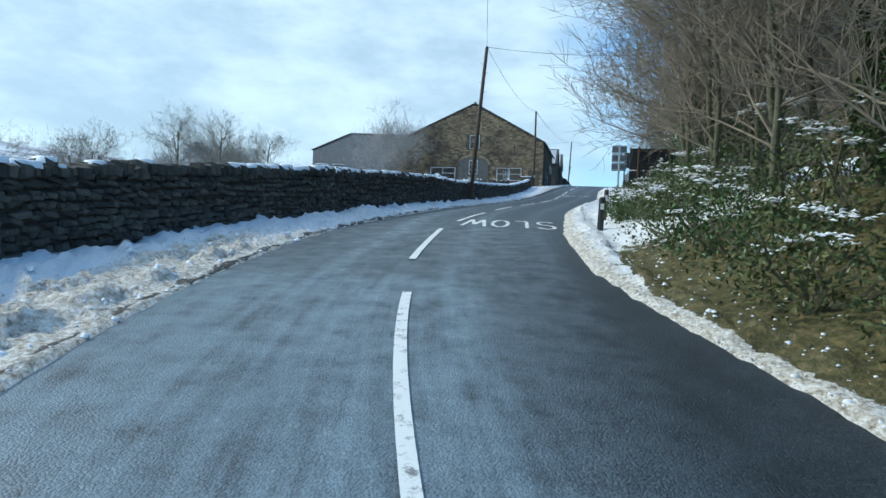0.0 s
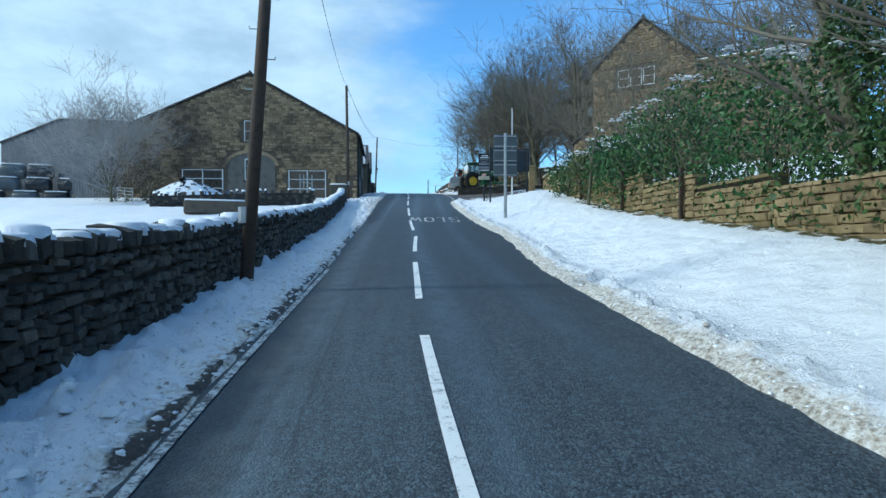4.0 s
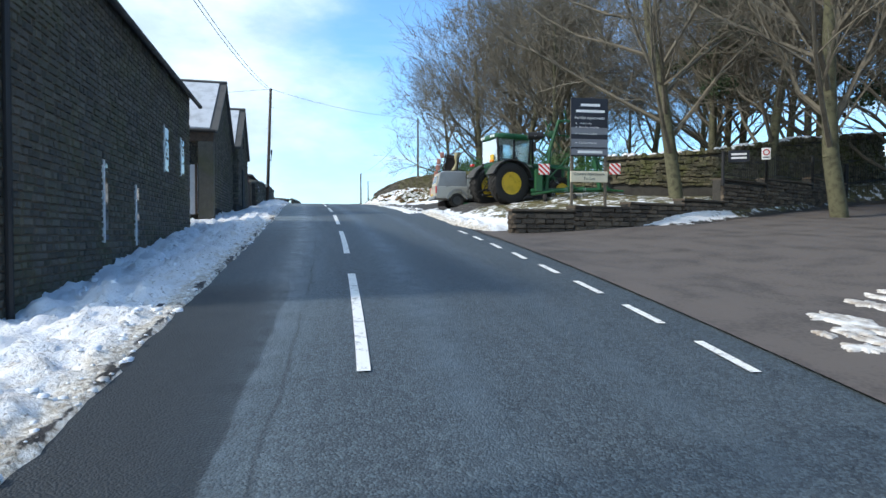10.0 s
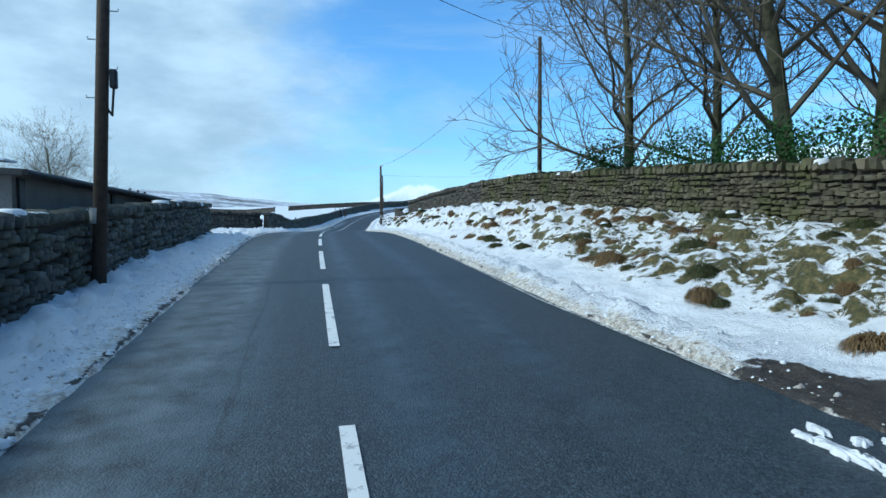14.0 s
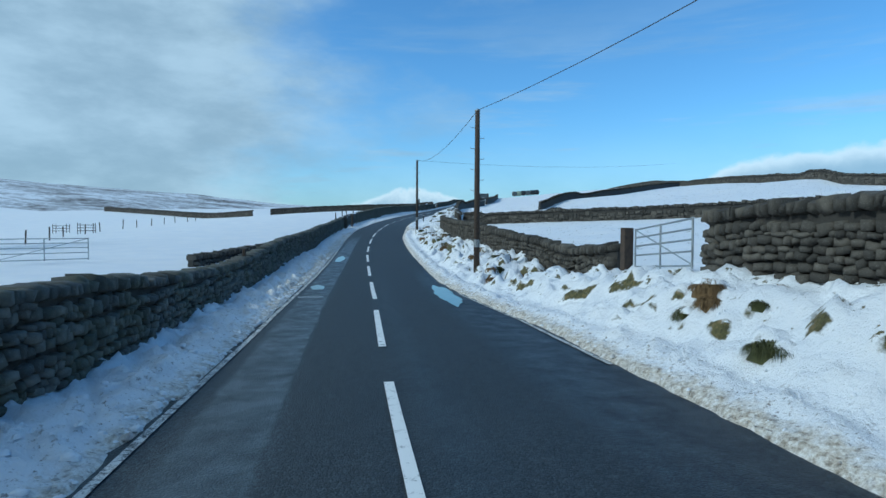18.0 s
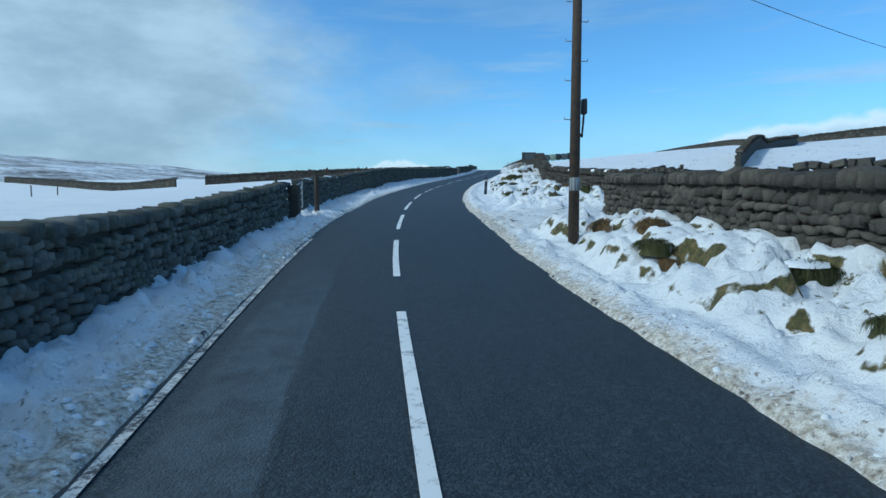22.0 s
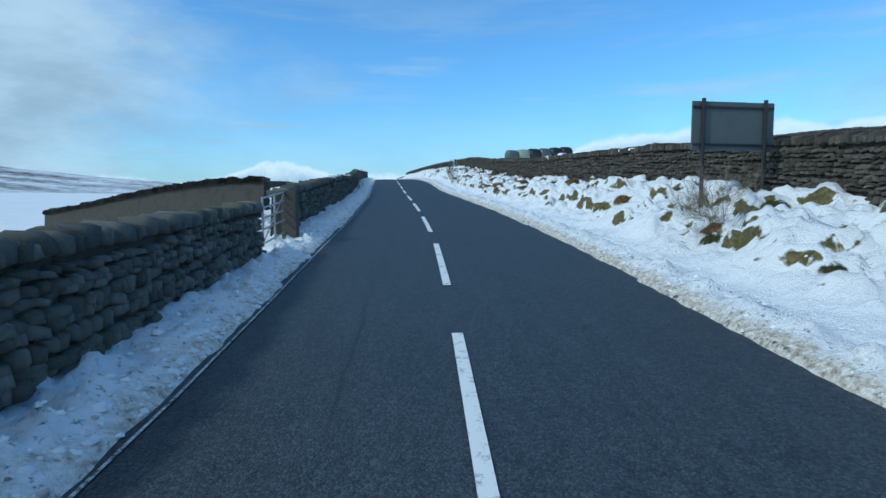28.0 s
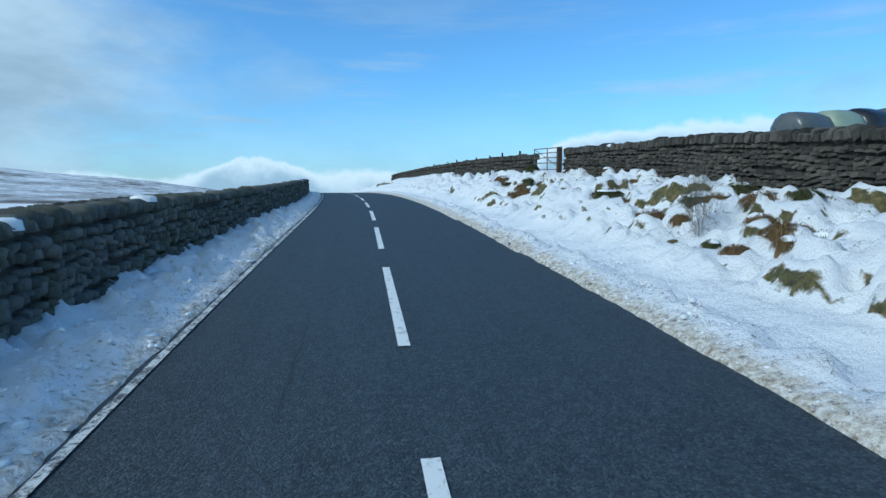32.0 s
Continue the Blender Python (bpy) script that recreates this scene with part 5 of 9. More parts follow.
def pole(s, u, top, lean=(0, 0), r=0.13, box=False, dz=None, label="tall weathered wooden telegraph pole beside the road", arm=False, steps=True):
    m = spot(s, u, dz, sink=0.3)
    root = thing("telegraph_pole", m, label, "telegraph pole", group="roadside poles")
    base_z = m.translation.z
    h = float(centre(s)[2]) + top - base_z
    tip = Vector((lean[0] * h, lean[1] * h, h))
    part("shaft", Mesh().tube([Vector((0, 0, 0)), tip * 0.5, tip], [r, r * 0.88, r * 0.74], 10), M_POLE, root, smooth=True)
    part("cap", Mesh().lathe([(r * 0.85, -0.03), (r * 0.85, 0.01), (0.03, 0.06)], 10, Matrix.Translation(tip)), M_GALV, root)
    if steps:
        for k in range(9):
            p = tip * (0.42 + 0.06 * k)
            sgn = 1 if k % 2 else -1
            part("step_iron", Mesh().tube([p, p + Vector((sgn * 0.26, 0, 0)), p + Vector((sgn * 0.26, 0, 0.05))], 0.012, 5), M_GALV, root)
    part("band", Mesh().lathe([(r * 0.97, 1.45), (r * 0.97, 1.75)], 10, Matrix.Rotation(0, 4, "Z")), M_GALV, root, "pale metal band")
    if box:
        p = tip * 0.46 + Vector((0.20, 0, 0))
        part("cable_box", Mesh().rbox(p, (0.13, 0.14, 0.36), 0.03), M_BLACK, root, "black cable junction box")
        part("cable", Mesh().tube([p + Vector((0, 0, -0.15)), p + Vector((-0.04, 0, -0.7)), p + Vector((-0.12, 0, -0.55))], 0.025, 6), M_BLACK, root)
    return m @ tip


tipA = pole(35.0, -2.66, 9.3, lean=(0.07, 0.0), label="leaning wooden telegraph pole against the roadside wall")
tipB = pole(69.9, -4.5, 9.0, lean=(-0.012, 0), label="weathered telegraph pole in front of the barn")
tipC = pole(115.2, -3.85, 8.9, lean=(0.035, 0), box=True, label="weathered telegraph pole with a cable box by the wall")
tipD = pole(164.8, 4.75, 6.7, box=False, label="dark brown telegraph pole on the snowy verge")
tipE = pole(200.0, 4.6, 7.35, box=True, label="dark telegraph pole with a cable box at the track mouth")
tipF = pole(128.5, 10.4, 9.2, r=0.11, label="telegraph pole behind the mossy wall")


def cable(name, a, b, sag, r=0.012):
    n = 14
    pts = [a.lerp(b, k / n) - Vector((0, 0, sag * 4 * (k / n) * (1 - k / n))) for k in range(n + 1)]
    tagged(new(name, Mesh().tube(pts, r, 4).done(name, M_BLACK)), "thin black overhead telephone wire between poles", "cable", group="overhead wires")


cable("overhead_wire", tipA, point(-20, -5, 12), 0.9)
cable("overhead_wire", tipA, point(34, 12, 8.5), 0.5)
cable("overhead_wire", tipA, tipB, 0.8)
cable("overhead_wire", tipB, tipC, 0.9)
cable("overhead_wire", tipB + Vector((0.1, 0, -0.15)), tipC + Vector((0.1, 0, -0.2)), 1.1)
cable("overhead_wire", tipC, tipF, 0.5)
cable("overhead_wire", tipC, point(125, -40, 9), 0.8)
cable("overhead_wire", tipF, tipD, 0.9)
cable("overhead_wire", tipD, tipE, 0.7)
cable("overhead_wire", tipE, point(232, 40, 8), 0.6)

# ---- trees and shrubs ----


def leaf_mat(name, lo, hi, rough=0.45):
    m = Mat(name, rough, spec=0.4)
    m.base(m.mix(m.random(True), lo, hi))
    return m.m


M_BARK = plain("mossy_bark", (0.135, 0.130, 0.075), 0.9, vary=0.6, scale=5, bump=0.6)
M_TWIG = plain("bare_twigs", (0.175, 0.153, 0.113), 0.85, vary=0.4, scale=4)
# lighter copy of the bare twigs, with sunlight put into its tan colour
M_SUNTWIG = plain("sunlit_brown_twigs", (0.25, 0.205, 0.145), 0.85, vary=0.4, scale=4)
M_FROST = plain("pale_bare_twigs", (0.36, 0.34, 0.32), 0.85, vary=0.3, scale=1)
M_IVY = leaf_mat("ivy_leaves", (0.018, 0.050, 0.012), (0.075, 0.135, 0.030))
M_LAUREL = leaf_mat("evergreen_leaves", (0.015, 0.055, 0.014), (0.060, 0.16, 0.035))
M_BRAMBLE = leaf_mat("bramble_leaves", (0.030, 0.048, 0.014), (0.13, 0.15, 0.045))
M_STRAW = leaf_mat("dead_grass", (0.085, 0.052, 0.022), (0.27, 0.175, 0.075), 0.8)
M_MOSSGRASS = leaf_mat("green_grass", (0.030, 0.038, 0.012), (0.105, 0.105, 0.034), 0.8)
M_BROWNTWIG = leaf_mat("brown_twigs", (0.05, 0.042, 0.028), (0.15, 0.125, 0.085), 0.8)
M_PINE = leaf_mat("pine_needles", (0.020, 0.045, 0.020), (0.070, 0.105, 0.045), 0.6)
M_REDTWIG = leaf_mat("red_twigs", (0.10, 0.018, 0.015), (0.26, 0.055, 0.04), 0.7)


class Fast:
    """Tubes and leaves gathered quickly, for trees."""

    def __init__(self):
        self.v, self.f = [], []

    def limb(self, a, b, ra, rb, n):
        d = b - a
        if d.length < 1e-5:
            return
        d.normalize()
        x = d.orthogonal().normalized()
        y = d.cross(x)
        k = len(self.v)
        for p, r in ((a, ra), (b, rb)):
            for i in range(n):
                t = 2 * math.pi * i / n
                q = p + x * (r * math.cos(t)) + y * (r * math.sin(t))
                self.v.append((q.x, q.y, q.z))
        for i in range(n):
            j = (i + 1) % n
            self.f.append((k + i, k + j, k + n + j, k + n + i))

    def leaf(self, c, r, size):
        a = Vector((r.gauss(0, 1), r.gauss(0, 1), r.gauss(0, 0.8))).normalized()
        b = a.orthogonal().normalized()
        b.rotate(Matrix.Rotation(r.uniform(0, 6.28), 3, a))
        w = a.cross(b) * size * 0.55
        b = b * size
        k = len(self.v)
        for q in (c - b * 0.5, c + w * 0.5 - a * size * 0.08, c + b * 0.5, c - w * 0.5 - a * size * 0.08):
            self.v.append((q.x, q.y, q.z))
        self.f.append((k, k + 1, k + 2, k + 3))

    def mesh(self, name, mat, smooth=False):
        me = bpy.data.meshes.new(name)
        me.from_pydata(self.v, [], self.f)
        me.materials.append(mat)
        if smooth:
            me.polygons.foreach_set("use_smooth", [True] * len(self.f))
        return me


def bare_tree(seed, h, spread=0.42, wind=Vector((0, 0, 0)), limbs=9, levels=4, trunk_r=0.24, first=0.22, stems=1, twig_r=0.011, crook=0.16, twigs=4):
    """Returns meshes of a trunk and of its leafless branches."""
    r = random.Random(seed)
    wood, fine = Fast(), Fast()

    def grow(p, d, length, rad, level):
        steps = 5 if level == 0 else 4 if level < 3 else 3
        target = wood if level < 1 else fine
        pts, rads = [p], [rad]
        q, e = p, d.copy()
        for i in range(steps):
            c = crook * (0.45 if level == 0 else 1.0)
            e = (e + Vector((r.gauss(0, c), r.gauss(0, c), r.gauss(0, c) + (0.05 if level else 0.10))) + wind * 0.10).normalized()
            q2 = q + e * (length / steps)
            r2 = rad * (1 - 0.80 * (i + 1) / steps) if level else rad * (1 - 0.60 * (i + 1) / steps)
            target.limb(q, q2, rads[-1], max(r2, twig_r * 0.6), 8 if level == 0 else 5 if level == 1 else 3)
            q = q2
            pts.append(q), rads.append(max(r2, twig_r * 0.6))
        if level >= levels:
            return
        n = limbs if level == 0 else (8 if level == 1 else 6 if level == 2 else twigs)
        for i in range(n):
            t = first + (1 - first) * (i + r.uniform(0.2, 0.9)) / n if level == 0 else r.uniform(0.22, 1.0)
            k = min(int(t * steps), steps - 1)
            at = pts[k].lerp(pts[k + 1], t * steps - k)
            az = i * 2.4 + r.uniform(-0.5, 0.5)
            base_d = (pts[k + 1] - pts[k]).normalized()
            x = base_d.orthogonal().normalized()
            y = base_d.cross(x)
            out = x * math.cos(az) + y * math.sin(az)
            open_a = r.uniform(0.55, 1.25) if level == 0 else r.uniform(0.4, 0.95)
            nd = (base_d * math.cos(open_a) + out * math.sin(open_a) + wind * 0.35 + Vector((0, 0, 0.12))).normalized()
            ln = length * (spread * r.uniform(0.75, 1.25) * (0.55 + 0.75 * math.sin(math.pi * min(1.0, 0.18 + 0.80 * t))) * 1.35 if level == 0 else r.uniform(0.38, 0.62))
            grow(at, nd, ln, max(rads[k] * (0.42 if level == 0 else 0.5), twig_r), level + 1)

    for k in range(stems):
        d = Vector((r.gauss(0, 0.08 + 0.12 * (stems > 1)), r.gauss(0, 0.08 + 0.12 * (stems > 1)), 1)) + wind * 0.12
        grow(Vector((r.uniform(-0.3, 0.3) * (stems > 1), r.uniform(-0.3, 0.3) * (stems > 1), -0.3)), d.normalized(), h * r.uniform(0.85, 1.0), trunk_r / math.sqrt(stems), 0)
    return wood.mesh("trunk", M_BARK, True), fine.mesh("branches", M_TWIG)


def tree_thing(name, meshes, m, label, category="tree", group="", twig_mat=None):
    t = thing(name, m, label, category, group)
    a = new("trunk", meshes[0])
    b = new("crown", meshes[1])
    a.parent = b.parent = t
    b["label"] = "leafless branches and twigs"
    return t


TREES = [bare_tree(40 + k, 13.0, 0.34, Vector((-0.02, 0.02, 0)), limbs=18, levels=4, trunk_r=0.29, first=0.15, twigs=3, twig_r=0.013) for k in range(4)]
EDGE = [bare_tree(60 + k, 9.5, 0.40, Vector((-0.02, 0.02, 0)), limbs=17, levels=4, trunk_r=0.22, first=0.10, twigs=4, twig_r=0.013) for k in range(2)]
rt = random.Random(77)
wood_spots = []
for k in range(700):
    s, u = rt.uniform(84, 128), rt.uniform(11.5, 42)
    if u < float(WALL_R(s)) + (2.2 if s > 118 else 4.6) or (s < 91 and u < 18):
        continue
    d = 2.9 if u < 20 else 4.2
    if all((s - a) ** 2 + (u - b) ** 2 > d * d for a, b in wood_spots) and len(wood_spots) < 24:
        wood_spots.append((s, u))
for i, (s, u) in enumerate(wood_spots):
    edge = s > 120 or u < float(WALL_R(s)) + 3.5
    kind = EDGE[i % 2] if edge and s > 118 else TREES[i % 4]
    m = spot(s, u, None, rt.uniform(-25, 25) if edge and s > 118 else rt.uniform(0, 360), sink=0.1) @ Matrix.Scale(rt.uniform(0.82, 1.12), 4)
    tree_thing("bare_tree", kind, m, "leafless dark-branched tree standing in the wood behind the wall", group="trees of the wood")
for i, (s, u) in enumerate(((104.5, 16.2), (108.5, 15.2), (113.0, 15.6), (118.0, 14.6), (112.0, 19.5))):
    tree_thing("bare_tree", TREES[i % 4], spot(s, u, None, 47 * i, sink=0.1) @ Matrix.Scale(0.92 + 0.03 * (i % 4), 4), "tall bare tree with a mossy trunk close behind the wall", group="trees of the wood")
# the nearest ones at the mouth of the lane
for s, u, k in ((86, 19, 0), (80, 24, 1), (76, 30, 2), (91, 15.5, 3), (70, 34, 0), (66, 30, 2)):
    tree_thing("bare_tree", TREES[k], spot(s, u, None, 60 * k, sink=0.1) @ Matrix.Scale(1.1, 4), "tall bare tree with mossy trunk beside the lane", group="trees of the wood")


def leaf_cloud(r, blobs, n, size, mat, name, fill=0.55):
    """Leaves spread through the outer shells of several uneven blobs: (centre, radii)."""
    f = Fast()
    vol = [b[1][0] * b[1][1] * b[1][2] for b in blobs]
    for _ in range(n):
        c, rad = r.choices(blobs, vol)[0]
        d = Vector((r.gauss(0, 1), r.gauss(0, 1), r.gauss(0, 1))).normalized()
        q = r.uniform(fill, 1.04) * (1 + 0.18 * math.sin(d.x * 7 + c[0]) * math.cos(d.z * 6 + c[1]))
        f.leaf(Vector(c) + Vector((d.x * rad[0] * q, d.y * rad[1] * q, d.z * rad[2] * q)), r, size * r.uniform(0.6, 1.3))
    return f.mesh(name, mat)


def shrub(name, label, m, blobs, n, size, mat, seed, stems=6, category="shrub", group="", snow=0):
    r = random.Random(seed)
    root = thing(name, m, label, category, group)
    st = Fast()
    for c, rad in blobs:
        for _ in range(stems):
            e = Vector(c) + Vector((r.uniform(-0.6, 0.6) * rad[0], r.uniform(-0.6, 0.6) * rad[1], r.uniform(-0.2, 0.7) * rad[2]))
            b = Vector((c[0] * 0.6 + r.uniform(-0.2, 0.2), c[1] * 0.6 + r.uniform(-0.2, 0.2), -0.15))
            mid = b.lerp(e, 0.5) + Vector((r.uniform(-0.2, 0.2), r.uniform(-0.2, 0.2), 0))
            st.limb(b, mid, 0.035, 0.024, 4)
            st.limb(mid, e, 0.024, 0.010, 4)
    part("stem", st.mesh("stem", M_BARK), None, root)["kind"] = "stuff"
    part("foliage", leaf_cloud(r, blobs, n, size, mat, "foliage"), None, root)
    if snow:
        f = Fast()
        for _ in range(snow):
            c, rad = r.choice(blobs)
            a, q = r.uniform(0, 6.28), r.uniform(0, 0.8)
            p = Vector(c) + Vector((math.cos(a) * q * rad[0], math.sin(a) * q * rad[1], rad[2] * math.sqrt(1 - q * q)))
            for _k in range(r.randint(5, 16)):
                n = p + Vector((r.gauss(0, 0.10), r.gauss(0, 0.10), r.gauss(0, 0.025)))
                w, a = r.uniform(0.03, 0.075), r.uniform(0, 6.28)
                ca, sa = math.cos(a) * w, math.sin(a) * w
                k = len(f.v)
                f.v += [(n.x + ca, n.y + sa, n.z + r.uniform(-0.02, 0.01)), (n.x - sa, n.y + ca, n.z), (n.x - ca, n.y - sa, n.z + r.uniform(-0.02, 0.01)), (n.x + sa, n.y - ca, n.z), (n.x, n.y, n.z + 0.022)]
                f.f += [(k, k + 1, k + 4), (k + 1, k + 2, k + 4), (k + 2, k + 3, k + 4), (k + 3, k, k + 4)]
        f = f.mesh("snow_cover", M_SNOW)
        part("snow_cover", f, None, root, "scraps of snow on the leaves", smooth=True)["kind"] = "stuff"
    return root


for i, (s, u) in enumerate(((97, 22), (92, 29), (101, 27), (88, 36))):
    pn = tree_thing("pine_tree", TREES[(i + 2) % 4], spot(s, u, None, 70 * i, sink=0.1) @ Matrix.Scale(0.92, 4), "tall pine with tufts of dark needles in the wood", group="pines")
    rp = random.Random(500 + i)
    part("needles", leaf_cloud(rp, [((rp.uniform(-2.6, 2.6), rp.uniform(-2.6, 2.6), rp.uniform(5.5, 11.5)), (rp.uniform(0.9, 1.7), rp.uniform(0.9, 1.7), rp.uniform(0.35, 0.7))) for _ in range(11)], 5200, 0.20, M_PINE, "needles", 0.3), None, pn, "dark green tufts of needles")["kind"] = "stuff"
# the overgrown bank on the right where the shot begins
NEAR_TREES = [bare_tree(90 + k, 7.5, 0.32, Vector((0.06, 0.05, 0)), limbs=11, levels=4, trunk_r=0.13, first=0.14, stems=2, twig_r=0.007, twigs=3) for k in range(3)]
# hedgerow crowns get the twig colour lightened for sun
for _m in NEAR_TREES:
    _m[1].materials.clear()
    _m[1].materials.append(M_SUNTWIG)
for i, (s, u, sc) in enumerate(((3.0, 10.6, 0.9), (8.5, 7.6, 0.85), (10.8, 6.6, 0.85), (13.0, 8.2, 1.0), (15.5, 7.8, 0.95), (18.5, 9.0, 1.05), (22, 9.5, 1.0), (26, 10.5, 1.05), (12.0, 10.8, 1.2), (7.0, 10.2, 1.2), (17, 12, 1.2), (30, 11.5, 1.0), (34, 12.5, 1.05), (19.5, 7.3, 0.95), (15.2, 6.9, 0.9), (22.5, 7.9, 1.0), (11.6, 8.8, 1.15), (5.0, 8.4, 1.0), (6.4, 6.4, 0.8))):
    tree_thing("hedgerow_tree", NEAR_TREES[i % 3], spot(s, u, None, 37 * i % 70 - 30, sink=0.1) @ Matrix.Scale(sc, 4), "thin leafless hedgerow tree on the overgrown bank", group="hedgerow trees")
IVYTREE = bare_tree(99, 8.5, 0.4, limbs=8, levels=3, trunk_r=0.22)
for s, u, n in ((5.2, 7.0, 3600), (24.0, 8.6, 4200), (27.5, 9.6, 5200), (31.5, 10.3, 5200), (36.0, 10.9, 5200), (22.0, 10.2, 4200), (10.2, 7.9, 4200)):
    m = spot(s, u, None, 0, sink=0.1)
    t = tree_thing("ivy_tree", IVYTREE, m, "tree trunk thickly wrapped in green ivy", group="ivy trees")
    r = random.Random(int(s))
    part("ivy", leaf_cloud(r, [((0.0, 0, 1.2), (0.55, 0.55, 1.3)), ((0.1, 0, 3.2), (0.65, 0.6, 1.5)), ((0, 0.1, 5.2), (0.6, 0.6, 1.4)), ((-0.5, 0.2, 4.4), (0.6, 0.5, 0.8)), ((0.2, -0.2, 6.6), (0.45, 0.45, 1.0))], n, 0.13, M_IVY, "ivy"), None, t, "glossy dark green ivy leaves")
for i, (s, u, w, h) in enumerate(((18.6, 5.6, 1.0, 0.55), (20.4, 5.9, 1.1, 0.6), (22.5, 6.2, 1.2, 0.6), (25.0, 6.6, 1.2, 0.6), (16.4, 6.0, 1.0, 0.6), (27.0, 7.2, 1.3, 0.7), (2.0, 6.0, 1.2, 0.7), (4.6, 5.5, 1.1, 0.7), (7.4, 5.4, 1.3, 0.8), (9.8, 5.5, 1.3, 0.85), (12.2, 5.6, 1.4, 0.9), (14.6, 6.4, 1.3, 0.8), (17.6, 7.2, 1.5, 1.0), (20.5, 7.6, 1.6, 1.1), (9.0, 7.0, 1.5, 1.2), (5.5, 7.6, 1.5, 1.2), (13.5, 7.6, 1.4, 1.3), (23.5, 8.4, 1.6, 1.3))):
    shrub("bramble_thicket", "tangled green bramble and ivy thicket with snow scraps", spot(s, u, None, 50 * i), [((0, 0, h * 0.45), (w, w, h)), ((w * 0.6, 0.3, h * 0.3), (w * 0.7, w * 0.6, h * 0.7)), ((-w * 0.5, -0.4, h * 0.3), (w * 0.6, w * 0.7, h * 0.7))], 2100, 0.085, M_BRAMBLE if i % 3 else M_IVY, 100 + i, group="thickets", snow=13 if s > 6 else 6)
# evergreens over the garden wall
for i, (s, u, z, w, h, mat) in enumerate(((57.5, 11.0, 1.1, 1.4, 1.1, M_LAUREL), (54.5, 11.3, 1.1, 1.6, 1.3, M_BRAMBLE), (51, 11.5, 1.2, 1.6, 1.5, M_LAUREL), (47.8, 11.8, 1.3, 1.9, 2.0, M_LAUREL), (44, 12, 1.2, 1.9, 2.3, M_IVY), (40, 11.6, 1.0, 1.8, 2.2, M_LAUREL), (36, 11.2, 0.9, 1.7, 2.0, M_IVY), (32, 10.8, 0.8, 1.7, 2.0, M_LAUREL), (28.5, 10.4, 0.8, 1.5, 1.8, M_BRAMBLE))):
    shrub("evergreen_shrub", "dense dark green evergreen shrub over the garden wall", spot(s, u, None, 31 * i) @ Matrix.Scale(1.45, 4), [((0, 0, h * 0.7), (w, w * 0.9, h)), ((-w * 0.7, 0.2, h * 0.55), (w * 0.6, w * 0.6, h * 0.7)), ((0.4, w * 0.7, h * 0.6), (w * 0.7, w * 0.6, h * 0.75))], 4200, 0.12, mat, 130 + i, group="garden evergreens", snow=14)
SMALLTREE = bare_tree(105, 4.6, 0.6, Vector((-0.2, 0, 0)), limbs=8, levels=3, trunk_r=0.09, first=0.3, twig_r=0.008)
tree_thing("garden_tree", SMALLTREE, spot(51.5, 9.2, None, 20, sink=0.1), "small leaning bare tree in front of the garden wall")
tree_thing("garden_tree", SMALLTREE, spot(46, 10.6, None, 130, sink=0.1) @ Matrix.Scale(1.2, 4), "small bare tree over the garden wall")
tree_thing("garden_tree", TREES[1], spot(62, 14.5, None, 130, sink=0.1) @ Matrix.Scale(0.6, 4), "bare tree by the house")
# trees and frosted scrub beyond the left wall
FROSTED = [(m_[0], m_[1].copy()) for m_ in (bare_tree(140 + k, 8.0, 0.62, limbs=12, levels=4, trunk_r=0.16, first=0.10, stems=3, twig_r=0.016, twigs=4) for k in range(2))]
for _m in FROSTED:
    _m[1].materials.clear()
    _m[1].materials.append(M_FROST)
rf = random.Random(61)
for k in range(26):
    s, u = 66 + rf.uniform(-8, 46), -50 - 1.9 * k + rf.uniform(-2, 2)
    tree_thing("frosted_tree", FROSTED[k % 2], spot(s, u, None, rf.uniform(0, 360), sink=0.1) @ Matrix.Scale(rf.uniform(0.40, 0.60), 4), "spreading bare tree white with frost in the valley field", group="frosted trees")
tree_thing("frosted_tree", FROSTED[0], spot(68.2, -21.8, None, 40, sink=0.1) @ Matrix.Scale(0.62, 4), "frost-topped bare tree beside the barn", group="frosted trees")
shrub("brown_thicket", "dense brown winter thicket beside the barn", spot(69.5, -21.2, None, 0), [((0, 0, 2.2), (2.3, 1.8, 2.4)), ((1.4, 0.5, 1.6), (1.6, 1.5, 1.9)), ((-1.7, 0, 1.4), (1.4, 1.4, 1.6))], 5200, 0.12, M_BROWNTWIG, 191)
for i, (s, u, sc) in enumerate(((60, -42, 0.55), (66, -48, 0.6), (73, -45, 0.5), (48, -52, 0.6), (55, -60, 0.65), (82, -58, 0.6), (95, -70, 0.7), (40, -60, 0.6), (70, -62, 0.7), (110, -90, 0.8), (50, -75, 0.7))):
    tree_thing("field_tree", TREES[i % 4], spot(s, u, None, 77 * i, sink=0.1) @ Matrix.Scale(sc, 4), "frosted bare tree beyond the wall", group="field trees")
for i, (s, u, sc) in enumerate(((182, -36, 0.85), (196, -46, 0.7), (205, -62, 0.7))):
    tree_thing("field_tree", TREES[i % 4], spot(s, u, None, 50 * i, sink=0.1) @ Matrix.Scale(sc, 4), "lone bare tree on the skyline", group="field trees")
for i, (s, u) in enumerate(((107.5, -5.2), (109.6, -5.3), (111.8, -5.4))):
    shrub("red_stemmed_shrub", "reddish winter shrub behind the wall", spot(s, u, None, 40 * i), [((0, 0, 1.0), (0.9, 0.7, 0.75))], 1300, 0.075, M_REDTWIG, 160 + i, group="red shrubs")
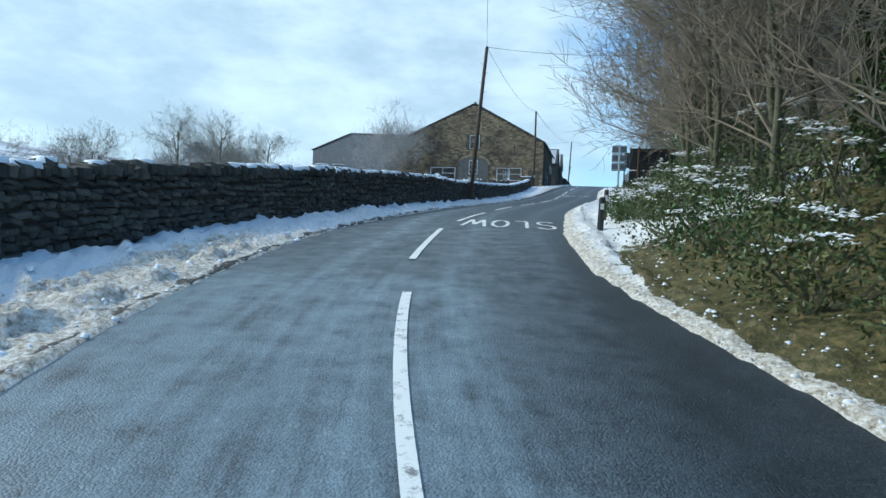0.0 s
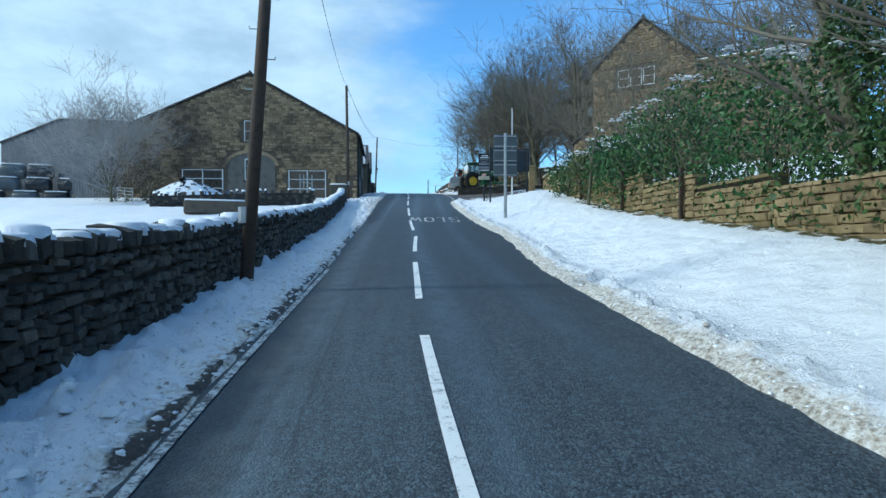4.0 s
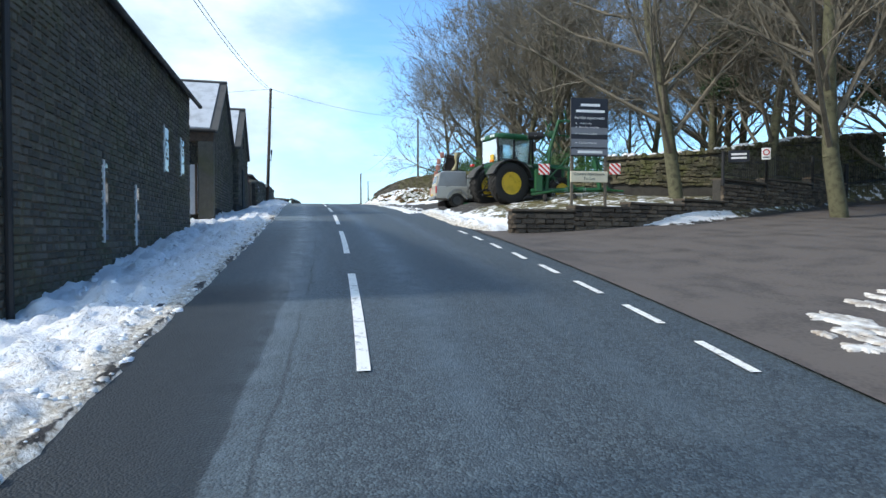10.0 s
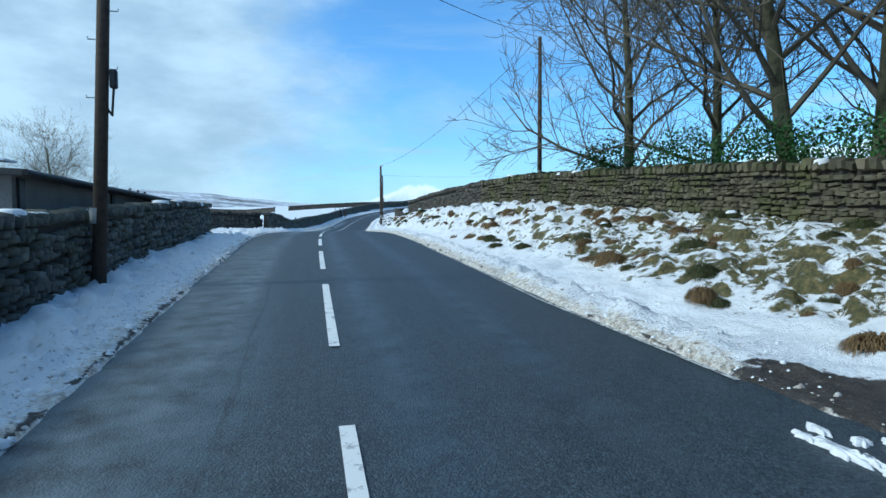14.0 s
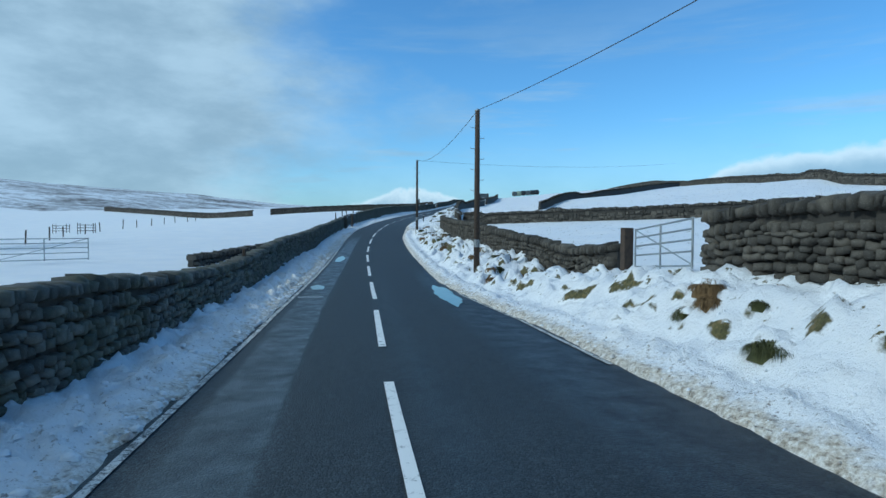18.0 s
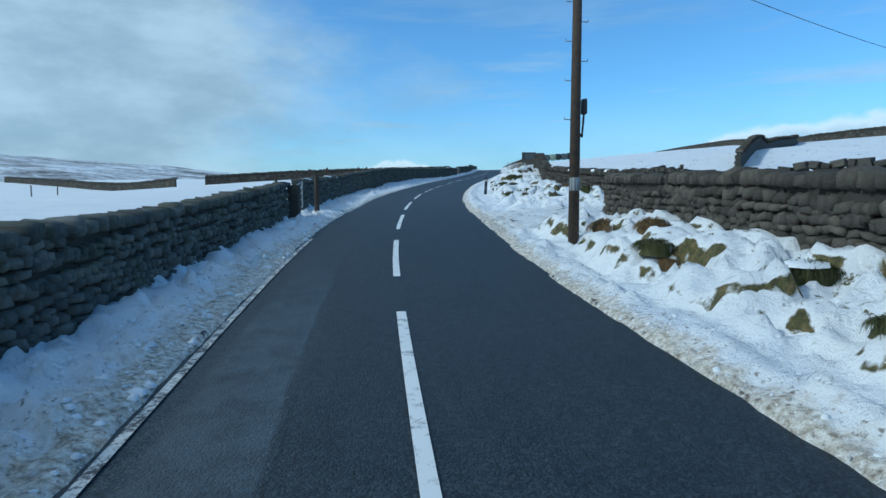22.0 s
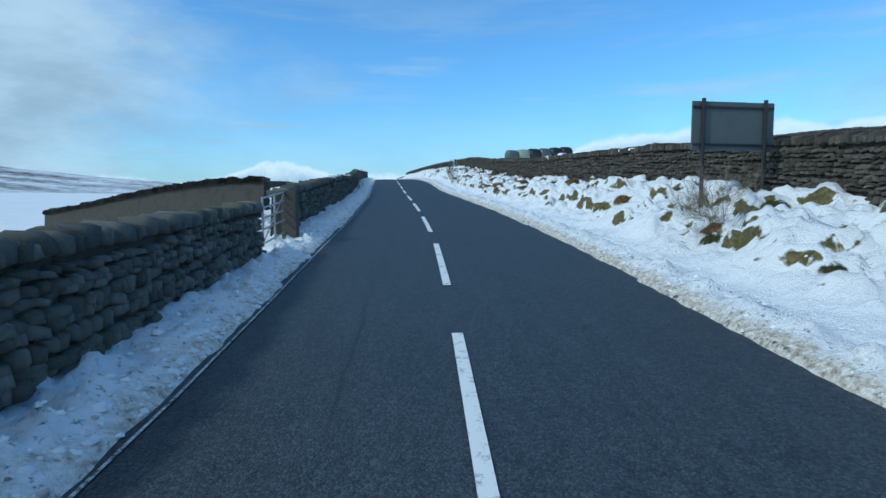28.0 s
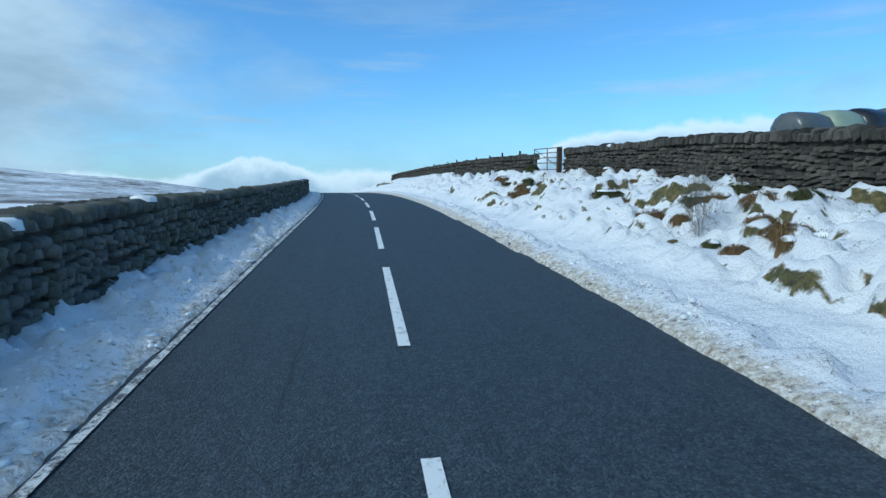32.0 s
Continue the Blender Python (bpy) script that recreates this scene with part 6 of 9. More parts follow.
for i, (s, u, w) in enumerate(((115, 13.6, 1.7), (121, 12.9, 1.6), (107, 15.0, 1.8), (98, 16.0, 1.7), (125, 12.2, 1.1), (111, 14.4, 1.7), (118, 13.4, 1.5), (103, 15.6, 1.8))):
    shrub("rhododendron", "low evergreen bush behind the mossy wall", spot(s, u, None, 40 * i), [((0, 0, 1.35), (w, w, 1.25)), ((0.8, 0.3, 1.2), (w * 0.7, w * 0.7, 1.1))], 2600, 0.13, M_LAUREL, 180 + i, group="wood bushes")

# ---- tussocks, clods of snow ----


def tussock(seed, straw, rad=0.28, h=0.22, n=1000):
    """A shaggy hummock: thin blades that spring from its crown and hang down its sides, with some snow on top."""
    r = random.Random(seed)
    f = Fast()
    for _ in range(n):
        a, q = r.uniform(0, 6.28), math.sqrt(r.random()) * 0.95
        top = h * math.sqrt(1 - q * q * 0.9)
        b = Vector((math.cos(a) * q * rad, math.sin(a) * q * rad, top - 0.04))
        a2 = a + r.gauss(0, 0.55)
        out = Vector((math.cos(a2), math.sin(a2), 0))
        ln = r.uniform(0.09, 0.26)
        mid = b + out * ln * 0.42 + Vector((0, 0, r.uniform(0.0, 0.09) * (1.2 - q)))
        tip = mid + out * ln * r.uniform(0.15, 0.45) - Vector((0, 0, ln * (0.15 + 0.85 * q) * r.uniform(0.6, 1.1)))
        s = Vector((-math.sin(a2), math.cos(a2), 0)) * r.uniform(0.003, 0.008)
        k = len(f.v)
        for p in (b - s, b + s, mid + s * 0.8, mid - s * 0.8, tip):
            f.v.append((p.x, p.y, p.z))
        f.f.append((k, k + 1, k + 2, k + 3))
        f.f.append((k + 3, k + 2, k + 4))
    blades = f.mesh("grass", straw)

    def dome(name, mat, rows, m, ox, oy):
        d, vs = Mesh(), []
        for z, q in rows:
            for k in range(m):
                a = k * 2 * math.pi / m
                w = rad * q * r.uniform(0.85, 1.15)
                vs.append((math.cos(a) * w + ox, math.sin(a) * w + oy, z + r.uniform(-0.015, 0.015)))
        n_ = len(rows)
        d.add(vs, [(m * i + k, m * i + (k + 1) % m, m * i + m + (k + 1) % m, m * i + m + k) for i in range(n_ - 1) for k in range(m)] + [tuple(range(m * n_ - m, m * n_))])
        return d.done(name, mat, True)

    hum = dome("hummock", straw, ((-0.15, 1.0), (0.0, 0.88), (h * 0.50, 0.70), (h * 0.78, 0.42), (h * 0.88, 0.16)), 10, 0, 0)
    cap = dome("snow_cap", M_SNOW, ((h * 0.70, 0.78), (h * 0.93, 0.66), (h * 1.10, 0.42), (h * 1.16, 0.15)), 9, rad * 0.16, rad * 0.22)
    return blades, hum, cap


TUSS = [tussock(1, M_STRAW), tussock(2, M_MOSSGRASS), tussock(3, M_STRAW, 0.22, 0.26), tussock(4, M_MOSSGRASS, 0.32, 0.18)]
rq = random.Random(5)
spots_ = []
for lo, hi, n in ((108, 126, 90), (126, 151, 60), (159, 203, 50), (211, 276, 76), (276, 350, 100)):
    for _ in range(n):
        s = rq.uniform(lo, hi)
        er, wr = float(EDGE_R(s)), float(WALL_R(s))
        spots_.append((s, er + (wr - er) * ((0.24 if s < 126 else 0.40) + (0.66 if s < 126 else 0.52) * rq.random())))
for i, (s, u) in enumerate(spots_):
    k = rq.choices(range(4), (3, 2, 3, 1.5))[0]
    sc = rq.uniform(0.4, 0.95) if s < 126 else rq.uniform(0.4, 0.9) if s < 172 else rq.uniform(0.5, 1.2)
    t = thing("grass_tussock", spot(s, u, None, rq.uniform(0, 360), sink=0.07) @ Matrix.Diagonal((sc * rq.uniform(0.9, 1.4), sc, sc * rq.uniform(0.8, 1.25), 1)), "clump of dead moor grass poking through snow" if k in (0, 2) else "mossy green tussock poking through snow", "tussock", "verge tussocks")
    for nm, me in zip(("grass", "hummock", "snow_cap"), TUSS[k]):
        if nm == "snow_cap" and rq.random() < (0.7 if s < 126 else 0.45):
            continue
        o = new(nm, me)
        o.parent = t


def clods(name, label, n, place, size, mat, seed):
    r = random.Random(seed)
    at = np.array([place(r) for _ in range(n)])
    xs, ys = world_xy(at[:, 0], at[:, 1])
    zs = ground_z(at[:, 0], at[:, 1], True)
    me = Fast()
    for cx, cy, cz in zip(xs.tolist(), ys.tolist(), zs.tolist()):
        w = size * r.uniform(0.35, 1.0) * (0.5 + r.random() ** 3 * 1.3)
        a0, e = r.uniform(0, 6.28), r.uniform(0.5, 1.0)
        k = len(me.v)
        for z, q in ((-0.35, 1.0), (0.22, 0.9), (0.50, 0.42)):
            for j in range(5):
                a = a0 + j * 1.2566
                rr = w * q * r.uniform(0.6, 1.3)
                me.v.append((cx + math.cos(a) * rr, cy + math.sin(a) * rr * e, cz + z * w * r.uniform(0.6, 1.1)))
        for i in range(2):
            for j in range(5):
                me.f.append((k + 5 * i + j, k + 5 * i + (j + 1) % 5, k + 5 * i + 5 + (j + 1) % 5, k + 5 * i + 5 + j))
        me.f.append(tuple(range(k + 10, k + 15)))
    return tagged(new(name, me.mesh(name, mat, True)), label, "snow", kind="stuff")


M_SLUSH = Mat("dirty_slush", 0.55, spec=0.4)
M_SLUSH.base(M_SLUSH.mix(M_SLUSH.ramp(M_SLUSH.noise(5, 5, 0.65), 0.35, 0.62), (0.30, 0.25, 0.20), (0.78, 0.77, 0.75)))
M_SLUSH = M_SLUSH.m
open_right = lambda s: not (70 < s < 87 or 203 < s < 211)


def left_verge(r):
    while True:
        s = r.uniform(-6, 345)
        el, wl = float(EDGE_L(s)), float(WALL_L(s))
        u = el - abs(r.gauss(0, 0.55)) * (el - wl)
        if u > wl + 0.15:
            return s, u


def right_verge(r):
    while True:
        s = r.uniform(0, 345)
        er, wr = float(EDGE_R(s)), float(WALL_R(s))
        u = er + abs(r.gauss(0, 0.9))
        if open_right(s) and u < wr - 0.3 and not (96 < s < 107.5):
            return s, u


clods("snow_clods", "lumps of trampled snow along the walled verge", 14000, left_verge, 0.055, M_SNOW, 31)
clods("snow_clods", "lumps of ploughed snow along the banked verge", 9000, right_verge, 0.036, M_SNOW, 32)
clods("slush_clods", "lumps of brown slush at the tarmac's edge", 4200, lambda r: (lambda s: (s, float(EDGE_L(s)) - abs(r.gauss(0, 0.16)) if r.random() < 0.5 or not open_right(s) else float(EDGE_R(s)) + abs(r.gauss(0, 0.20))))(r.uniform(-4, 345)), 0.04, M_SLUSH, 33)

# ---- barn details, yard and farm buildings ----


def local(o, ax, out):
    """A frame on a wall face: x along, y out of the face, z up."""
    return Matrix(((ax.x, out.x, 0, o.x), (ax.y, out.y, 0, o.y), (0, 0, 1, o.z), (0, 0, 0, 1)))


FB = local(barn_o, -leftw, -along)
M_GREYDOOR = plain("grey_painted_boards", (0.20, 0.21, 0.21), 0.7, vary=0.35, scale=3, bump=0.3)
M_RENDER = plain("grey_render", (0.17, 0.155, 0.13), 0.9, vary=0.4, scale=2, bump=0.4)


def fpart(name, mesh, mat, parent, label="", smooth=False):
    return part(name, mesh, mat, parent, label, smooth)


# the blocked arch round the lower window
arch = Mesh()
pts = [Vector((11.0 - 1.98 * math.cos(k * math.pi / 10), 0, 2.85 + 1.05 * math.sin(k * math.pi / 10))) for k in range(11)]
arch.prism([FB @ p for p in ([Vector((9.02, 0, -0.2))] + pts + [Vector((12.98, 0, -0.2))])], along * 0.14, along * 0.02)
fpart("arch_infill", arch, M_RENDER, barn, "rendered infill under an old arch")
for k in range(10):
    a, b = pts[k], pts[k + 1]
    c = Vector((11.0, 0, 2.85))
    quad = [a, b, b + (b - c).normalized() * 0.34, a + (a - c).normalized() * 0.34]
    fpart("arch_stone", Mesh().prism([FB @ q.lerp((quad[0] + quad[2]) / 2, 0.04) for q in quad], along * 0.05, -along * 0.05), M_BLOCK, barn)
# two glazed timber cart doors
for x0, w in ((5.2, 3.4), (14.1, 3.2)):
    d = fpart("door", Mesh().box((x0 + w / 2, -0.16, 1.25), (w, 0.06, 2.5), FB), M_GREYDOOR, barn, "grey glazed timber cart door")
    for i in range(2):
        for j, (z0, hh) in enumerate(((1.75, 0.65), (0.95, 0.72), (0.12, 0.72))):
            fpart("pane", Mesh().box((x0 + 0.16 + i * w / 2 + (w / 2 - 0.3) / 2 + 0.02, -0.115, z0 + hh / 2), (w / 2 - 0.26, 0.03, hh), FB), M_GLASS if j != 0 else M_GREYDOOR, d)
    fr = Mesh()
    for xx in (x0, x0 + w / 2 - 0.04, x0 + w - 0.08):
        fr.box((xx + 0.04, -0.09, 1.25), (0.08, 0.07, 2.5), FB)
    for zz in (0.05, 0.88, 1.70, 2.45):
        for i in range(2):
            fr.box((x0 + 0.06 + w / 4 + i * (w / 2 - 0.02), -0.09, zz), (w / 2 - 0.16, 0.05, 0.06), FB)
    fpart("door_frame", fr, M_WHITEWOOD, d, "pale weathered frame")
    fpart("lintel", Mesh().rbox((x0 + w / 2, -0.04, 2.66), (w + 0.7, 0.16, 0.24), 0.02, FB), M_BLOCK, barn, "long stone lintel")
fpart("door", Mesh().box((18.85, -0.14, 1.05), (1.25, 0.06, 2.1), FB), M_GREYDOOR, barn, "plain grey timber door")
fpart("wall_tie", Mesh().box((4.9, 0.03, 5.2), (0.07, 0.05, 0.8), FB), M_IRON, barn)
fpart("wall_tie", Mesh().box((16.3, 0.03, 5.0), (0.07, 0.05, 0.8), FB), M_IRON, barn)
# slit windows and pipes along the road side of the barn
o_s = barn_o - leftw * 20.0
FS = local(o_s, along, -leftw)
for x, z, w, h in ((4.4, 1.0, 0.22, 1.5), (6.6, 0.9, 0.22, 1.3), (9.6, 2.9, 0.5, 1.2), (11.8, 3.0, 0.5, 1.1)):
    win = fpart("window", Mesh().box((x, 0.0, z + h / 2), (w, 0.06, h), FS), M_GLASS, barn, "narrow slit window")
    fpart("window_frame", Mesh().box((x - w / 2 - 0.04, 0.02, z + h / 2), (0.07, 0.06, h + 0.1), FS), M_WHITEWOOD, win)
fpart("drainpipe", Mesh().tube([FS @ Vector((0.35, 0.10, -0.4)), FS @ Vector((0.35, 0.10, 5.4))], 0.05, 8), M_IRON, barn)
fpart("gutter", Mesh().tube([FS @ Vector((-0.1, 0.28, 5.55)), FS @ Vector((13.6, 0.28, 5.55))], 0.07, 8), M_IRON, barn)



def road_gable(name, label, s0, s1, u, eave, ridge, depth, seed):
    """A building whose gable stands on the road's left edge and whose ridge runs away from it."""
    a, al, lf = frame_from((s0 + s1) / 2, u)
    w = s1 - s0
    o = a + al * (w / 2)
    o.z = float(centre((s0 + s1) / 2)[2])
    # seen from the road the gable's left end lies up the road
    # the sheds take the same shade-coloured stone
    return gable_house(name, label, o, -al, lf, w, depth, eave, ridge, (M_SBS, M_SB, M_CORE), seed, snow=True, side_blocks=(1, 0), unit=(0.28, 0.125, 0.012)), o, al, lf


b2, ob2, al2, lf2 = road_gable("farm_shed", "stone farm shed with an open front and snow on its slate roof", 92.3, 98.2, -4.5, 3.1, 5.55, 12.0, 31)
b3, ob3, al3, lf3 = road_gable("farm_shed", "stone farm shed with gable end on the road", 98.3, 103.2, -4.2, 2.9, 5.05, 12.0, 33)
M_SHEET = plain("pale_grey_sheet", (0.52, 0.55, 0.58), 0.55, vary=0.2, scale=1.5)
F2 = local(ob2 - al2 * 5.9, lf2, -al2)
# a near-black sheet stands in for the shade inside the open front
fpart("doorway_shade", Mesh().box((5.6, 0.03, 1.25), (9.4, 0.06, 3.0), F2), M_SHADEDARK, b2, "near-black sheet painted as the shade inside the open shed front")
fpart("lintel", Mesh().rbox((5.3, 0.16, 2.82), (10.6, 0.24, 0.42), 0.02, F2), M_POLE, b2, "brown timber fascia over the open front")
fpart("door", Mesh().rbox((3.05, 0.20, 0.72), (4.9, 0.06, 1.95), 0.015, F2), M_SHEET, b2, "pale grey sheet door standing across the opening")
for x in (0.66, 3.05, 5.42):
    fpart("door_rail", Mesh().rbox((x, 0.25, 0.72), (0.09, 0.05, 1.95), 0.01, F2), M_POLE, b2)
fpart("post", Mesh().rbox((0.30, 0.14, 1.05), (0.6, 0.25, 3.4), 0.03, F2), M_SB, b2, "dark stone corner pier")
fpart("gutter", Mesh().tube([F2 @ Vector((-0.1, 0.32, 3.02)), F2 @ Vector((11, 0.32, 3.02))], 0.07, 8), M_IRON, b2)
G3 = local(ob3, -al3, -lf3)
fpart("door", Mesh().box((2.9, 0.03, 0.9), (1.0, 0.06, 2.0), G3), M_SHADEDARK, b3, "dark timber door")
# the slit is a near-black slip, its shade put in as colour
fpart("vent_slit", Mesh().box((2.5, 0.02, 3.4), (0.18, 0.06, 0.6), G3), M_SHADEDARK, b3)
# low building and fence beyond the left wall
M_BLOCKWORK = plain("grey_blockwork", (0.20, 0.20, 0.195), 0.9, vary=0.3, scale=1.5, bump=0.4)
M_CORR = plain("grey_corrugated_sheet", (0.105, 0.12, 0.14), 0.6, 0.2, vary=0.4, scale=0.8)


def corrugated(o, ax, up, out, w, outline, mat, parent, label, pitch=0.30):
    """Sheeting with real ribs; outline(x) gives its height."""
    me = Mesh()
    n = int(w / pitch)
    for k in range(n):
        x0, x1 = k * w / n, (k + 1) * w / n
        for a, b, d0, d1 in ((x0, x0 + pitch * 0.35, 0, 0.05), (x0 + pitch * 0.35, x0 + pitch * 0.65, 0.05, 0.05), (x0 + pitch * 0.65, x1, 0.05, 0)):
            me.add([o + ax * a + out * d0, o + ax * b + out * d1, o + ax * b + out * d1 + up * outline(b), o + ax * a + out * d0 + up * outline(a)], [(0, 1, 2, 3)])
    return part("cladding", me, mat, parent, label)


shed = thing("farm_shed", Matrix.Identity(4), "big grey corrugated farm shed with a shallow roof", "building", kind="structure")
apex_p, eave_p = point(102.8, -44.0, 9.35), point(107.7, -56.7, 7.16)
lf = Vector((eave_p.x - apex_p.x, eave_p.y - apex_p.y, 0))
W = 2 * lf.length
lf.normalize()
al = Vector((lf.y, -lf.x, 0))
a = Vector((apex_p.x, apex_p.y, 0)) - lf * (W / 2)
a.z = float(centre(103)[2]) - 4.2
RG, EV = apex_p.z - a.z, eave_p.z - a.z
prof = lambda x: EV + (RG - EV) * (1 - abs(x - W / 2) / (W / 2))
part("wall", Mesh().prism([a, a + lf * W, a + lf * W + UP * EV, a + lf * W / 2 + UP * RG, a + UP * EV], al * 0.1, al * 24), M_CORR, shed)
corrugated(a, lf, UP, -al, W, prof, M_CORR, shed, "ribbed grey sheeting", 0.6)
top = a + lf * (W / 2) + UP * (RG + 0.15)
roof_slab(shed, "roof", top - al * 0.3, a - lf * 0.3 + UP * (EV + 0.1) - al * 0.3, a - lf * 0.3 + UP * (EV + 0.1) + al * 24, top + al * 24, 0.12, M_SLATE)
roof_slab(shed, "roof", a + lf * (W + 0.3) + UP * (EV + 0.1) - al * 0.3, top - al * 0.3, top + al * 24, a + lf * (W + 0.3) + UP * (EV + 0.1) + al * 24, 0.12, M_SLATE)

low = thing("low_outbuilding", Matrix.Identity(4), "long low stone outbuilding with a dark roof behind the wall", "building", kind="structure")
a, al, lf = frame_from(115.4, -5.35)
a.z = float(centre(115.4)[2]) - 0.1
part("wall", Mesh().prism([a, a + lf * 13, a + lf * 13 + UP * 2.95, a + UP * 2.30], al * 0, al * 12.0), M_BLOCKWORK, low, "grey block walls")
for x in (0.02, 5.5):
    part("pier", Mesh().box((0, 0, 1.1), (0.25, 0.10, 2.2), Matrix.Translation(a + al * (x + 0.3)) @ Matrix.Rotation(math.atan2(al.y, al.x), 4, "Z")), M_IRON, low)
roof_slab(low, "roof", a - lf * 0.3 + UP * 2.33 - al * 0.3, a - lf * 0.3 + UP * 2.33 + al * 12.2, a + lf * 13 + UP * 3.0 + al * 12.2, a + lf * 13 + UP * 3.0 - al * 0.3, 0.12, M_SLATE)
part("gutter", Mesh().tube([a - lf * 0.36 + UP * 2.27 - al * 0.3, a - lf * 0.36 + UP * 2.27 + al * 12.2], 0.06, 8), M_IRON, low)
part("roof_snow", Mesh().prism([a + UP * 2.48 - al * 0.25, a + UP * 2.52 - al * 0.25, a + lf * 12.8 + UP * 3.19 - al * 0.25, a + lf * 12.8 + UP * 3.14 - al * 0.25], al * 0, al * 0.5), M_SNOW, low, "line of snow on the roof edge")
# timber yard gates between the shed and the wall
tg = thing("timber_gate", spot(103.35, -4.25, None, 0, sink=0.05), "dark close-boarded timber yard gate with gaps of light", "gate")
part("frame", Mesh().box((-0.06, 1.15, 0.35), (0.05, 2.2, 0.12)).box((-0.06, 1.15, 1.35), (0.05, 2.2, 0.12)), M_POLE, tg)
for k in range(14):
    if k not in (5, 10):
        part("board", Mesh().rbox((0, 0.10 + 0.155 * k, 0.85 + 0.02 * math.sin(k * 2.1)), (0.03, 0.147, 1.6), 0.006), M_POLE, tg)
for y in (0.0, 2.3):
    part("post", Mesh().rbox((0, y, 0.85), (0.17, 0.17, 1.9), 0.02), M_GREYWOOD, tg)
plq = thing("name_plaque", spot(106.2, -3.80, None, 90), "small oval plaque with illegible pale lettering", "plaque")
part("plate", Mesh().lathe([(0.40, 0), (0.42, 0.015), (0.40, 0.03), (0.02, 0.03)], 28, Matrix.Translation((0, 0, 1.02)) @ Matrix.Rotation(radians(90), 4, "X") @ Matrix.Diagonal((1, 0.55, 1, 1))), M_IRON, plq)
for z, w in ((1.13, 0.42), (0.91, 0.34)):
    part("bar", Mesh().box((0, -0.036, z), (w, 0.006, 0.05)), M_WHITEWOOD, plq)


def rail_fence(name, label, line, posts, rails, h, mat, group="fences", r=0.05, category="fence"):
    """A post and rail fence along points."""
    root = thing(name, Matrix.Identity(4), label, category, group)
    n = posts
    for k in range(n + 1):
        t = k / n * (len(line) - 1)
        i = min(int(t), len(line) - 2)
        p = line[i].lerp(line[i + 1], t - i)
        part("post", Mesh().box((p.x, p.y, p.z + h / 2 - 0.15), (r * 2, r * 2, h + 0.3)), mat, root)
    for z in rails:
        for p, q in zip(line, line[1:]):
            part("rail", Mesh().tube([p + UP * z, q + UP * z], r * 0.6, 6), mat, root)
    return root


def gp(s, u, dz=0.0):
    x, y = world_xy(s, u)
    return Vector((float(x), float(y), float(ground_z(s, u, True)) + dz))


rail_fence("timber_fence", "weathered timber rail fence behind the wall", [gp(122, -8), gp(128, -7), gp(134, -8)], 5, (0.9, 1.3), 2.0, M_GREYWOOD)
# yard: inner walls, snowed rubble heap, trough, wrapped bales
yl = lambda s0, u0, s1, u1: (lambda s: Vector((*(float(v) for v in world_xy(s0 + (s1 - s0) * (s - s0) / (s1 - s0), u0 + (u1 - u0) * (s - s0) / (s1 - s0))), 0)))
dry_wall("wall_yard_inner", "low grey yard wall with snow on its top", 60.5, 64.5, None, const(-0.05), const(1.15), 1, (0, 0), snow=0.7, seed=15, line=yl(60.5, -15.5, 64.5, -6.2))
trough = thing("stone_trough", spot(56.5, -10, None, 20), "long low stone trough with snow lying on it", "trough")
part("trough_body", Mesh().rbox((0, 0, 0.3), (3.4, 1.0, 0.7), 0.05), M_MORTAR, trough)
part("snow_cap", Mesh().rbox((0, 0, 0.69), (3.3, 0.95, 0.10), 0.05), M_SNOW, trough, smooth=True)


def heap(name, label, m, rad, h, n, mat, mat2, seed, size=0.3):
    r = random.Random(seed)
    root = thing(name, m, label, "heap")
    mound = Mesh()
    vs = []
    for i, (q, z) in enumerate(((1.15, -0.3), (1.0, 0.1), (0.75, 0.5), (0.42, 0.82), (0.12, 1.0))):
        for k in range(14):
            a = k * math.pi / 7
            vs.append((math.cos(a) * rad * q * r.uniform(0.9, 1.1), math.sin(a) * rad * q * r.uniform(0.9, 1.1), h * z))
    mound.add(vs, [(14 * i + k, 14 * i + (k + 1) % 14, 14 * i + 14 + (k + 1) % 14, 14 * i + 14 + k) for i in range(4) for k in range(14)] + [tuple(range(56, 70))])
    part("mound", mound, mat2, root, smooth=True)
    for _ in range(n):
        a, q = r.uniform(0, 6.28), math.sqrt(r.random())
        z = h * (1 - q ** 1.5)
        o = new("stone", STONE_ME[r.randrange(10)])
        s = size * r.uniform(0.5, 1.3)
        o.matrix_basis = Matrix.Translation((math.cos(a) * q * rad, math.sin(a) * q * rad, z)) @ Euler((r.uniform(0, 6), r.uniform(0, 6), r.uniform(0, 6))).to_matrix().to_4x4() @ Matrix.Diagonal((s * 1.3, s, s * 0.8, 1))
        o.parent = root
    return root


heap("rubble_heap", "heap of stone rubble half covered with snow", spot(66.0, -15.2, None), 2.7, 1.7, 130, M_STONE, M_SNOW, 5)

M_WRAP = plain("black_bale_wrap", (0.022, 0.023, 0.026), 0.32, vary=0.3, scale=2)
M_WRAPPALE = plain("pale_green_bale_wrap", (0.30, 0.36, 0.27), 0.4, vary=0.2, scale=2)
M_WRAPGREY = plain("grey_bale_wrap", (0.10, 0.115, 0.12), 0.35, vary=0.3, scale=2)


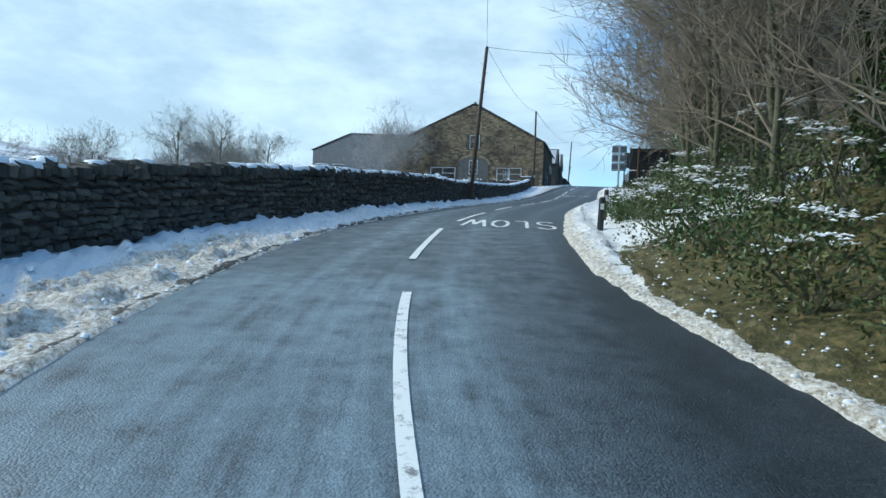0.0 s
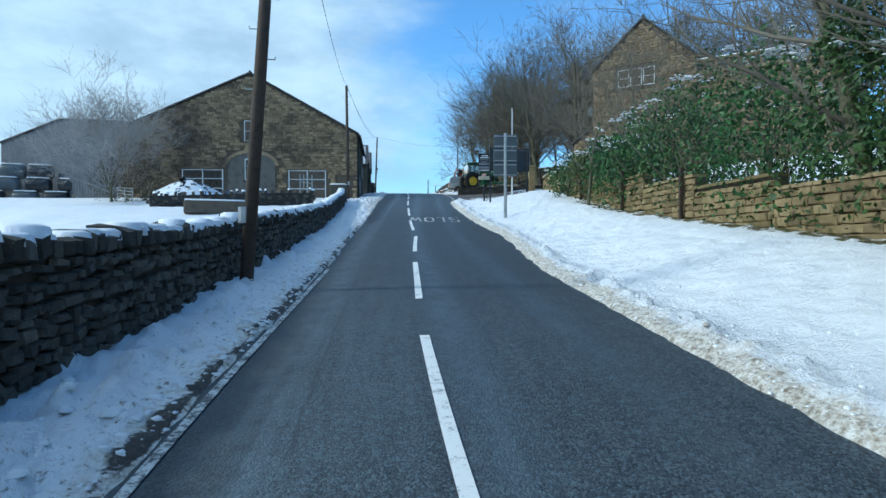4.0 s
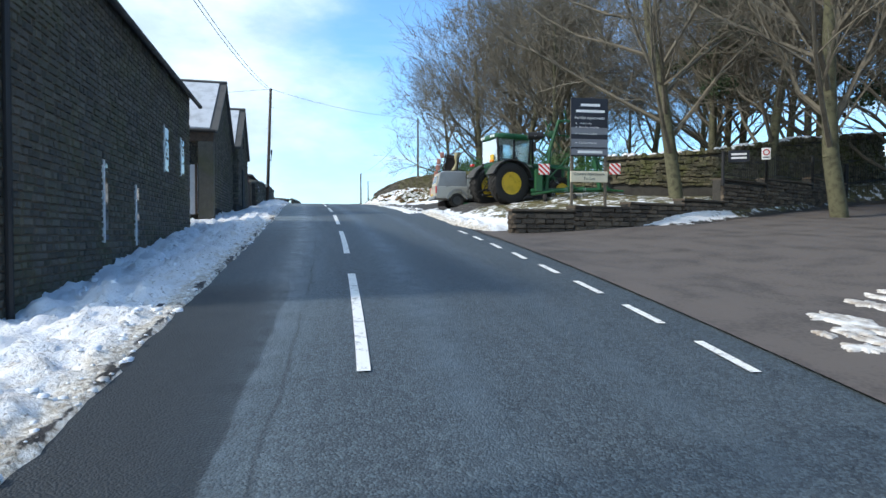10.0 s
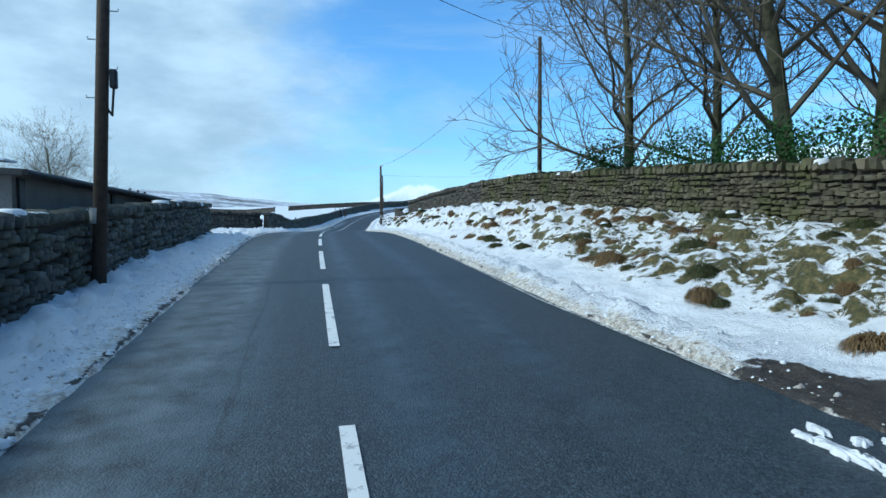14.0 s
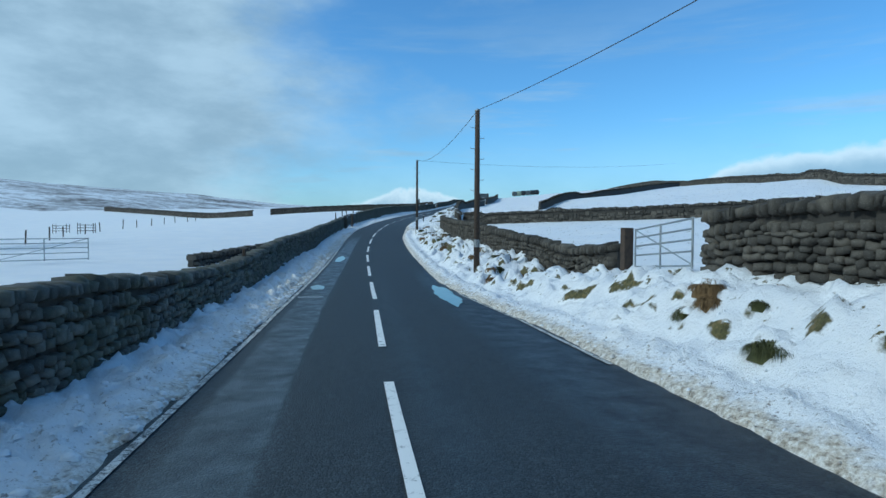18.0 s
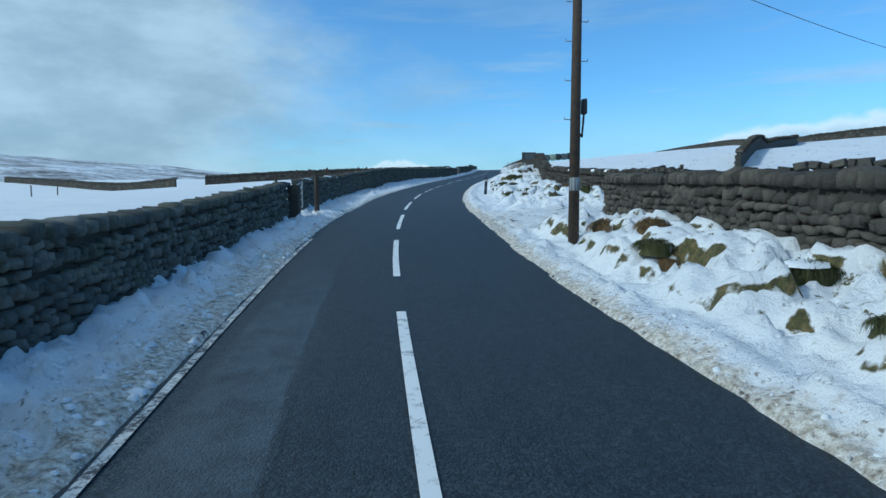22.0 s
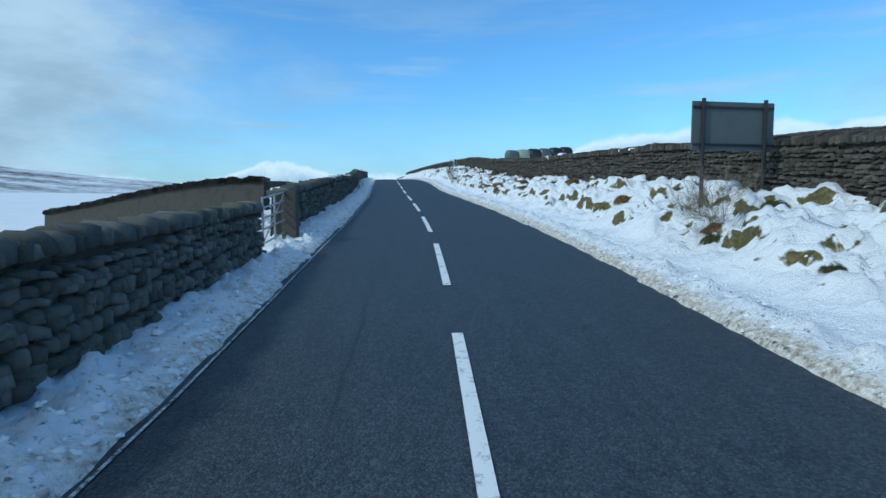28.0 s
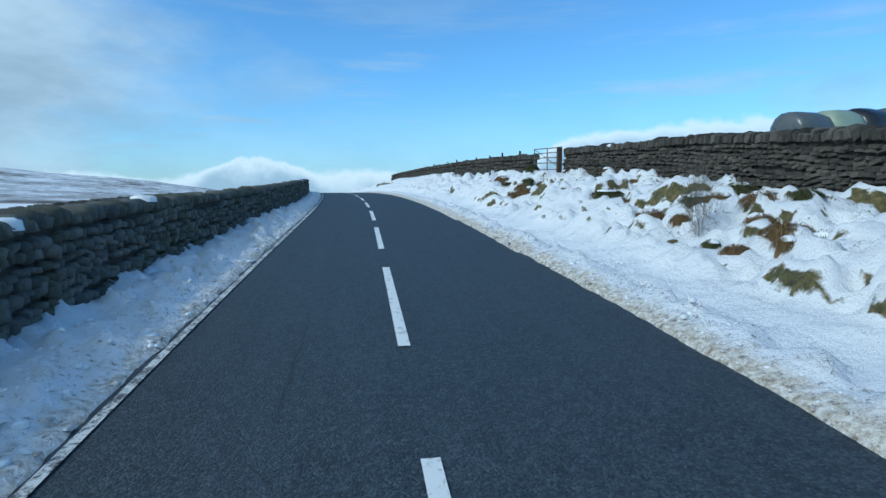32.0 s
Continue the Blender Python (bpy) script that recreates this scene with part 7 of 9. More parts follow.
def bale_mesh(seed, rad=0.62, ln=1.2):
    r = random.Random(seed)
    prof = [(0.02, -ln / 2 - 0.01), (rad * 0.72, -ln / 2), (rad * 0.95, -ln / 2 + 0.10), (rad, -ln / 6), (rad * 1.01, ln / 6), (rad * 0.94, ln / 2 - 0.10), (rad * 0.7, ln / 2), (0.02, ln / 2 + 0.01)]
    me = Mesh().lathe(prof, 16)
    me.v = [(x * (1 + 0.05 * math.sin(3 * math.atan2(y, x) + seed)), y * (1 - 0.05 * (y < 0)), z) for x, y, z in me.v]
    return me


BALES = [(bale_mesh(k).done("wrap", m, True)) for k, m in enumerate((M_WRAP, M_WRAPGREY, M_WRAPPALE))]


def bale(m, k, label, snow=True):
    t = thing("silage_bale", m, label, "bale", "wrapped silage bales")
    o = new("wrap", BALES[k])
    o.parent = t
    o.rotation_euler = (0, radians(90), 0)
    o.location = (0, 0, 0.6)
    if snow:
        part("snow_cap", Mesh().rbox((0, 0, 1.2), (1.05, 0.75, 0.10), 0.05), M_SNOW, t, smooth=True)
    return t


base_m = spot(99.5, -47.6, None, 12)
for row, (n, z) in enumerate(((6, 0.0), (5, 1.75), (4, 3.5), (2, 5.2))):
    for k in range(n):
        bale(base_m @ Matrix.Translation(((k - (n - 1) / 2) * 3.3 + 0.3 * math.sin(row * 5 + k), row * 0.5, z)) @ Matrix.Diagonal((2.3, 1.55, 1.55, 1)), 0 if (row + k) % 3 else 1, "big black-wrapped silage bale with snow in a stack")


def field_gate(s0, u0, s1, u1, label, mat=M_GALV, bars=5, h=1.15, dz=0.0, brace=True):
    a, b = gp(s0, u0, dz), gp(s1, u1, dz)
    root = thing("field_gate", Matrix.Identity(4), label, "gate", "field gates")
    for k in range(bars):
        z = 0.18 + (h - 0.18) * (k / (bars - 1)) ** 0.85
        part("bar", Mesh().tube([a + UP * z, b + UP * z], 0.022, 6), mat, root)
    for t in (0.0, 0.5, 1.0):
        p = a.lerp(b, t)
        part("stile", Mesh().tube([p + UP * 0.12, p + UP * (h + 0.03)], 0.026, 6), mat, root)
    if brace:
        part("brace", Mesh().tube([a + UP * 0.2, b + UP * h], 0.016, 5), mat, root)
    return root


field_gate(62.5, -17.5, 66.5, -20.5, "galvanised farmyard gate beside the inner wall")
yard_rail = rail_fence("cattle_rail", "white metal cattle rail standing before the barn", [gp(66.3, -6.6), gp(71.5, -8.6)], 3, (0.5, 1.0, 1.5), 2.1, M_GALV, r=0.035)
rail_fence("cattle_rail", "blue metal cattle rail in the yard", [gp(65, -9.5), gp(63, -13)], 3, (0.4, 0.9), 1.0, plain("blue_paint", (0.05, 0.16, 0.42), 0.5), r=0.03)
stub = thing("stone_gatepost", spot(69.9, -4.95, None, 0, sink=0.2), "short thick mossy stone gatepost beside the pole", "gatepost")
part("shaft", Mesh().rbox((0, 0, 0.75), (0.62, 0.55, 1.75), 0.08), M_MOSSY, stub)
endp = thing("wall_end_block", spot(66.3, -4.7, None, 0, sink=0.2), "squared dark stone pier ending the roadside wall", "gatepost")
part("pier", Mesh().rbox((0, 0, 0.7), (1.2, 0.6, 1.6), 0.06), M_SB, endp)
part("snow_cap", Mesh().rbox((0, 0, 1.54), (1.15, 0.55, 0.09), 0.04), M_SNOW, endp, smooth=True)

# ---- right side: bollards, signs, house, garden wall ----


def bollard(s, u, h, r, tilt, mat, label):
    m = spot(s, u, None, 0, sink=0.1) @ Matrix.Rotation(tilt, 4, "Y")
    t = thing("bollard", m, label, "bollard", "roadside bollards")
    part("shaft", Mesh().lathe([(r, 0), (r, h), (r * 0.9, h + 0.03), (0.02, h + 0.05)], 14), mat, t, smooth=False)
    part("reflector", Mesh().box((0, -r * 1.0, h - 0.22), (r * 1.1, 0.02, 0.16)), M_WHITEWOOD, t, "small pale reflector")


bollard(16.6, 4.30, 1.0, 0.085, 0.03, M_BLACK, "black roadside bollard with a pale reflector")
bollard(20.2, 4.85, 1.05, 0.07, 0.05, M_POLE, "leaning dark wooden marker post in snow")
bollard(66.0, 6.0, 0.42, 0.055, 0.0, M_POLE, "short wooden stump post in snow")


def board_back(name, label, s, u, w, rows, posts, yaw, mat, base_dz=None, post_mat=M_GALV, pr=0.045, battens=True):
    """A sign seen from behind: panels (bottom, top) over the ground, posts at x."""
    m = spot(s, u, base_dz, yaw)
    t = thing(name, m, label, "sign", "road signs")
    topz = max(r[1] for r in rows)
    for r0, r1, x0, x1 in rows:
        p = part("panel", Mesh().rbox(((x0 + x1) / 2, 0.06, (r0 + r1) / 2), (x1 - x0, 0.035, r1 - r0), 0.012), mat, t)
        if battens:
            for z in (r0 + 0.12 * (r1 - r0), r0 + 0.88 * (r1 - r0)):
                part("channel", Mesh().box(((x0 + x1) / 2, 0.025, z), (x1 - x0 - 0.06, 0.03, 0.05)), post_mat, p)
    for x in posts:
        part("post", Mesh().tube([Vector((x, 0, -0.4)), Vector((x, 0, topz + 0.06))], pr, 8), post_mat, t)
    return t


board_back("road_sign", "back of a tall grey three-panel road sign on a pole", 54.2, 5.62, 1.2, [(2.15, 2.85, -0.62, 0.62), (2.9, 3.6, -0.62, 0.62), (3.65, 4.35, -0.62, 0.62)], [0.0], 0, M_GREYBACK, pr=0.085, post_mat=M_GALV)
board_back("road_sign", "back of a dark two-part road sign on two posts", 29.6, 7.3, 2.0, [(1.75, 2.75, -1.05, 1.05), (1.1, 1.70, -1.05, -0.15)], [-0.65, 0.75], 4, M_BLACK, post_mat=M_POLE, pr=0.05, base_dz=0.22)
board_back("notice_board", "back of a wide black roadside board on two posts", 63.0, 7.15, 2.8, [(1.70, 3.25, -1.35, 1.45)], [-1.30, 1.25], 8, M_BLACK, post_mat=M_BLACK, pr=0.06, battens=False, base_dz=0.75)
wp = thing("flagpole", spot(65.1, 7.7, None, 0, sink=0.2), "tall thin white pole by the lane", "pole")
part("shaft", Mesh().tube([(0, 0, 0), (0, 0, 6.4)], [0.055, 0.035], 8), M_WHITEWOOD, wp)

# garden wall of squared sandstone along the lawn
YEL = ((0.16, 0.12, 0.06), (0.30, 0.22, 0.11), (0.42, 0.32, 0.17))
M_YB = stone_mat("yellow_sandstone", False, *YEL, 0.3)
M_YBS = stone_mat("yellow_sandstone_joined", True, *YEL, 0.3)


def block_wall(name, label, s0, s1, off, base, h, thick, mats, seed, bw=0.5, bh=0.22, snow=False, step_len=4.0):
    root = thing(name, Matrix.Identity(4), label, "wall", kind="structure")
    n = max(1, int(round((s1 - s0) / step_len)))
    made = 0
    for k in range(n):
        a, b = s0 + (s1 - s0) * k / n, s0 + (s1 - s0) * (k + 1) / n
        pa, pb = point(a, float(off(a)), base(a)), point(b, float(off(b)), base(b))
        z = max(pa.z, pb.z) - 0.35
        pa.z = pb.z = z
        ax = (pb - pa)
        L = ax.length
        ax.normalize()
        out = Vector((-ax.y, ax.x, 0))
        hh = h + 0.35
        part("wall_core", Mesh().prism([pa - UP * 0.6, pb - UP * 0.6, pb + UP * hh, pa + UP * hh], out * -0.08, out * -thick), mats[2], root)
        block_face(root, pa, ax, UP, out, L, lambda x: hh, lambda *q: False, (lambda x, z: True) if k < 3 else (lambda x, z: False), seed + k, bw, bh, 0.03, mats[:2])
        part("coping", Mesh().prism([pa + UP * hh, pb + UP * hh, pb + UP * (hh + 0.09), pa + UP * (hh + 0.09)], out * 0.06, out * (-thick - 0.05)), mats[1], root)
        if snow:
            part("snow_cap", Mesh().prism([pa + UP * (hh + 0.094), pb + UP * (hh + 0.094), pb + UP * (hh + 0.16), pa + UP * (hh + 0.16)], out * 0.03, out * (-thick - 0.02)), M_SNOW, root, smooth=False)
    return root


block_wall("wall_garden", "old yellow sandstone garden wall at the edge of the lawn", 34, 59.2, lambda s: 10.0, lambda s: float(BASE_R(s)), 1.0, 0.4, (M_YBS, M_YB, M_MORTAR), 200)
block_wall("wall_garden_far", "sandstone garden wall with snow on its coping", 60.2, 67.0, lambda s: 9.9 + 0.06 * (s - 60), lambda s: float(BASE_R(s)) - 0.1, 0.95, 0.4, (M_YBS, M_YB, M_MORTAR), 230, snow=True)
for s in (48.6, 55.0, 43.0):
    p = thing("timber_post", spot(s, 9.85, float(BASE_R(s)) - 0.2, 0), "old brown timber post against the garden wall", "post", "garden wall posts")
    part("shaft", Mesh().rbox((0, 0, 0.95), (0.13, 0.13, 2.0), 0.015), M_POLE, p)

# the big stone house above the garden
hc = Vector((27.3, 60.9, 8.2))
hax = Vector((0.62, -0.785, 0)).normalized()
hback = Vector((0.785, 0.62, 0)).normalized()
HM = ((0.15, 0.105, 0.06), (0.27, 0.195, 0.115), (0.38, 0.285, 0.17))
M_HB = stone_mat("house_stone", False, *HM)
M_HBS = stone_mat("house_stone_joined", True, *HM)
HW = [(1.7, 7.95, 2.75, 1.6)]
house = gable_house("stone_house", "tall stone house with mullioned window above the garden", hc, hax, hback, 7.2, 9.0, 9.7, 12.9, (M_HBS, M_HB, M_MORTAR), 61, HW, near=lambda x, z: z > 6.5, side_blocks=(0, 1))
for i in range(3):
    window(house, hc, hax, UP, -hback, 1.78 + i * 0.9, 8.1, 0.82, 1.3, 1, 2, sill=(i == 1))
wing = gable_house("house_wing", "lower stone wing of the house with a snowy roof", hc + hback * 1.5 - hax * 2.0, hax, hback, 2.0, 7.0, 4.6, 6.0, (M_HBS, M_HB, M_MORTAR), 66, [], side_blocks=(0, 1), snow=True, apex=0.95)
WF = local(hc + hback * 1.5 - hax * 2.0, hax, -hback)
part("bay_roof", Mesh().rbox((3.6, 2.0, 4.35), (3.8, 1.2, 0.18), 0.03, WF), M_WHITEWOOD, wing, "white flat bay roof with snow")
part("bay_window", Mesh().rbox((3.6, 1.95, 3.4), (3.4, 0.9, 1.6), 0.03, WF), M_GLASS, wing)
terrace = thing("house_terrace", Matrix.Identity(4), "stone terrace block with balustrade beside the house", "building", kind="structure")
to = hc + hax * 7.2 + hback * 0.2
part("wall", Mesh().prism([to - UP * 1, to + hax * 9 - UP * 1, to + hax * 9 + UP * 8.3, to + UP * 8.3], hback * 0.1, hback * 8), M_MORTAR, terrace)
block_face(terrace, to, hax, UP, -hback, 9, lambda x: 8.3, lambda *q: False, lambda x, z: False, 71, mats=(M_HBS, M_HB))
part("cornice", Mesh().prism([to + UP * 8.3, to + hax * 9 + UP * 8.3, to + hax * 9 + UP * 8.5, to + UP * 8.5], -hback * 0.2, hback * 0.5), M_HB, terrace)
for k in range(22):
    c = to + hax * (0.4 + k * 0.39) + UP * 8.5
    part("baluster", Mesh().lathe([(0.09, 0), (0.05, 0.12), (0.10, 0.32), (0.05, 0.58), (0.09, 0.68)], 8, Matrix.Translation(c)), M_HB, terrace)
part("handrail", Mesh().prism([to + UP * 9.18, to + hax * 9 + UP * 9.18, to + hax * 9 + UP * 9.34, to + UP * 9.34], -hback * 0.15, hback * 0.15), M_HB, terrace)
part("snow_cap", Mesh().prism([to + UP * 9.345, to + hax * 9 + UP * 9.345, to + hax * 9 + UP * 9.42, to + UP * 9.42], -hback * 0.12, hback * 0.12), M_SNOW, terrace)
part("satellite_dish", Mesh().lathe([(0.02, 0.0), (0.2, 0.03), (0.34, 0.10), (0.35, 0.11)], 16, Matrix.Translation(hc - hax * 0.25 + UP * 6.6) @ Matrix.Rotation(radians(100), 4, "X")), M_GALV, house)

# ---- the lane mouth ----
M_LANE = plain("brown_lane_tarmac", (0.115, 0.098, 0.088), 0.8, vary=0.45, scale=1.2, bump=0.3)
lane = grid_mesh("side_lane", np.arange(71.0, 95.0, 0.5), np.concatenate([np.arange(4.4, 12, 0.4), np.arange(12, 46, 1.5)]), lambda S, U, x, y: centre(S)[2] + 0.035 * (U - EDGE_R(S)) * step(U, 4, 9) + 0.012 + far_dz(x, y, S, U) - 0.9 * (S - 0.5 * np.clip(U - 12, 0, 14) > 86.2), M_LANE)
tagged(lane, "brownish worn tarmac lane joining the road", "road", kind="structure")


def railing(name, label, line, h, gap=0.13, mat=M_IRON):
    root = thing(name, Matrix.Identity(4), label, "railing", "iron railings")
    for p, q in zip(line, line[1:]):
        d = q - p
        n = max(1, int(d.length / gap))
        for k in range(n):
            c = p + d * ((k + 0.5) / n)
            part("spike", Mesh().tube([c, c + UP * h, c + UP * (h + 0.09)], [0.011, 0.011, 0.002], 5), mat, root)
        for z in (0.14, h - 0.1):
            part("rail", Mesh().tube([p + UP * z, q + UP * z], 0.014, 4), mat, root)
    for p in (line[0], line[-1]):
        part("post", Mesh().lathe([(0.06, -0.3), (0.06, h - 0.02), (0.075, h + 0.02), (0.02, h + 0.08)], 10, Matrix.Translation(p)), mat, root)
    return root


railing("iron_railing", "black wrought-iron railing standing in snow at the lane corner", [gp(66.4, 5.85), gp(67.0, 7.2), gp(67.2, 9.2)], 0.95)
gpst = thing("stone_gatepost", spot(67.3, 9.5, None, 0, sink=0.2), "squared stone gatepost at the lane corner", "gatepost")
part("shaft", Mesh().rbox((0, 0, 1.0), (0.45, 0.45, 2.0), 0.04), M_YB, gpst)
part("cap", Mesh().rbox((0, 0, 2.06), (0.56, 0.56, 0.14), 0.04), M_YB, gpst)

# low curving wall with the business sign
CURVE = [(84.6, 5.3), (84.75, 7.4), (85.2, 9.6), (86.0, 12.2), (87.0, 14.6), (88.6, 18.0), (90.2, 22.0), (92.4, 26.4)]
BRK = ((0.055, 0.045, 0.036), (0.12, 0.095, 0.07), (0.20, 0.155, 0.11))
M_BW = stone_mat("brown_walling", False, *BRK)
M_BWS = stone_mat("brown_walling_joined", True, *BRK)
WTOP = []
lw = thing("wall_lane", Matrix.Identity(4), "low curved brown stone wall round the lane corner", "wall", kind="structure")
for k in range(len(CURVE) - 1):
    (sa, ua), (sb, ub) = CURVE[k], CURVE[k + 1]
    za, zb = 0.035 * (ua - 4.6), 0.035 * (ub - 4.6)
    pa, pb = point(sa, ua, 0.05), point(sb, ub, 0.05)
    base_z = lambda s_, u_: float(centre(s_)[2]) + 0.035 * (u_ - 4.6) * 0.9
    pa.z, pb.z = base_z(sa, ua), base_z(sb, ub)
    pa.z = pb.z = (pa.z + pb.z) / 2 - 0.05
    ax = (pb - pa)
    L = ax.length
    ax.normalize()
    out = Vector((ax.y, -ax.x, 0))
    hh = 0.70 + 0.03 * k if k < 4 else 1.45 - 0.04 * (k - 4)
    WTOP.append((pa, pb, hh))
    part("wall_core", Mesh().prism([pa - UP * 0.5, pb - UP * 0.5, pb + UP * hh, pa + UP * hh], -out * 0.08, -out * 0.4), M_CORE, lw)
    block_face(lw, pa, ax, UP, out, L, lambda x: hh, lambda *q: False, lambda x, z: True, 300 + k, 0.42, 0.15, 0.025, (M_BWS, M_BW))
    if k == 0:
        block_face(lw, pa - out * 0.42, out, UP, -ax, 0.44, lambda x: hh, lambda *q: False, lambda x, z: True, 320, 0.30, 0.15, 0.025, (M_BWS, M_BW))
    part("coping", Mesh().prism([pa + UP * hh - ax * 0.05 * (k == 0), pb + UP * hh, pb + UP * (hh + 0.07), pa + UP * (hh + 0.07) - ax * 0.05 * (k == 0)], out * 0.05, -out * 0.45), M_BW, lw)
bed = grid_mesh("raised_bed", np.arange(84.9, 90.5, 0.3), np.arange(5.4, 18, 0.35), lambda S, U, x, y: centre(S)[2] + np.where(S < 85.4 + 0.03 * (U - 5.3) ** 1.9, -0.6, 0.62 * step(U, 5.3, 6.4) - 0.25 * step(U, 6.0, 5.3)) + 0.06 * fbm(S * 1.5, U * 1.5, 3, 8) + 0.03 * (U - 5) - 0.11 * (S - 85), M_GROUND, {"bare": lambda S, U: 0.45 + 0.3 * np.exp(-((U - 8.0) / 1.6) ** 2), "dirt": lambda S, U: 0 * S, "mud": lambda S, U: 0 * S})
tagged(bed, "raised grassy bed behind the curved wall with patchy snow", "ground", kind="structure")
for pa, pb, hh in WTOP[4:]:
    railing("iron_railing", "black iron railing on top of the lane wall", [pa + UP * (hh + 0.07), pb + UP * (hh + 0.07)], 0.95, 0.16)
ga, gb = point(92.5, 26.6, 0.75), point(92.9, 31.5, 0.9)
railing("iron_gate", "tall black iron gate standing in the lane", [ga, gb], 2.1, 0.17)
far_line = lambda s: Vector((*(float(v) for v in world_xy(*((94.4 - 3.2 * (s - 90) / 7, 13.8 + 4.7 * (s - 90) / 7) if s < 97 else (91.2 + 3.6 * (s - 97) / 15, 18.5 + 13.5 * (s - 97) / 15)))), 0))
far_base = lambda s: float(np.interp(s, [90, 94, 97, 104, 112], [12.45, 12.25, 12.15, 12.6, 13.2]) - centre(s)[2])
dry_wall("wall_right_lane", "overgrown yellow-green retaining wall of the wood beside the lane", 90, 112, None, far_base, table((90, 1.35), (97, 1.8), (103, 2.3), (112, 2.6)), 1, (90, 92), mats=(M_MOSSIES, MOSSY_ME), snow=0.5, seed=17, line=far_line)


def lettering(text, size, mat, parent, loc, align="CENTER", rot=(90, 0, 0), name="lettering"):
    cu = bpy.data.curves.new("lettering", "FONT")
    cu.body, cu.size, cu.align_x, cu.align_y, cu.extrude, cu.resolution_u = text, size, align, "CENTER", 0.002, 2
    ob = new("lettering", cu)
    bpy.context.view_layer.update()
    me = bpy.data.meshes.new_from_object(ob.evaluated_get(bpy.context.evaluated_depsgraph_get()))
    bpy.data.objects.remove(ob)
    me.materials.clear()
    me.materials.append(mat)
    o = new(name, me)
    o.parent = parent
    o.matrix_basis = pose(*loc, *rot)
    return o


M_NAVY = plain("dark_navy_board", (0.016, 0.018, 0.026), 0.4, vary=0.2, scale=2)
M_GREYBAND = plain("grey_band", (0.20, 0.21, 0.23), 0.5, vary=0.15, scale=2)
M_CREAM = plain("cream_board", (0.72, 0.66, 0.48), 0.5, vary=0.12, scale=3)
M_WHITE = plain("white_lettering", (0.85, 0.85, 0.83), 0.5, vary=0.05)
sg = thing("business_sign", spot(85.25, 8.15, 0.70, -4), "tall dark blue sign board with white lettering on posts", "sign")
for x in (-0.58, 0.58):
    part("post", Mesh().box((x, 0.05, 1.75), (0.08, 0.08, 3.7)), M_GREYWOOD, sg)
bd = part("board", Mesh().rbox((0, 0, 2.74), (1.28, 0.045, 1.90), 0.012), M_NAVY, sg, "dark navy sign board")
for z, h in ((2.62, 0.22), (2.22, 0.26), (1.93, 0.20)):
    part("band", Mesh().box((0, -0.026, z), (1.24, 0.006, h)), M_GREYBAND, bd)
for z, w in ((3.46, 0.66), (3.26, 0.98), (1.93, 0.85)):
    part("bar", Mesh().box((0.02, -0.033, z), (w, 0.006, 0.085)), M_WHITE, bd)
lettering("Holiday Apartments", 0.125, M_WHITE, bd, (0, -0.032, 3.04))
for z, tx in ((2.86, "1-4 Bedrooms"), (2.74, "Short Stay - Long Stay"), (2.52, "Restaurant Available"), (2.22, "Pets Very Welcome")):
    lettering(tx, 0.075, M_WHITE, bd, (-0.36, -0.034, z), "LEFT")
    part("bullet", Mesh().box((-0.46, -0.034, z), (0.035, 0.006, 0.035)), M_WHITE, bd)
b2d = part("board", Mesh().rbox((0, 0, 1.12), (1.28, 0.045, 0.36), 0.012), M_CREAM, sg, "cream lower board with dark lettering")
lettering("Country Apartments", 0.125, M_BLACK, b2d, (0, -0.026, 1.21))
lettering("To Let", 0.15, M_BLACK, b2d, (0, -0.026, 1.06))
sm = thing("lane_notice", spot(87.05, 15.3, 2.55, -24), "small black notice on the lane railing", "sign")
part("board", Mesh().rbox((0, -0.1, 0.2), (0.75, 0.03, 0.45), 0.01), M_NAVY, sm)
for z in (0.28, 0.14):
    part("bar", Mesh().box((0, -0.12, z), (0.55, 0.006, 0.07)), M_WHITE, sm)

wn = thing("lane_notice", spot(88.0, 17.4, 2.75, -24), "small white notice with a red ring on the railing", "sign")
part("board", Mesh().rbox((0, -0.1, 0.2), (0.34, 0.02, 0.48), 0.01), M_WHITE, wn)
part("ring", Mesh().lathe([(0.13, 0), (0.13, 0.01), (0.09, 0.01), (0.09, 0)], 20, Matrix.Translation((0, -0.112, 0.26)) @ Matrix.Rotation(radians(90), 4, "X"), caps=False), plain("red_sign_ring", (0.5, 0.03, 0.03), 0.5), wn)
part("bar", Mesh().box((0, -0.114, 0.06), (0.24, 0.006, 0.04)), M_IRON, wn)

# ---- tractor, tedder, pickup ----
M_GREEN = plain("green_machine_paint", (0.016, 0.095, 0.032), 0.4, vary=0.45, scale=3)
M_YELLOW = plain("yellow_rim_paint", (0.70, 0.47, 0.03), 0.4, vary=0.25, scale=4)
M_TYRE = plain("muddy_rubber", (0.026, 0.024, 0.022), 0.85, vary=0.5, scale=6, bump=0.4)
M_ORANGE = plain("orange_lamp", (0.80, 0.26, 0.02), 0.3, vary=0.05)
M_REDLAMP = plain("red_lamp", (0.62, 0.03, 0.02), 0.25, vary=0.05)
M_MUDGUARD = plain("muddy_plastic", (0.060, 0.058, 0.054), 0.7, vary=0.5, scale=5, bump=0.2)
M_CABGLASS = Mat("cab_glass", 0.08)
M_CABGLASS.base((0.78, 0.86, 0.85))
M_CABGLASS.b.inputs["Transmission Weight"].default_value = 0.9
M_CABGLASS.b.inputs["IOR"].default_value = 1.15
M_CABGLASS = M_CABGLASS.m


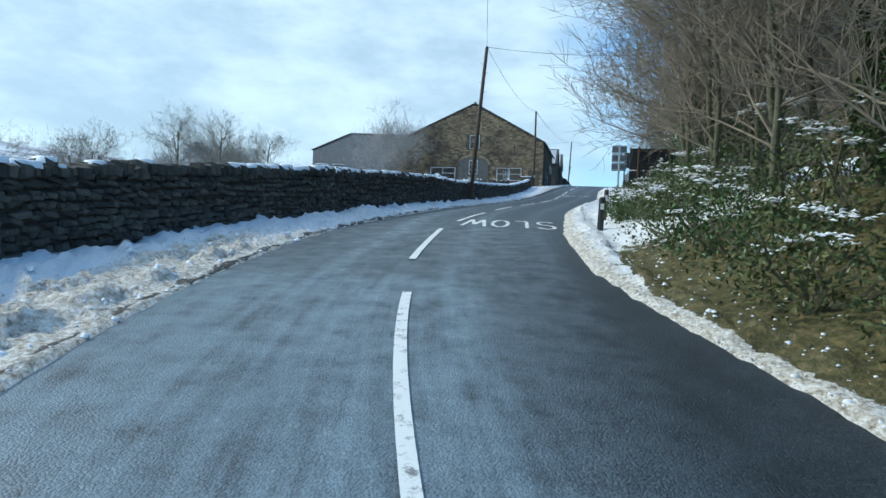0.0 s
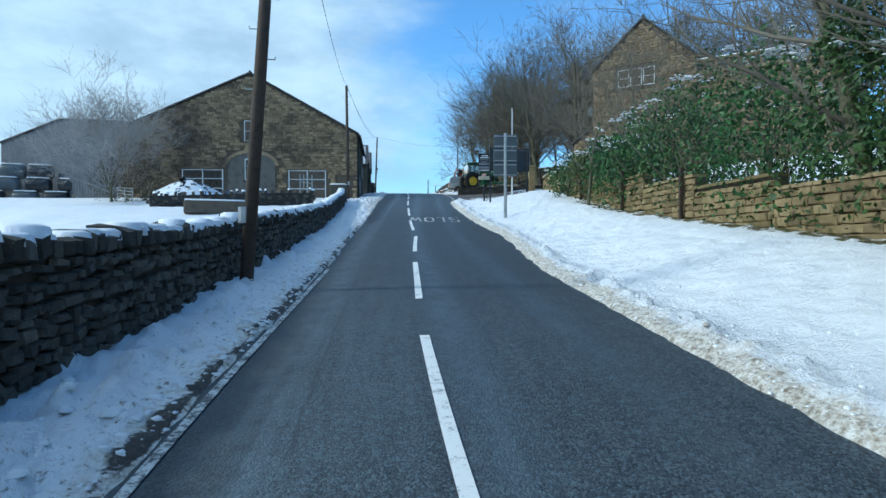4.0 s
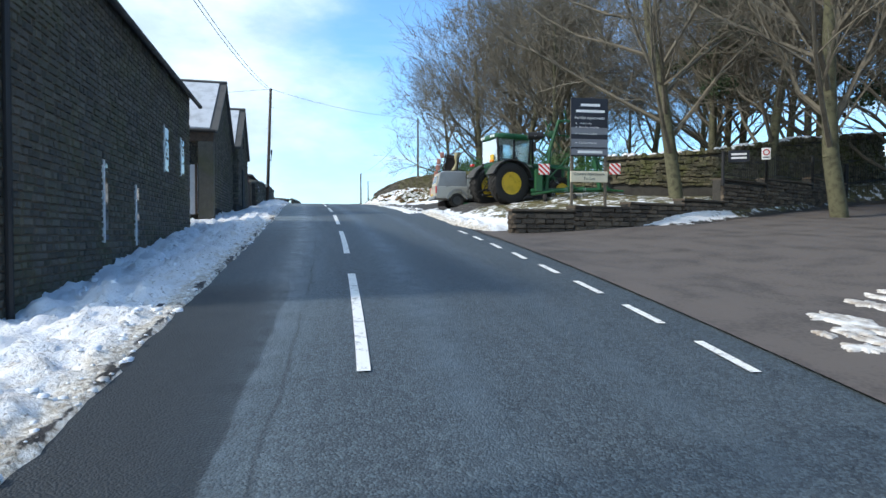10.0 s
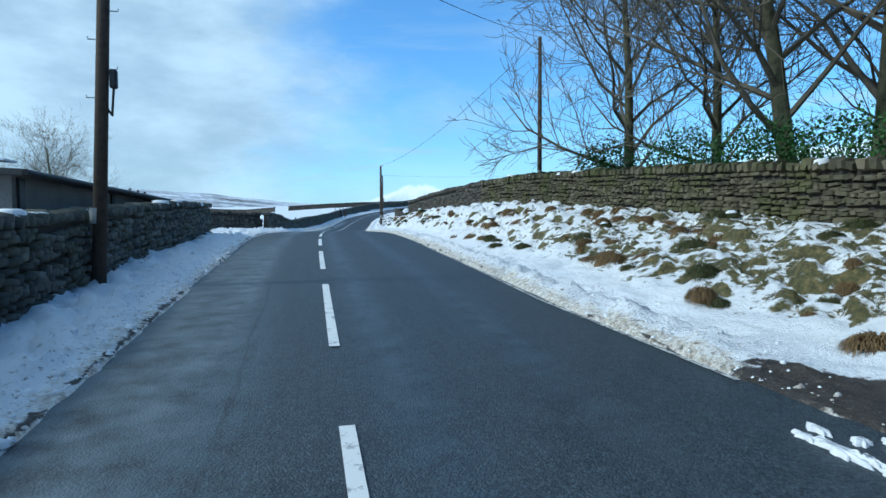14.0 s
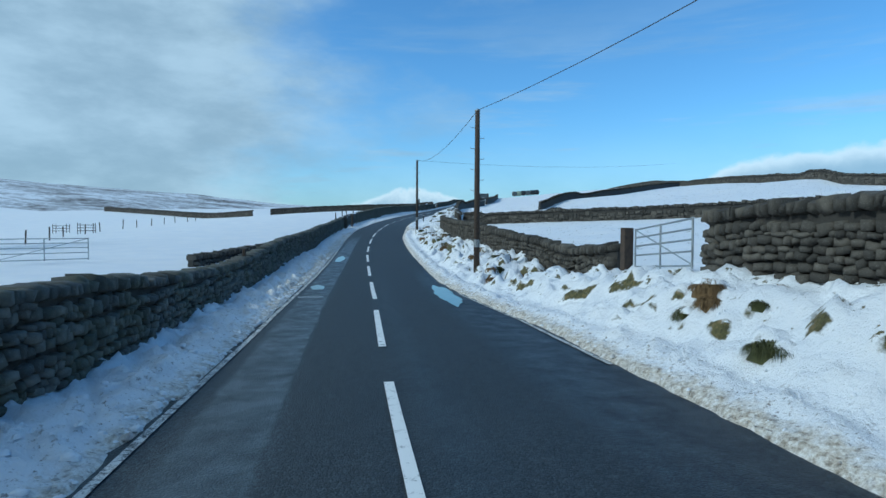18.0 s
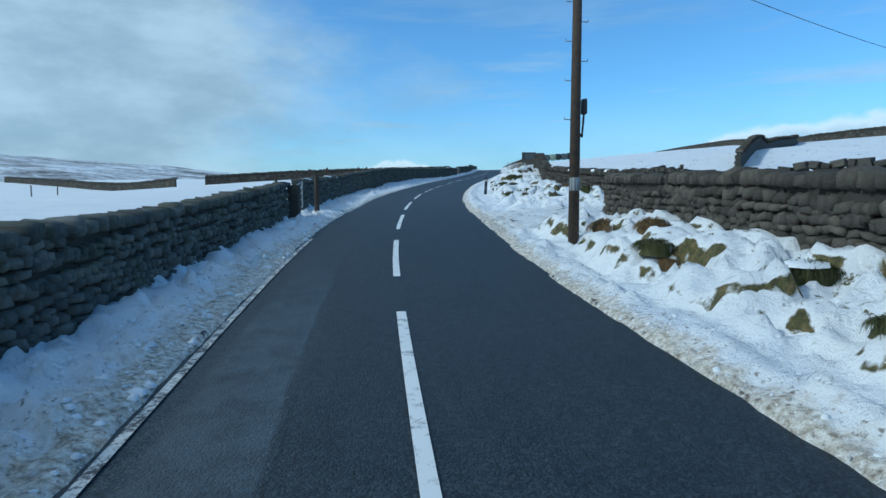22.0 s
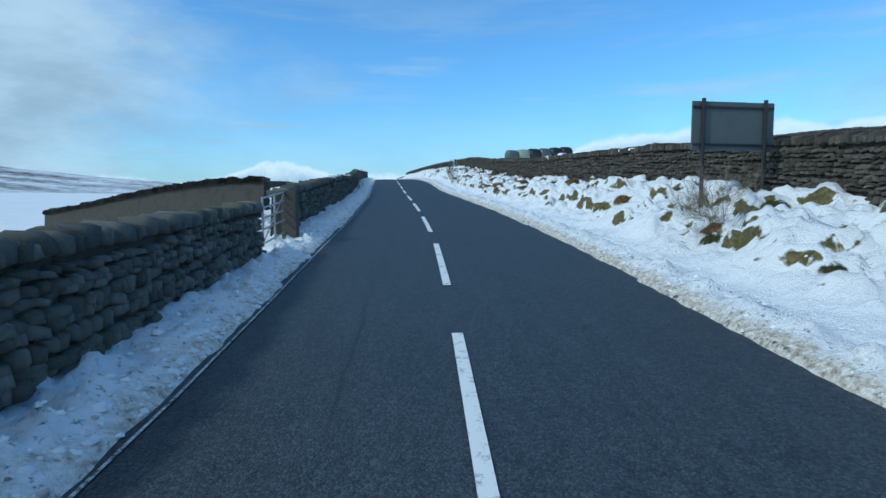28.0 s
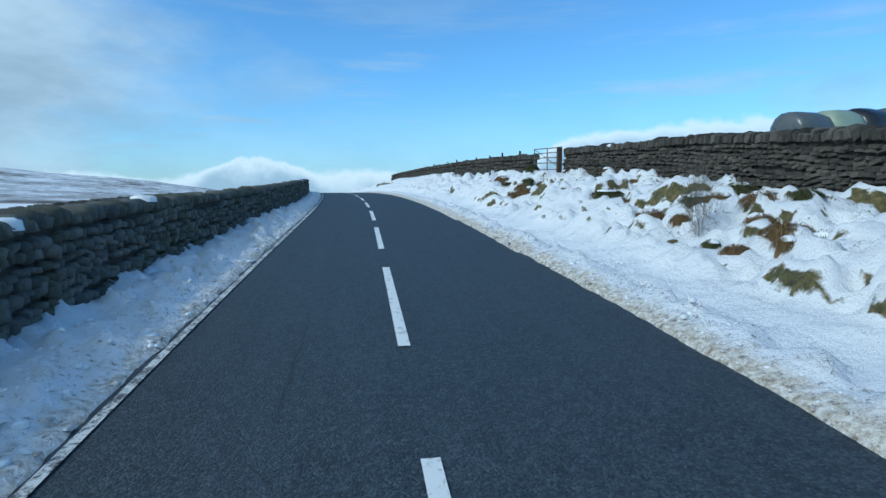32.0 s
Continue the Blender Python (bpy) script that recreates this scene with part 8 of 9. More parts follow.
def wheel(parent, m, rad, width, rim_r, rim_mat, lugs=22, tread=True):
    """A wheel about its local x axis: tyre with lugs, dished rim, hub."""
    t = thing("wheel", Matrix.Identity(4), "", "")
    for k in ("label", "category"):
        if k in t:
            del t[k]
    t.parent = parent
    t.matrix_basis = m @ Matrix.Rotation(radians(90), 4, "Y")
    hw = width / 2
    part("tyre", Mesh().lathe([(rim_r, -hw * 0.75), (rim_r * 1.12, -hw * 0.95), (rad * 0.90, -hw), (rad * 0.97, -hw * 0.8), (rad * 0.985, 0), (rad * 0.97, hw * 0.8), (rad * 0.90, hw), (rim_r * 1.12, hw * 0.95), (rim_r, hw * 0.75)], 32, caps=False), M_TYRE, t, smooth=True)
    if tread:
        lug = Mesh()
        for k in range(lugs):
            for sg_ in (-1, 1):
                a = (k + 0.5 * (sg_ > 0)) * 2 * math.pi / lugs
                mm = Matrix.Rotation(a, 4, "Z") @ Matrix.Translation((rad * 0.985, 0, sg_ * hw * 0.45)) @ Matrix.Rotation(sg_ * 0.7, 4, "X")
                lug.box((0, 0, 0), (rad * 0.05, rad * 0.075, width * 0.56), mm)
        o = part("tread", lug, M_TYRE, t)
        o["kind"] = "stuff"
    part("rim", Mesh().lathe([(rim_r * 1.04, -hw * 0.72), (rim_r * 0.98, -hw * 0.3), (rim_r * 0.9, 0.1 * hw), (rim_r * 0.45, 0.35 * hw), (rim_r * 0.42, 0.62 * hw), (rim_r * 0.2, 0.66 * hw)], 24), rim_mat, t, smooth=False)
    part("rim_face", Mesh().lathe([(rim_r * 1.04, hw * 0.74), (rim_r * 0.93, hw * 0.60), (rim_r * 0.80, hw * 0.20), (rim_r * 0.30, hw * 0.15), (rim_r * 0.27, hw * 0.45), (0.02, hw * 0.47)], 24), rim_mat, t)
    for k in range(8):
        a = k * math.pi / 4
        part("wheel_bolt", Mesh().lathe([(0.022, hw * 0.15), (0.022, hw * 0.30)], 6, Matrix.Translation((math.cos(a) * rim_r * 0.5, math.sin(a) * rim_r * 0.5, 0))), M_IRON, t)
    return t


tr_ = thing("tractor", spot(93.25, 7.72, 0.50, -79) @ Matrix.Scale(1.10, 4), "green farm tractor with yellow wheels parked on the muddy verge", "tractor")
wheel(tr_, Matrix.Translation((0.86, 0, 0.84)), 0.84, 0.52, 0.46, M_YELLOW)
wheel(tr_, Matrix.Translation((-0.86, 0, 0.84)) @ Matrix.Rotation(math.pi, 4, "Z"), 0.84, 0.52, 0.46, M_YELLOW)
wheel(tr_, Matrix.Translation((0.80, 2.55, 0.60)), 0.60, 0.40, 0.34, M_YELLOW, 18)
wheel(tr_, Matrix.Translation((-0.80, 2.55, 0.60)) @ Matrix.Rotation(math.pi, 4, "Z"), 0.60, 0.40, 0.34, M_YELLOW, 18)
part("chassis", Mesh().rbox((0, 1.2, 0.85), (0.55, 3.2, 0.5), 0.06), M_IRON, tr_)
part("axle", Mesh().rbox((0, 0, 0.84), (1.4, 0.34, 0.34), 0.06), M_GREEN, tr_)
part("bonnet", Mesh().rbox((0, 2.2, 1.45), (0.78, 1.9, 0.72), 0.12), M_GREEN, tr_)
for x in (0.86, -0.86):
    pts = [(x, math.cos(a) * 0.98, 0.84 + math.sin(a) * 0.98) for a in [0.25 + 0.28 * k for k in range(10)]]
    f = Mesh()
    vs = []
    for q in pts:
        vs += [(q[0] - 0.30, q[1], q[2]), (q[0] + 0.30, q[1], q[2]), (q[0] + 0.30, q[1] * 0.95, 0.84 + (q[2] - 0.84) * 0.95), (q[0] - 0.30, q[1] * 0.95, 0.84 + (q[2] - 0.84) * 0.95)]
    f.add(vs, [(4 * i + j, 4 * i + (j + 1) % 4, 4 * i + 4 + (j + 1) % 4, 4 * i + 4 + j) for i in range(9) for j in range(4)] + [(3, 2, 1, 0), (36, 37, 38, 39)])
    mg = part("mudguard", f, M_MUDGUARD, tr_, "muddy dark grey mudguard")
    part("rear_lamp", Mesh().rbox((x, -0.80, 1.72), (0.26, 0.10, 0.10), 0.02), M_ORANGE if x > 0 else M_REDLAMP, mg)
cabp = part("cab", Mesh().rbox((0, 0.35, 1.55), (1.25, 1.45, 0.55), 0.08), M_GREEN, tr_)
for x in (-0.68, 0.68):
    for y, lean_ in ((-0.38, -0.06), (1.05, 0.10), (0.35, 0.0)):
        part("pillar", Mesh().tube([(x, y, 1.7), (x * 0.95, y + lean_, 2.72)], 0.045, 6), M_IRON, cabp)
part("rear_window", Mesh().prism([(-0.62, -0.42, 1.78), (0.62, -0.42, 1.78), (0.60, -0.44, 2.68), (-0.60, -0.44, 2.68)], (0, -0.01, 0), (0, 0.02, 0)), M_CABGLASS, cabp)
for x in (-0.665, 0.665):
    part("side_window", Mesh().prism([(x, -0.34, 1.72), (x, 1.02, 1.55), (x * 0.97, 1.08, 2.68), (x * 0.97, -0.36, 2.68)], (-0.01, 0, 0), (0.012, 0, 0)), M_CABGLASS, cabp)
part("windscreen", Mesh().prism([(-0.6, 1.06, 1.6), (0.6, 1.06, 1.6), (0.58, 1.12, 2.68), (-0.58, 1.12, 2.68)], (0, -0.01, 0), (0, 0.02, 0)), M_CABGLASS, cabp)
roof_b = bmesh.new()
for z, k in ((2.68, 0.94), (2.74, 1.0), (2.82, 1.0), (2.90, 0.92), (2.955, 0.70)):
    for a in range(20):
        q = 2 * math.pi * a / 20
        cx_, sy_ = math.cos(q), math.sin(q)
        roof_b.verts.new((math.copysign(abs(cx_) ** 0.45, cx_) * 0.76 * k, 0.36 + math.copysign(abs(sy_) ** 0.45, sy_) * 0.92 * k, z))
roof_b.verts.ensure_lookup_table()
for r_ in range(4):
    for a in range(20):
        roof_b.faces.new([roof_b.verts[20 * r_ + a], roof_b.verts[20 * r_ + (a + 1) % 20], roof_b.verts[20 * r_ + 20 + (a + 1) % 20], roof_b.verts[20 * r_ + 20 + a]])
roof_b.faces.new([roof_b.verts[80 + a] for a in range(20)])
roof_b.faces.new([roof_b.verts[a] for a in reversed(range(20))])
roof_me = bpy.data.meshes.new("cab_roof")
roof_b.to_mesh(roof_me)
roof_b.free()
roof_me.materials.append(M_GREEN)
part("cab_roof", roof_me, None, tr_, "rounded green cab roof", smooth=False)
part("seat", Mesh().rbox((0, 0.25, 1.90), (0.52, 0.50, 0.14), 0.05).rbox((0, 0.02, 2.22), (0.50, 0.14, 0.62), 0.05), M_IRON, tr_)
part("steering_wheel", Mesh().tube([(0.2 * math.cos(a * 0.524), 0.80 + 0.06 * math.sin(a * 0.524), 2.12 + 0.17 * math.sin(a * 0.524)) for a in range(13)], 0.018, 6, caps=False), M_IRON, tr_)
part("steering_column", Mesh().tube([(0, 0.98, 1.75), (0, 0.80, 2.12)], 0.05, 8), M_IRON, tr_)
part("fuel_tank", Mesh().rbox((0.62, 1.15, 0.88), (0.42, 0.85, 0.50), 0.08), M_IRON, tr_)
for k in range(3):
    part("cab_step", Mesh().rbox((0.78, 0.98, 0.48 + 0.27 * k), (0.30, 0.30, 0.04), 0.01), M_IRON, tr_)
part("bonnet_grille", Mesh().rbox((0.40, 2.35, 1.42), (0.02, 1.10, 0.36), 0.01), M_IRON, tr_, "black side grille of the bonnet")
for x in (-0.17, 0.17):
    part("hydraulic_ram", Mesh().tube([(x, -0.22, 0.80), (x * 1.5, -0.42, 1.38)], 0.035, 7), M_GALV, tr_)
for x in (-0.22, -0.08, 0.08, 0.22):
    part("hydraulic_hose", Mesh().tube([(x, -0.44, 1.62), (x * 1.3, -0.70, 1.35), (x * 1.8, -0.62, 1.05), (x * 1.2, -0.52, 0.85)], 0.014, 5), M_BLACK, tr_)
part("drawbar", Mesh().rbox((0, -0.42, 0.42), (0.12, 0.70, 0.07), 0.01), M_IRON, tr_)
for x in (-0.5, -0.3, 0.3, 0.5):
    part("work_lamp", Mesh().rbox((x, -0.53, 2.80), (0.14, 0.05, 0.10), 0.015), M_WHITE, tr_)
part("number_plate", Mesh().rbox((0.30, -0.48, 1.95), (0.28, 0.03, 0.22), 0.01), M_YELLOW, tr_, "blank yellow plate")
for x in (-0.32, 0.32):
    part("lift_arm", Mesh().tube([(x, -0.15, 0.75), (x * 1.1, -0.75, 0.55)], 0.04, 6), M_IRON, tr_)
    part("lift_rod", Mesh().tube([(x, -0.1, 1.35), (x * 1.1, -0.55, 0.62)], 0.025, 6), M_IRON, tr_)
part("top_link", Mesh().tube([(0, -0.1, 1.2), (0, -0.6, 1.05)], 0.035, 6), M_GREEN, tr_)
part("exhaust", Mesh().tube([(0.50, 1.35, 1.6), (0.50, 1.35, 2.9)], 0.05, 8), M_IRON, tr_)
part("mirror", Mesh().rbox((0.98, 1.15, 2.35), (0.18, 0.05, 0.32), 0.02), M_IRON, tr_)

td = thing("hay_tedder", spot(91.4, 10.0, 0.62, -15) @ Matrix.Scale(1.12, 4), "folded green hay tedder with many tines beside the tractor", "farm machine")
part("headstock", Mesh().rbox((-0.9, 0, 0.95), (0.3, 0.5, 0.9), 0.04), M_GREEN, td)
part("beam", Mesh().tube([(-1.2, 0, 0.55), (1.9, 0.1, 0.60)], 0.09, 8), M_GREEN, td)
part("arm", Mesh().tube([(-0.6, 0, 0.6), (-0.45, 0.05, 2.2), (-0.1, 0.1, 3.35)], [0.09, 0.08, 0.06], 8), M_GREEN, td)
part("arm", Mesh().tube([(1.5, 0, 0.6), (1.25, 0.05, 2.0), (0.6, 0.1, 3.3)], [0.09, 0.08, 0.06], 8), M_GREEN, td)
part("cross_brace", Mesh().tube([(-0.1, 0.1, 3.3), (0.6, 0.1, 3.3)], 0.06, 8), M_GREEN, td)
rd = random.Random(12)
for cx, cz, ty in ((-0.55, 1.6, 0.25), (-0.35, 2.8, 0.3), (1.35, 1.6, 0.25), (0.95, 2.7, 0.3), (0.4, 0.65, 0.0)):
    hub = part("rotor", Mesh().lathe([(0.16, -0.08), (0.16, 0.08), (0.05, 0.12)], 10, Matrix.Translation((cx, ty, cz)) @ Matrix.Rotation(radians(90), 4, "X")), M_GREEN, td)
    for k in range(6):
        a = k * math.pi / 3 + rd.uniform(-0.1, 0.1)
        flat = cz < 1
        e = Vector((cx + math.cos(a) * 0.72, ty + (math.sin(a) * 0.72 if flat else 0.05), cz + (0.0 if flat else math.sin(a) * 0.72)))
        part("tine_arm", Mesh().tube([(cx, ty, cz), e], 0.024, 5), M_GREEN, hub)
        d = Vector((0, 0, -1)) if flat else Vector((rd.uniform(-0.3, 0.3), -0.85, -0.35)).normalized()
        for off in (-0.035, 0.035):
            part("tine", Mesh().tube([e + Vector((off, 0, 0)), e + Vector((off, 0, 0)) + d * 0.42], 0.008, 4), M_GALV, hub)
for a, b, r_ in (((-0.9, 0.0, 1.3), (-0.2, 0.1, 2.9), 0.04), ((-0.9, 0.0, 0.6), (0.3, 0.2, 1.9), 0.04), ((1.8, 0, 0.6), (1.0, 0.1, 2.9), 0.05), ((0.3, 0.1, 0.6), (0.3, 0.15, 1.5), 0.05), ((-0.5, 0.1, 1.5), (1.3, 0.1, 1.3), 0.035), ((-1.2, -0.2, 0.4), (-0.4, -0.5, 0.5), 0.045), ((1.5, -0.5, 0.55), (2.3, -0.4, 0.5), 0.045), ((-0.9, 0.1, 2.2), (-0.4, 0.1, 3.3), 0.03), ((0.7, 0.1, 3.2), (1.3, 0.0, 3.6), 0.03), ((0.2, 0.1, 3.3), (0.1, 0.0, 3.7), 0.03)):
    part("strut", Mesh().tube([a, b], r_, 6), M_GREEN, td)
for x, y in ((-0.7, -0.3), (0.4, -0.4), (1.6, -0.3), (1.1, 0.5)):
    wheel(td, Matrix.Translation((x, y, 0.2)), 0.22, 0.16, 0.11, M_GREEN, 12, False)
M_WARN = Mat("red_white_stripes", 0.4)
_w = M_WARN.nt.nodes.new("ShaderNodeTexWave")
_w.wave_type, _w.bands_direction = "BANDS", "DIAGONAL"
_w.inputs["Scale"].default_value = 3.2
M_WARN.link(M_WARN.tc.outputs["Object"], _w.inputs["Vector"])
M_WARN.base(M_WARN.mix(M_WARN.ramp(_w.outputs["Fac"], 0.48, 0.52), (0.75, 0.75, 0.73), (0.55, 0.02, 0.02)))
M_WARN = M_WARN.m
for x in (-0.75, 1.95):
    part("warning_board", Mesh().rbox((x, -0.5, 1.35), (0.42, 0.02, 0.42), 0.01), M_WARN, td, "red and white striped warning board")
part("spare_roll", Mesh().tube([(-1.3, 0.2, 2.75), (-0.7, 0.2, 2.75)], 0.16, 10), M_IRON, td)

M_CARGREY = plain("silver_beige_car_paint", (0.50, 0.48, 0.42), 0.30, 0.25, vary=0.12, scale=2)
M_CANOPY = plain("grey_canopy", (0.34, 0.345, 0.34), 0.35, 0.2, vary=0.15, scale=2)
M_ALLOY = plain("dull_grey_alloy", (0.09, 0.09, 0.088), 0.5, 0.5, vary=0.3, scale=6)
# warm beige for the tail: the sun's light on it put into the paint
M_SUNBEIGE = plain("dirty_sunlit_beige_paint", (0.50, 0.44, 0.34), 0.45, vary=0.25, scale=4)
pk = thing("pickup_truck", spot(98.15, 8.42, 0.12, -93) @ Matrix.Scale(1.07, 4), "muddy silver double-cab pickup with grey rear canopy", "car")


def side_shape(w, prof, name, mat, label="", bev=0.05):
    """A body made from a side outline (y, z), with rounded shoulders."""
    b = bmesh.new()
    vs = [b.verts.new((-w / 2, y, z)) for y, z in prof]
    f = b.faces.new(vs)
    r = bmesh.ops.extrude_face_region(b, geom=[f])
    bmesh.ops.translate(b, vec=(w, 0, 0), verts=[v for v in r["geom"] if isinstance(v, bmesh.types.BMVert)])
    bmesh.ops.recalc_face_normals(b, faces=b.faces)
    bmesh.ops.bevel(b, geom=b.edges[:], offset=bev, segments=2, affect="EDGES", profile=0.6, clamp_overlap=True)
    me = bpy.data.meshes.new(name)
    b.to_mesh(me)
    b.free()
    me.materials.append(mat)
    return part(name, me, None, pk, label)


body = side_shape(1.74, [(-2.48, 0.52), (-2.50, 1.06), (0.95, 1.06), (1.15, 1.08), (2.35, 0.98), (2.50, 0.80), (2.48, 0.48), (-2.4, 0.46)], "body", M_CARGREY)
cabb = side_shape(1.52, [(-0.98, 1.02), (-0.92, 1.62), (-0.70, 1.72), (0.35, 1.72), (0.60, 1.64), (1.18, 1.04)], "cab", M_CARGREY)
side_shape(1.62, [(-2.46, 1.04), (-2.30, 1.76), (-2.05, 1.82), (-0.98, 1.82), (-0.96, 1.04)], "canopy", M_CANOPY, "grey hard canopy over the load bed", 0.07)
part("rear_window", Mesh().prism([(-0.58, -2.42, 1.22), (0.58, -2.42, 1.22), (0.50, -2.345, 1.60), (-0.50, -2.345, 1.60)], (0, -0.032, 0), (0, 0.0, 0)), M_GLASS, pk)
for x in (-0.765, 0.765):
    part("side_window", Mesh().prism([(x, -0.78, 1.14), (x, 0.02, 1.14), (x * 0.98, 0.0, 1.58), (x * 0.98, -0.72, 1.58)], (-0.004, 0, 0), (0.006, 0, 0)), M_GLASS, pk)
    part("side_window", Mesh().prism([(x, 0.10, 1.14), (x, 0.98, 1.14), (x * 0.98, 0.52, 1.58), (x * 0.98, 0.08, 1.58)], (-0.004, 0, 0), (0.006, 0, 0)), M_GLASS, pk)
    part("door_seam", Mesh().box((x * 1.138, 0.06, 0.85), (0.006, 0.015, 0.42)), M_IRON, pk)
    part("door_handle", Mesh().rbox((x * 1.145, -0.55, 0.97), (0.03, 0.16, 0.035), 0.01), M_IRON, pk)
    part("mirror", Mesh().rbox((x * 1.22, 0.95, 1.18), (0.18, 0.10, 0.20), 0.03), M_IRON, pk)
    part("tail_lamp", Mesh().rbox((x * 1.05, -2.49, 0.90), (0.15, 0.06, 0.36), 0.02), M_REDLAMP, pk, "red tail lamp")
    for y in (-1.45, 1.62):
        vs = []
        for k in range(9):
            a = k * math.pi / 8
            vs += [(x * 1.10, y + math.cos(a) * 0.44, 0.42 + math.sin(a) * 0.44), (x * 1.20, y + math.cos(a) * 0.44, 0.42 + math.sin(a) * 0.44), (x * 1.20, y + math.cos(a) * 0.53, 0.42 + math.sin(a) * 0.53), (x * 1.10, y + math.cos(a) * 0.53, 0.42 + math.sin(a) * 0.53)]
        part("wheel_arch", Mesh().add(vs, [(4 * i + j, 4 * i + (j + 1) % 4, 4 * i + 4 + (j + 1) % 4, 4 * i + 4 + j) for i in range(8) for j in range(4)]), M_CANOPY, pk, "grey flared wheel arch")
        wheel(pk, Matrix.Translation((x * 1.02, y, 0.37)) @ (Matrix.Identity(4) if x > 0 else Matrix.Rotation(math.pi, 4, "Z")), 0.37, 0.25, 0.21, M_ALLOY, 16, False)
# tailgate and rear door carry the sun-warmed beige
part("tailgate", Mesh().rbox((0, -2.505, 0.82), (1.34, 0.05, 0.44), 0.02), M_SUNBEIGE, pk, "dirty tailgate with warm sunlight painted in as beige")
part("rear_door", Mesh().prism([(-0.66, -2.462, 1.10), (0.66, -2.462, 1.10), (0.60, -2.318, 1.70), (-0.60, -2.318, 1.70)], (0, -0.02, 0), (0, 0.01, 0)), M_SUNBEIGE, pk, "rear door of the canopy with warm sunlight painted in as beige")
for x in (-0.80, 0.80):
    part("canopy_window", Mesh().prism([(x * 1.012, -2.05, 1.30), (x * 1.012, -1.15, 1.30), (x * 1.005, -1.18, 1.62), (x * 1.005, -2.00, 1.62)], (-0.006, 0, 0), (0.006, 0, 0)), M_CANOPY, pk)
    part("roof_rail", Mesh().tube([(x * 0.86, -2.10, 1.86), (x * 0.86, -1.05, 1.86)], 0.018, 6), M_IRON, pk)
    part("side_sill", Mesh().rbox((x * 1.06, 0.1, 0.42), (0.10, 2.1, 0.09), 0.02), M_IRON, pk)
    part("door_seam", Mesh().box((x * 1.094, 1.02, 0.82), (0.006, 0.015, 0.46)), M_IRON, pk)
    part("door_seam", Mesh().box((x * 1.094, -0.90, 0.82), (0.006, 0.015, 0.46)), M_IRON, pk)
    part("headlamp", Mesh().rbox((x * 0.92, 2.42, 0.86), (0.30, 0.10, 0.15), 0.03), M_GALV, pk)
part("bumper", Mesh().rbox((0, -2.55, 0.50), (1.6, 0.14, 0.16), 0.03), M_GALV, pk)
part("number_plate", Mesh().rbox((-0.25, -2.535, 0.68), (0.50, 0.02, 0.11), 0.005), M_YELLOW, pk, "blank yellow number plate")
part("tailgate_handle", Mesh().rbox((0.0, -2.52, 0.98), (0.20, 0.03, 0.06), 0.01), M_IRON, pk)

# upended trailer bed, torn sheeting and loader bucket
M_OLDSTEEL = plain("rusty_dark_steel", (0.055, 0.043, 0.036), 0.8, 0.3, vary=0.5, scale=4, bump=0.3)
M_PINK = plain("pink_foam_board", (0.50, 0.24, 0.18), 0.8, vary=0.25, scale=5, bump=0.3)
M_TARP = plain("pale_torn_sheeting", (0.42, 0.38, 0.22), 0.7, vary=0.35, scale=4, bump=0.3)
tb = thing("upended_trailer", spot(103.3, 7.6, None, -8), "rusty trailer bed standing on end with torn sheeting", "scrap")
lm = Matrix.Rotation(radians(8), 4, "Y")
part("bed", Mesh().rbox((0.05, 0, 1.6), (0.72, 0.10, 3.3), 0.02, lm), M_OLDSTEEL, tb)
for x in (-0.38, 0.46):
    part("side_rail", Mesh().rbox((x, -0.07, 1.6), (0.09, 0.18, 3.35), 0.02, lm), M_OLDSTEEL, tb)
for z in (0.7, 1.5, 2.3, 3.05):
    part("cross_rib", Mesh().rbox((0.04, -0.09, z), (0.76, 0.08, 0.07), 0.01, lm), M_OLDSTEEL, tb)
rr = random.Random(8)
for k in range(7):
    part("foam_block", Mesh().rbox((-0.62 + 0.055 * k + rr.uniform(-0.03, 0.03), -0.05, 0.85 + 0.39 * k), (0.26, 0.16, 0.37), 0.05, Matrix.Rotation(rr.uniform(-0.08, 0.08), 4, "Y")), M_PINK, tb, "dirty pink foam block")
tarp = Mesh()
vs = []
for k in range(11):
    z = 0.35 + k * 0.30
    x = 0.28 + 0.55 * (k / 10) + 0.05 * math.sin(k * 1.9)
    w = 0.16 + 0.10 * math.sin(k * 1.3 + 0.5)
    vs += [(x - w, -0.16 - 0.06 * math.sin(k * 2.1), z), (x, -0.26 + 0.05 * math.cos(k), z), (x + w, -0.14 + 0.05 * math.sin(k * 1.1), z), (x, -0.10, z)]
tarp.add(vs, [(4 * i + j, 4 * i + (j + 1) % 4, 4 * i + 4 + (j + 1) % 4, 4 * i + 4 + j) for i in range(10) for j in range(4)])
part("sheeting", tarp, M_TARP, tb, "pale torn sheeting hanging down", smooth=True)
bk = thing("loader_bucket", spot(103.0, 8.9, None, -20), "dented dark green loader bucket lying on mud", "scrap")
part("bucket_back", Mesh().rbox((0, 0.45, 0.42), (1.7, 0.06, 0.8), 0.02), M_GREEN, bk)
part("bucket_floor", Mesh().rbox((0, 0, 0.06), (1.7, 0.9, 0.06), 0.02), M_GREEN, bk)
for x in (-0.83, 0.83):
    part("bucket_side", Mesh().prism([(x, -0.45, 0.04), (x, 0.45, 0.04), (x, 0.45, 0.80), (x, 0.15, 0.75)], (-0.025, 0, 0), (0.025, 0, 0)), M_GREEN, bk)
# ragged snow left along the lay-by


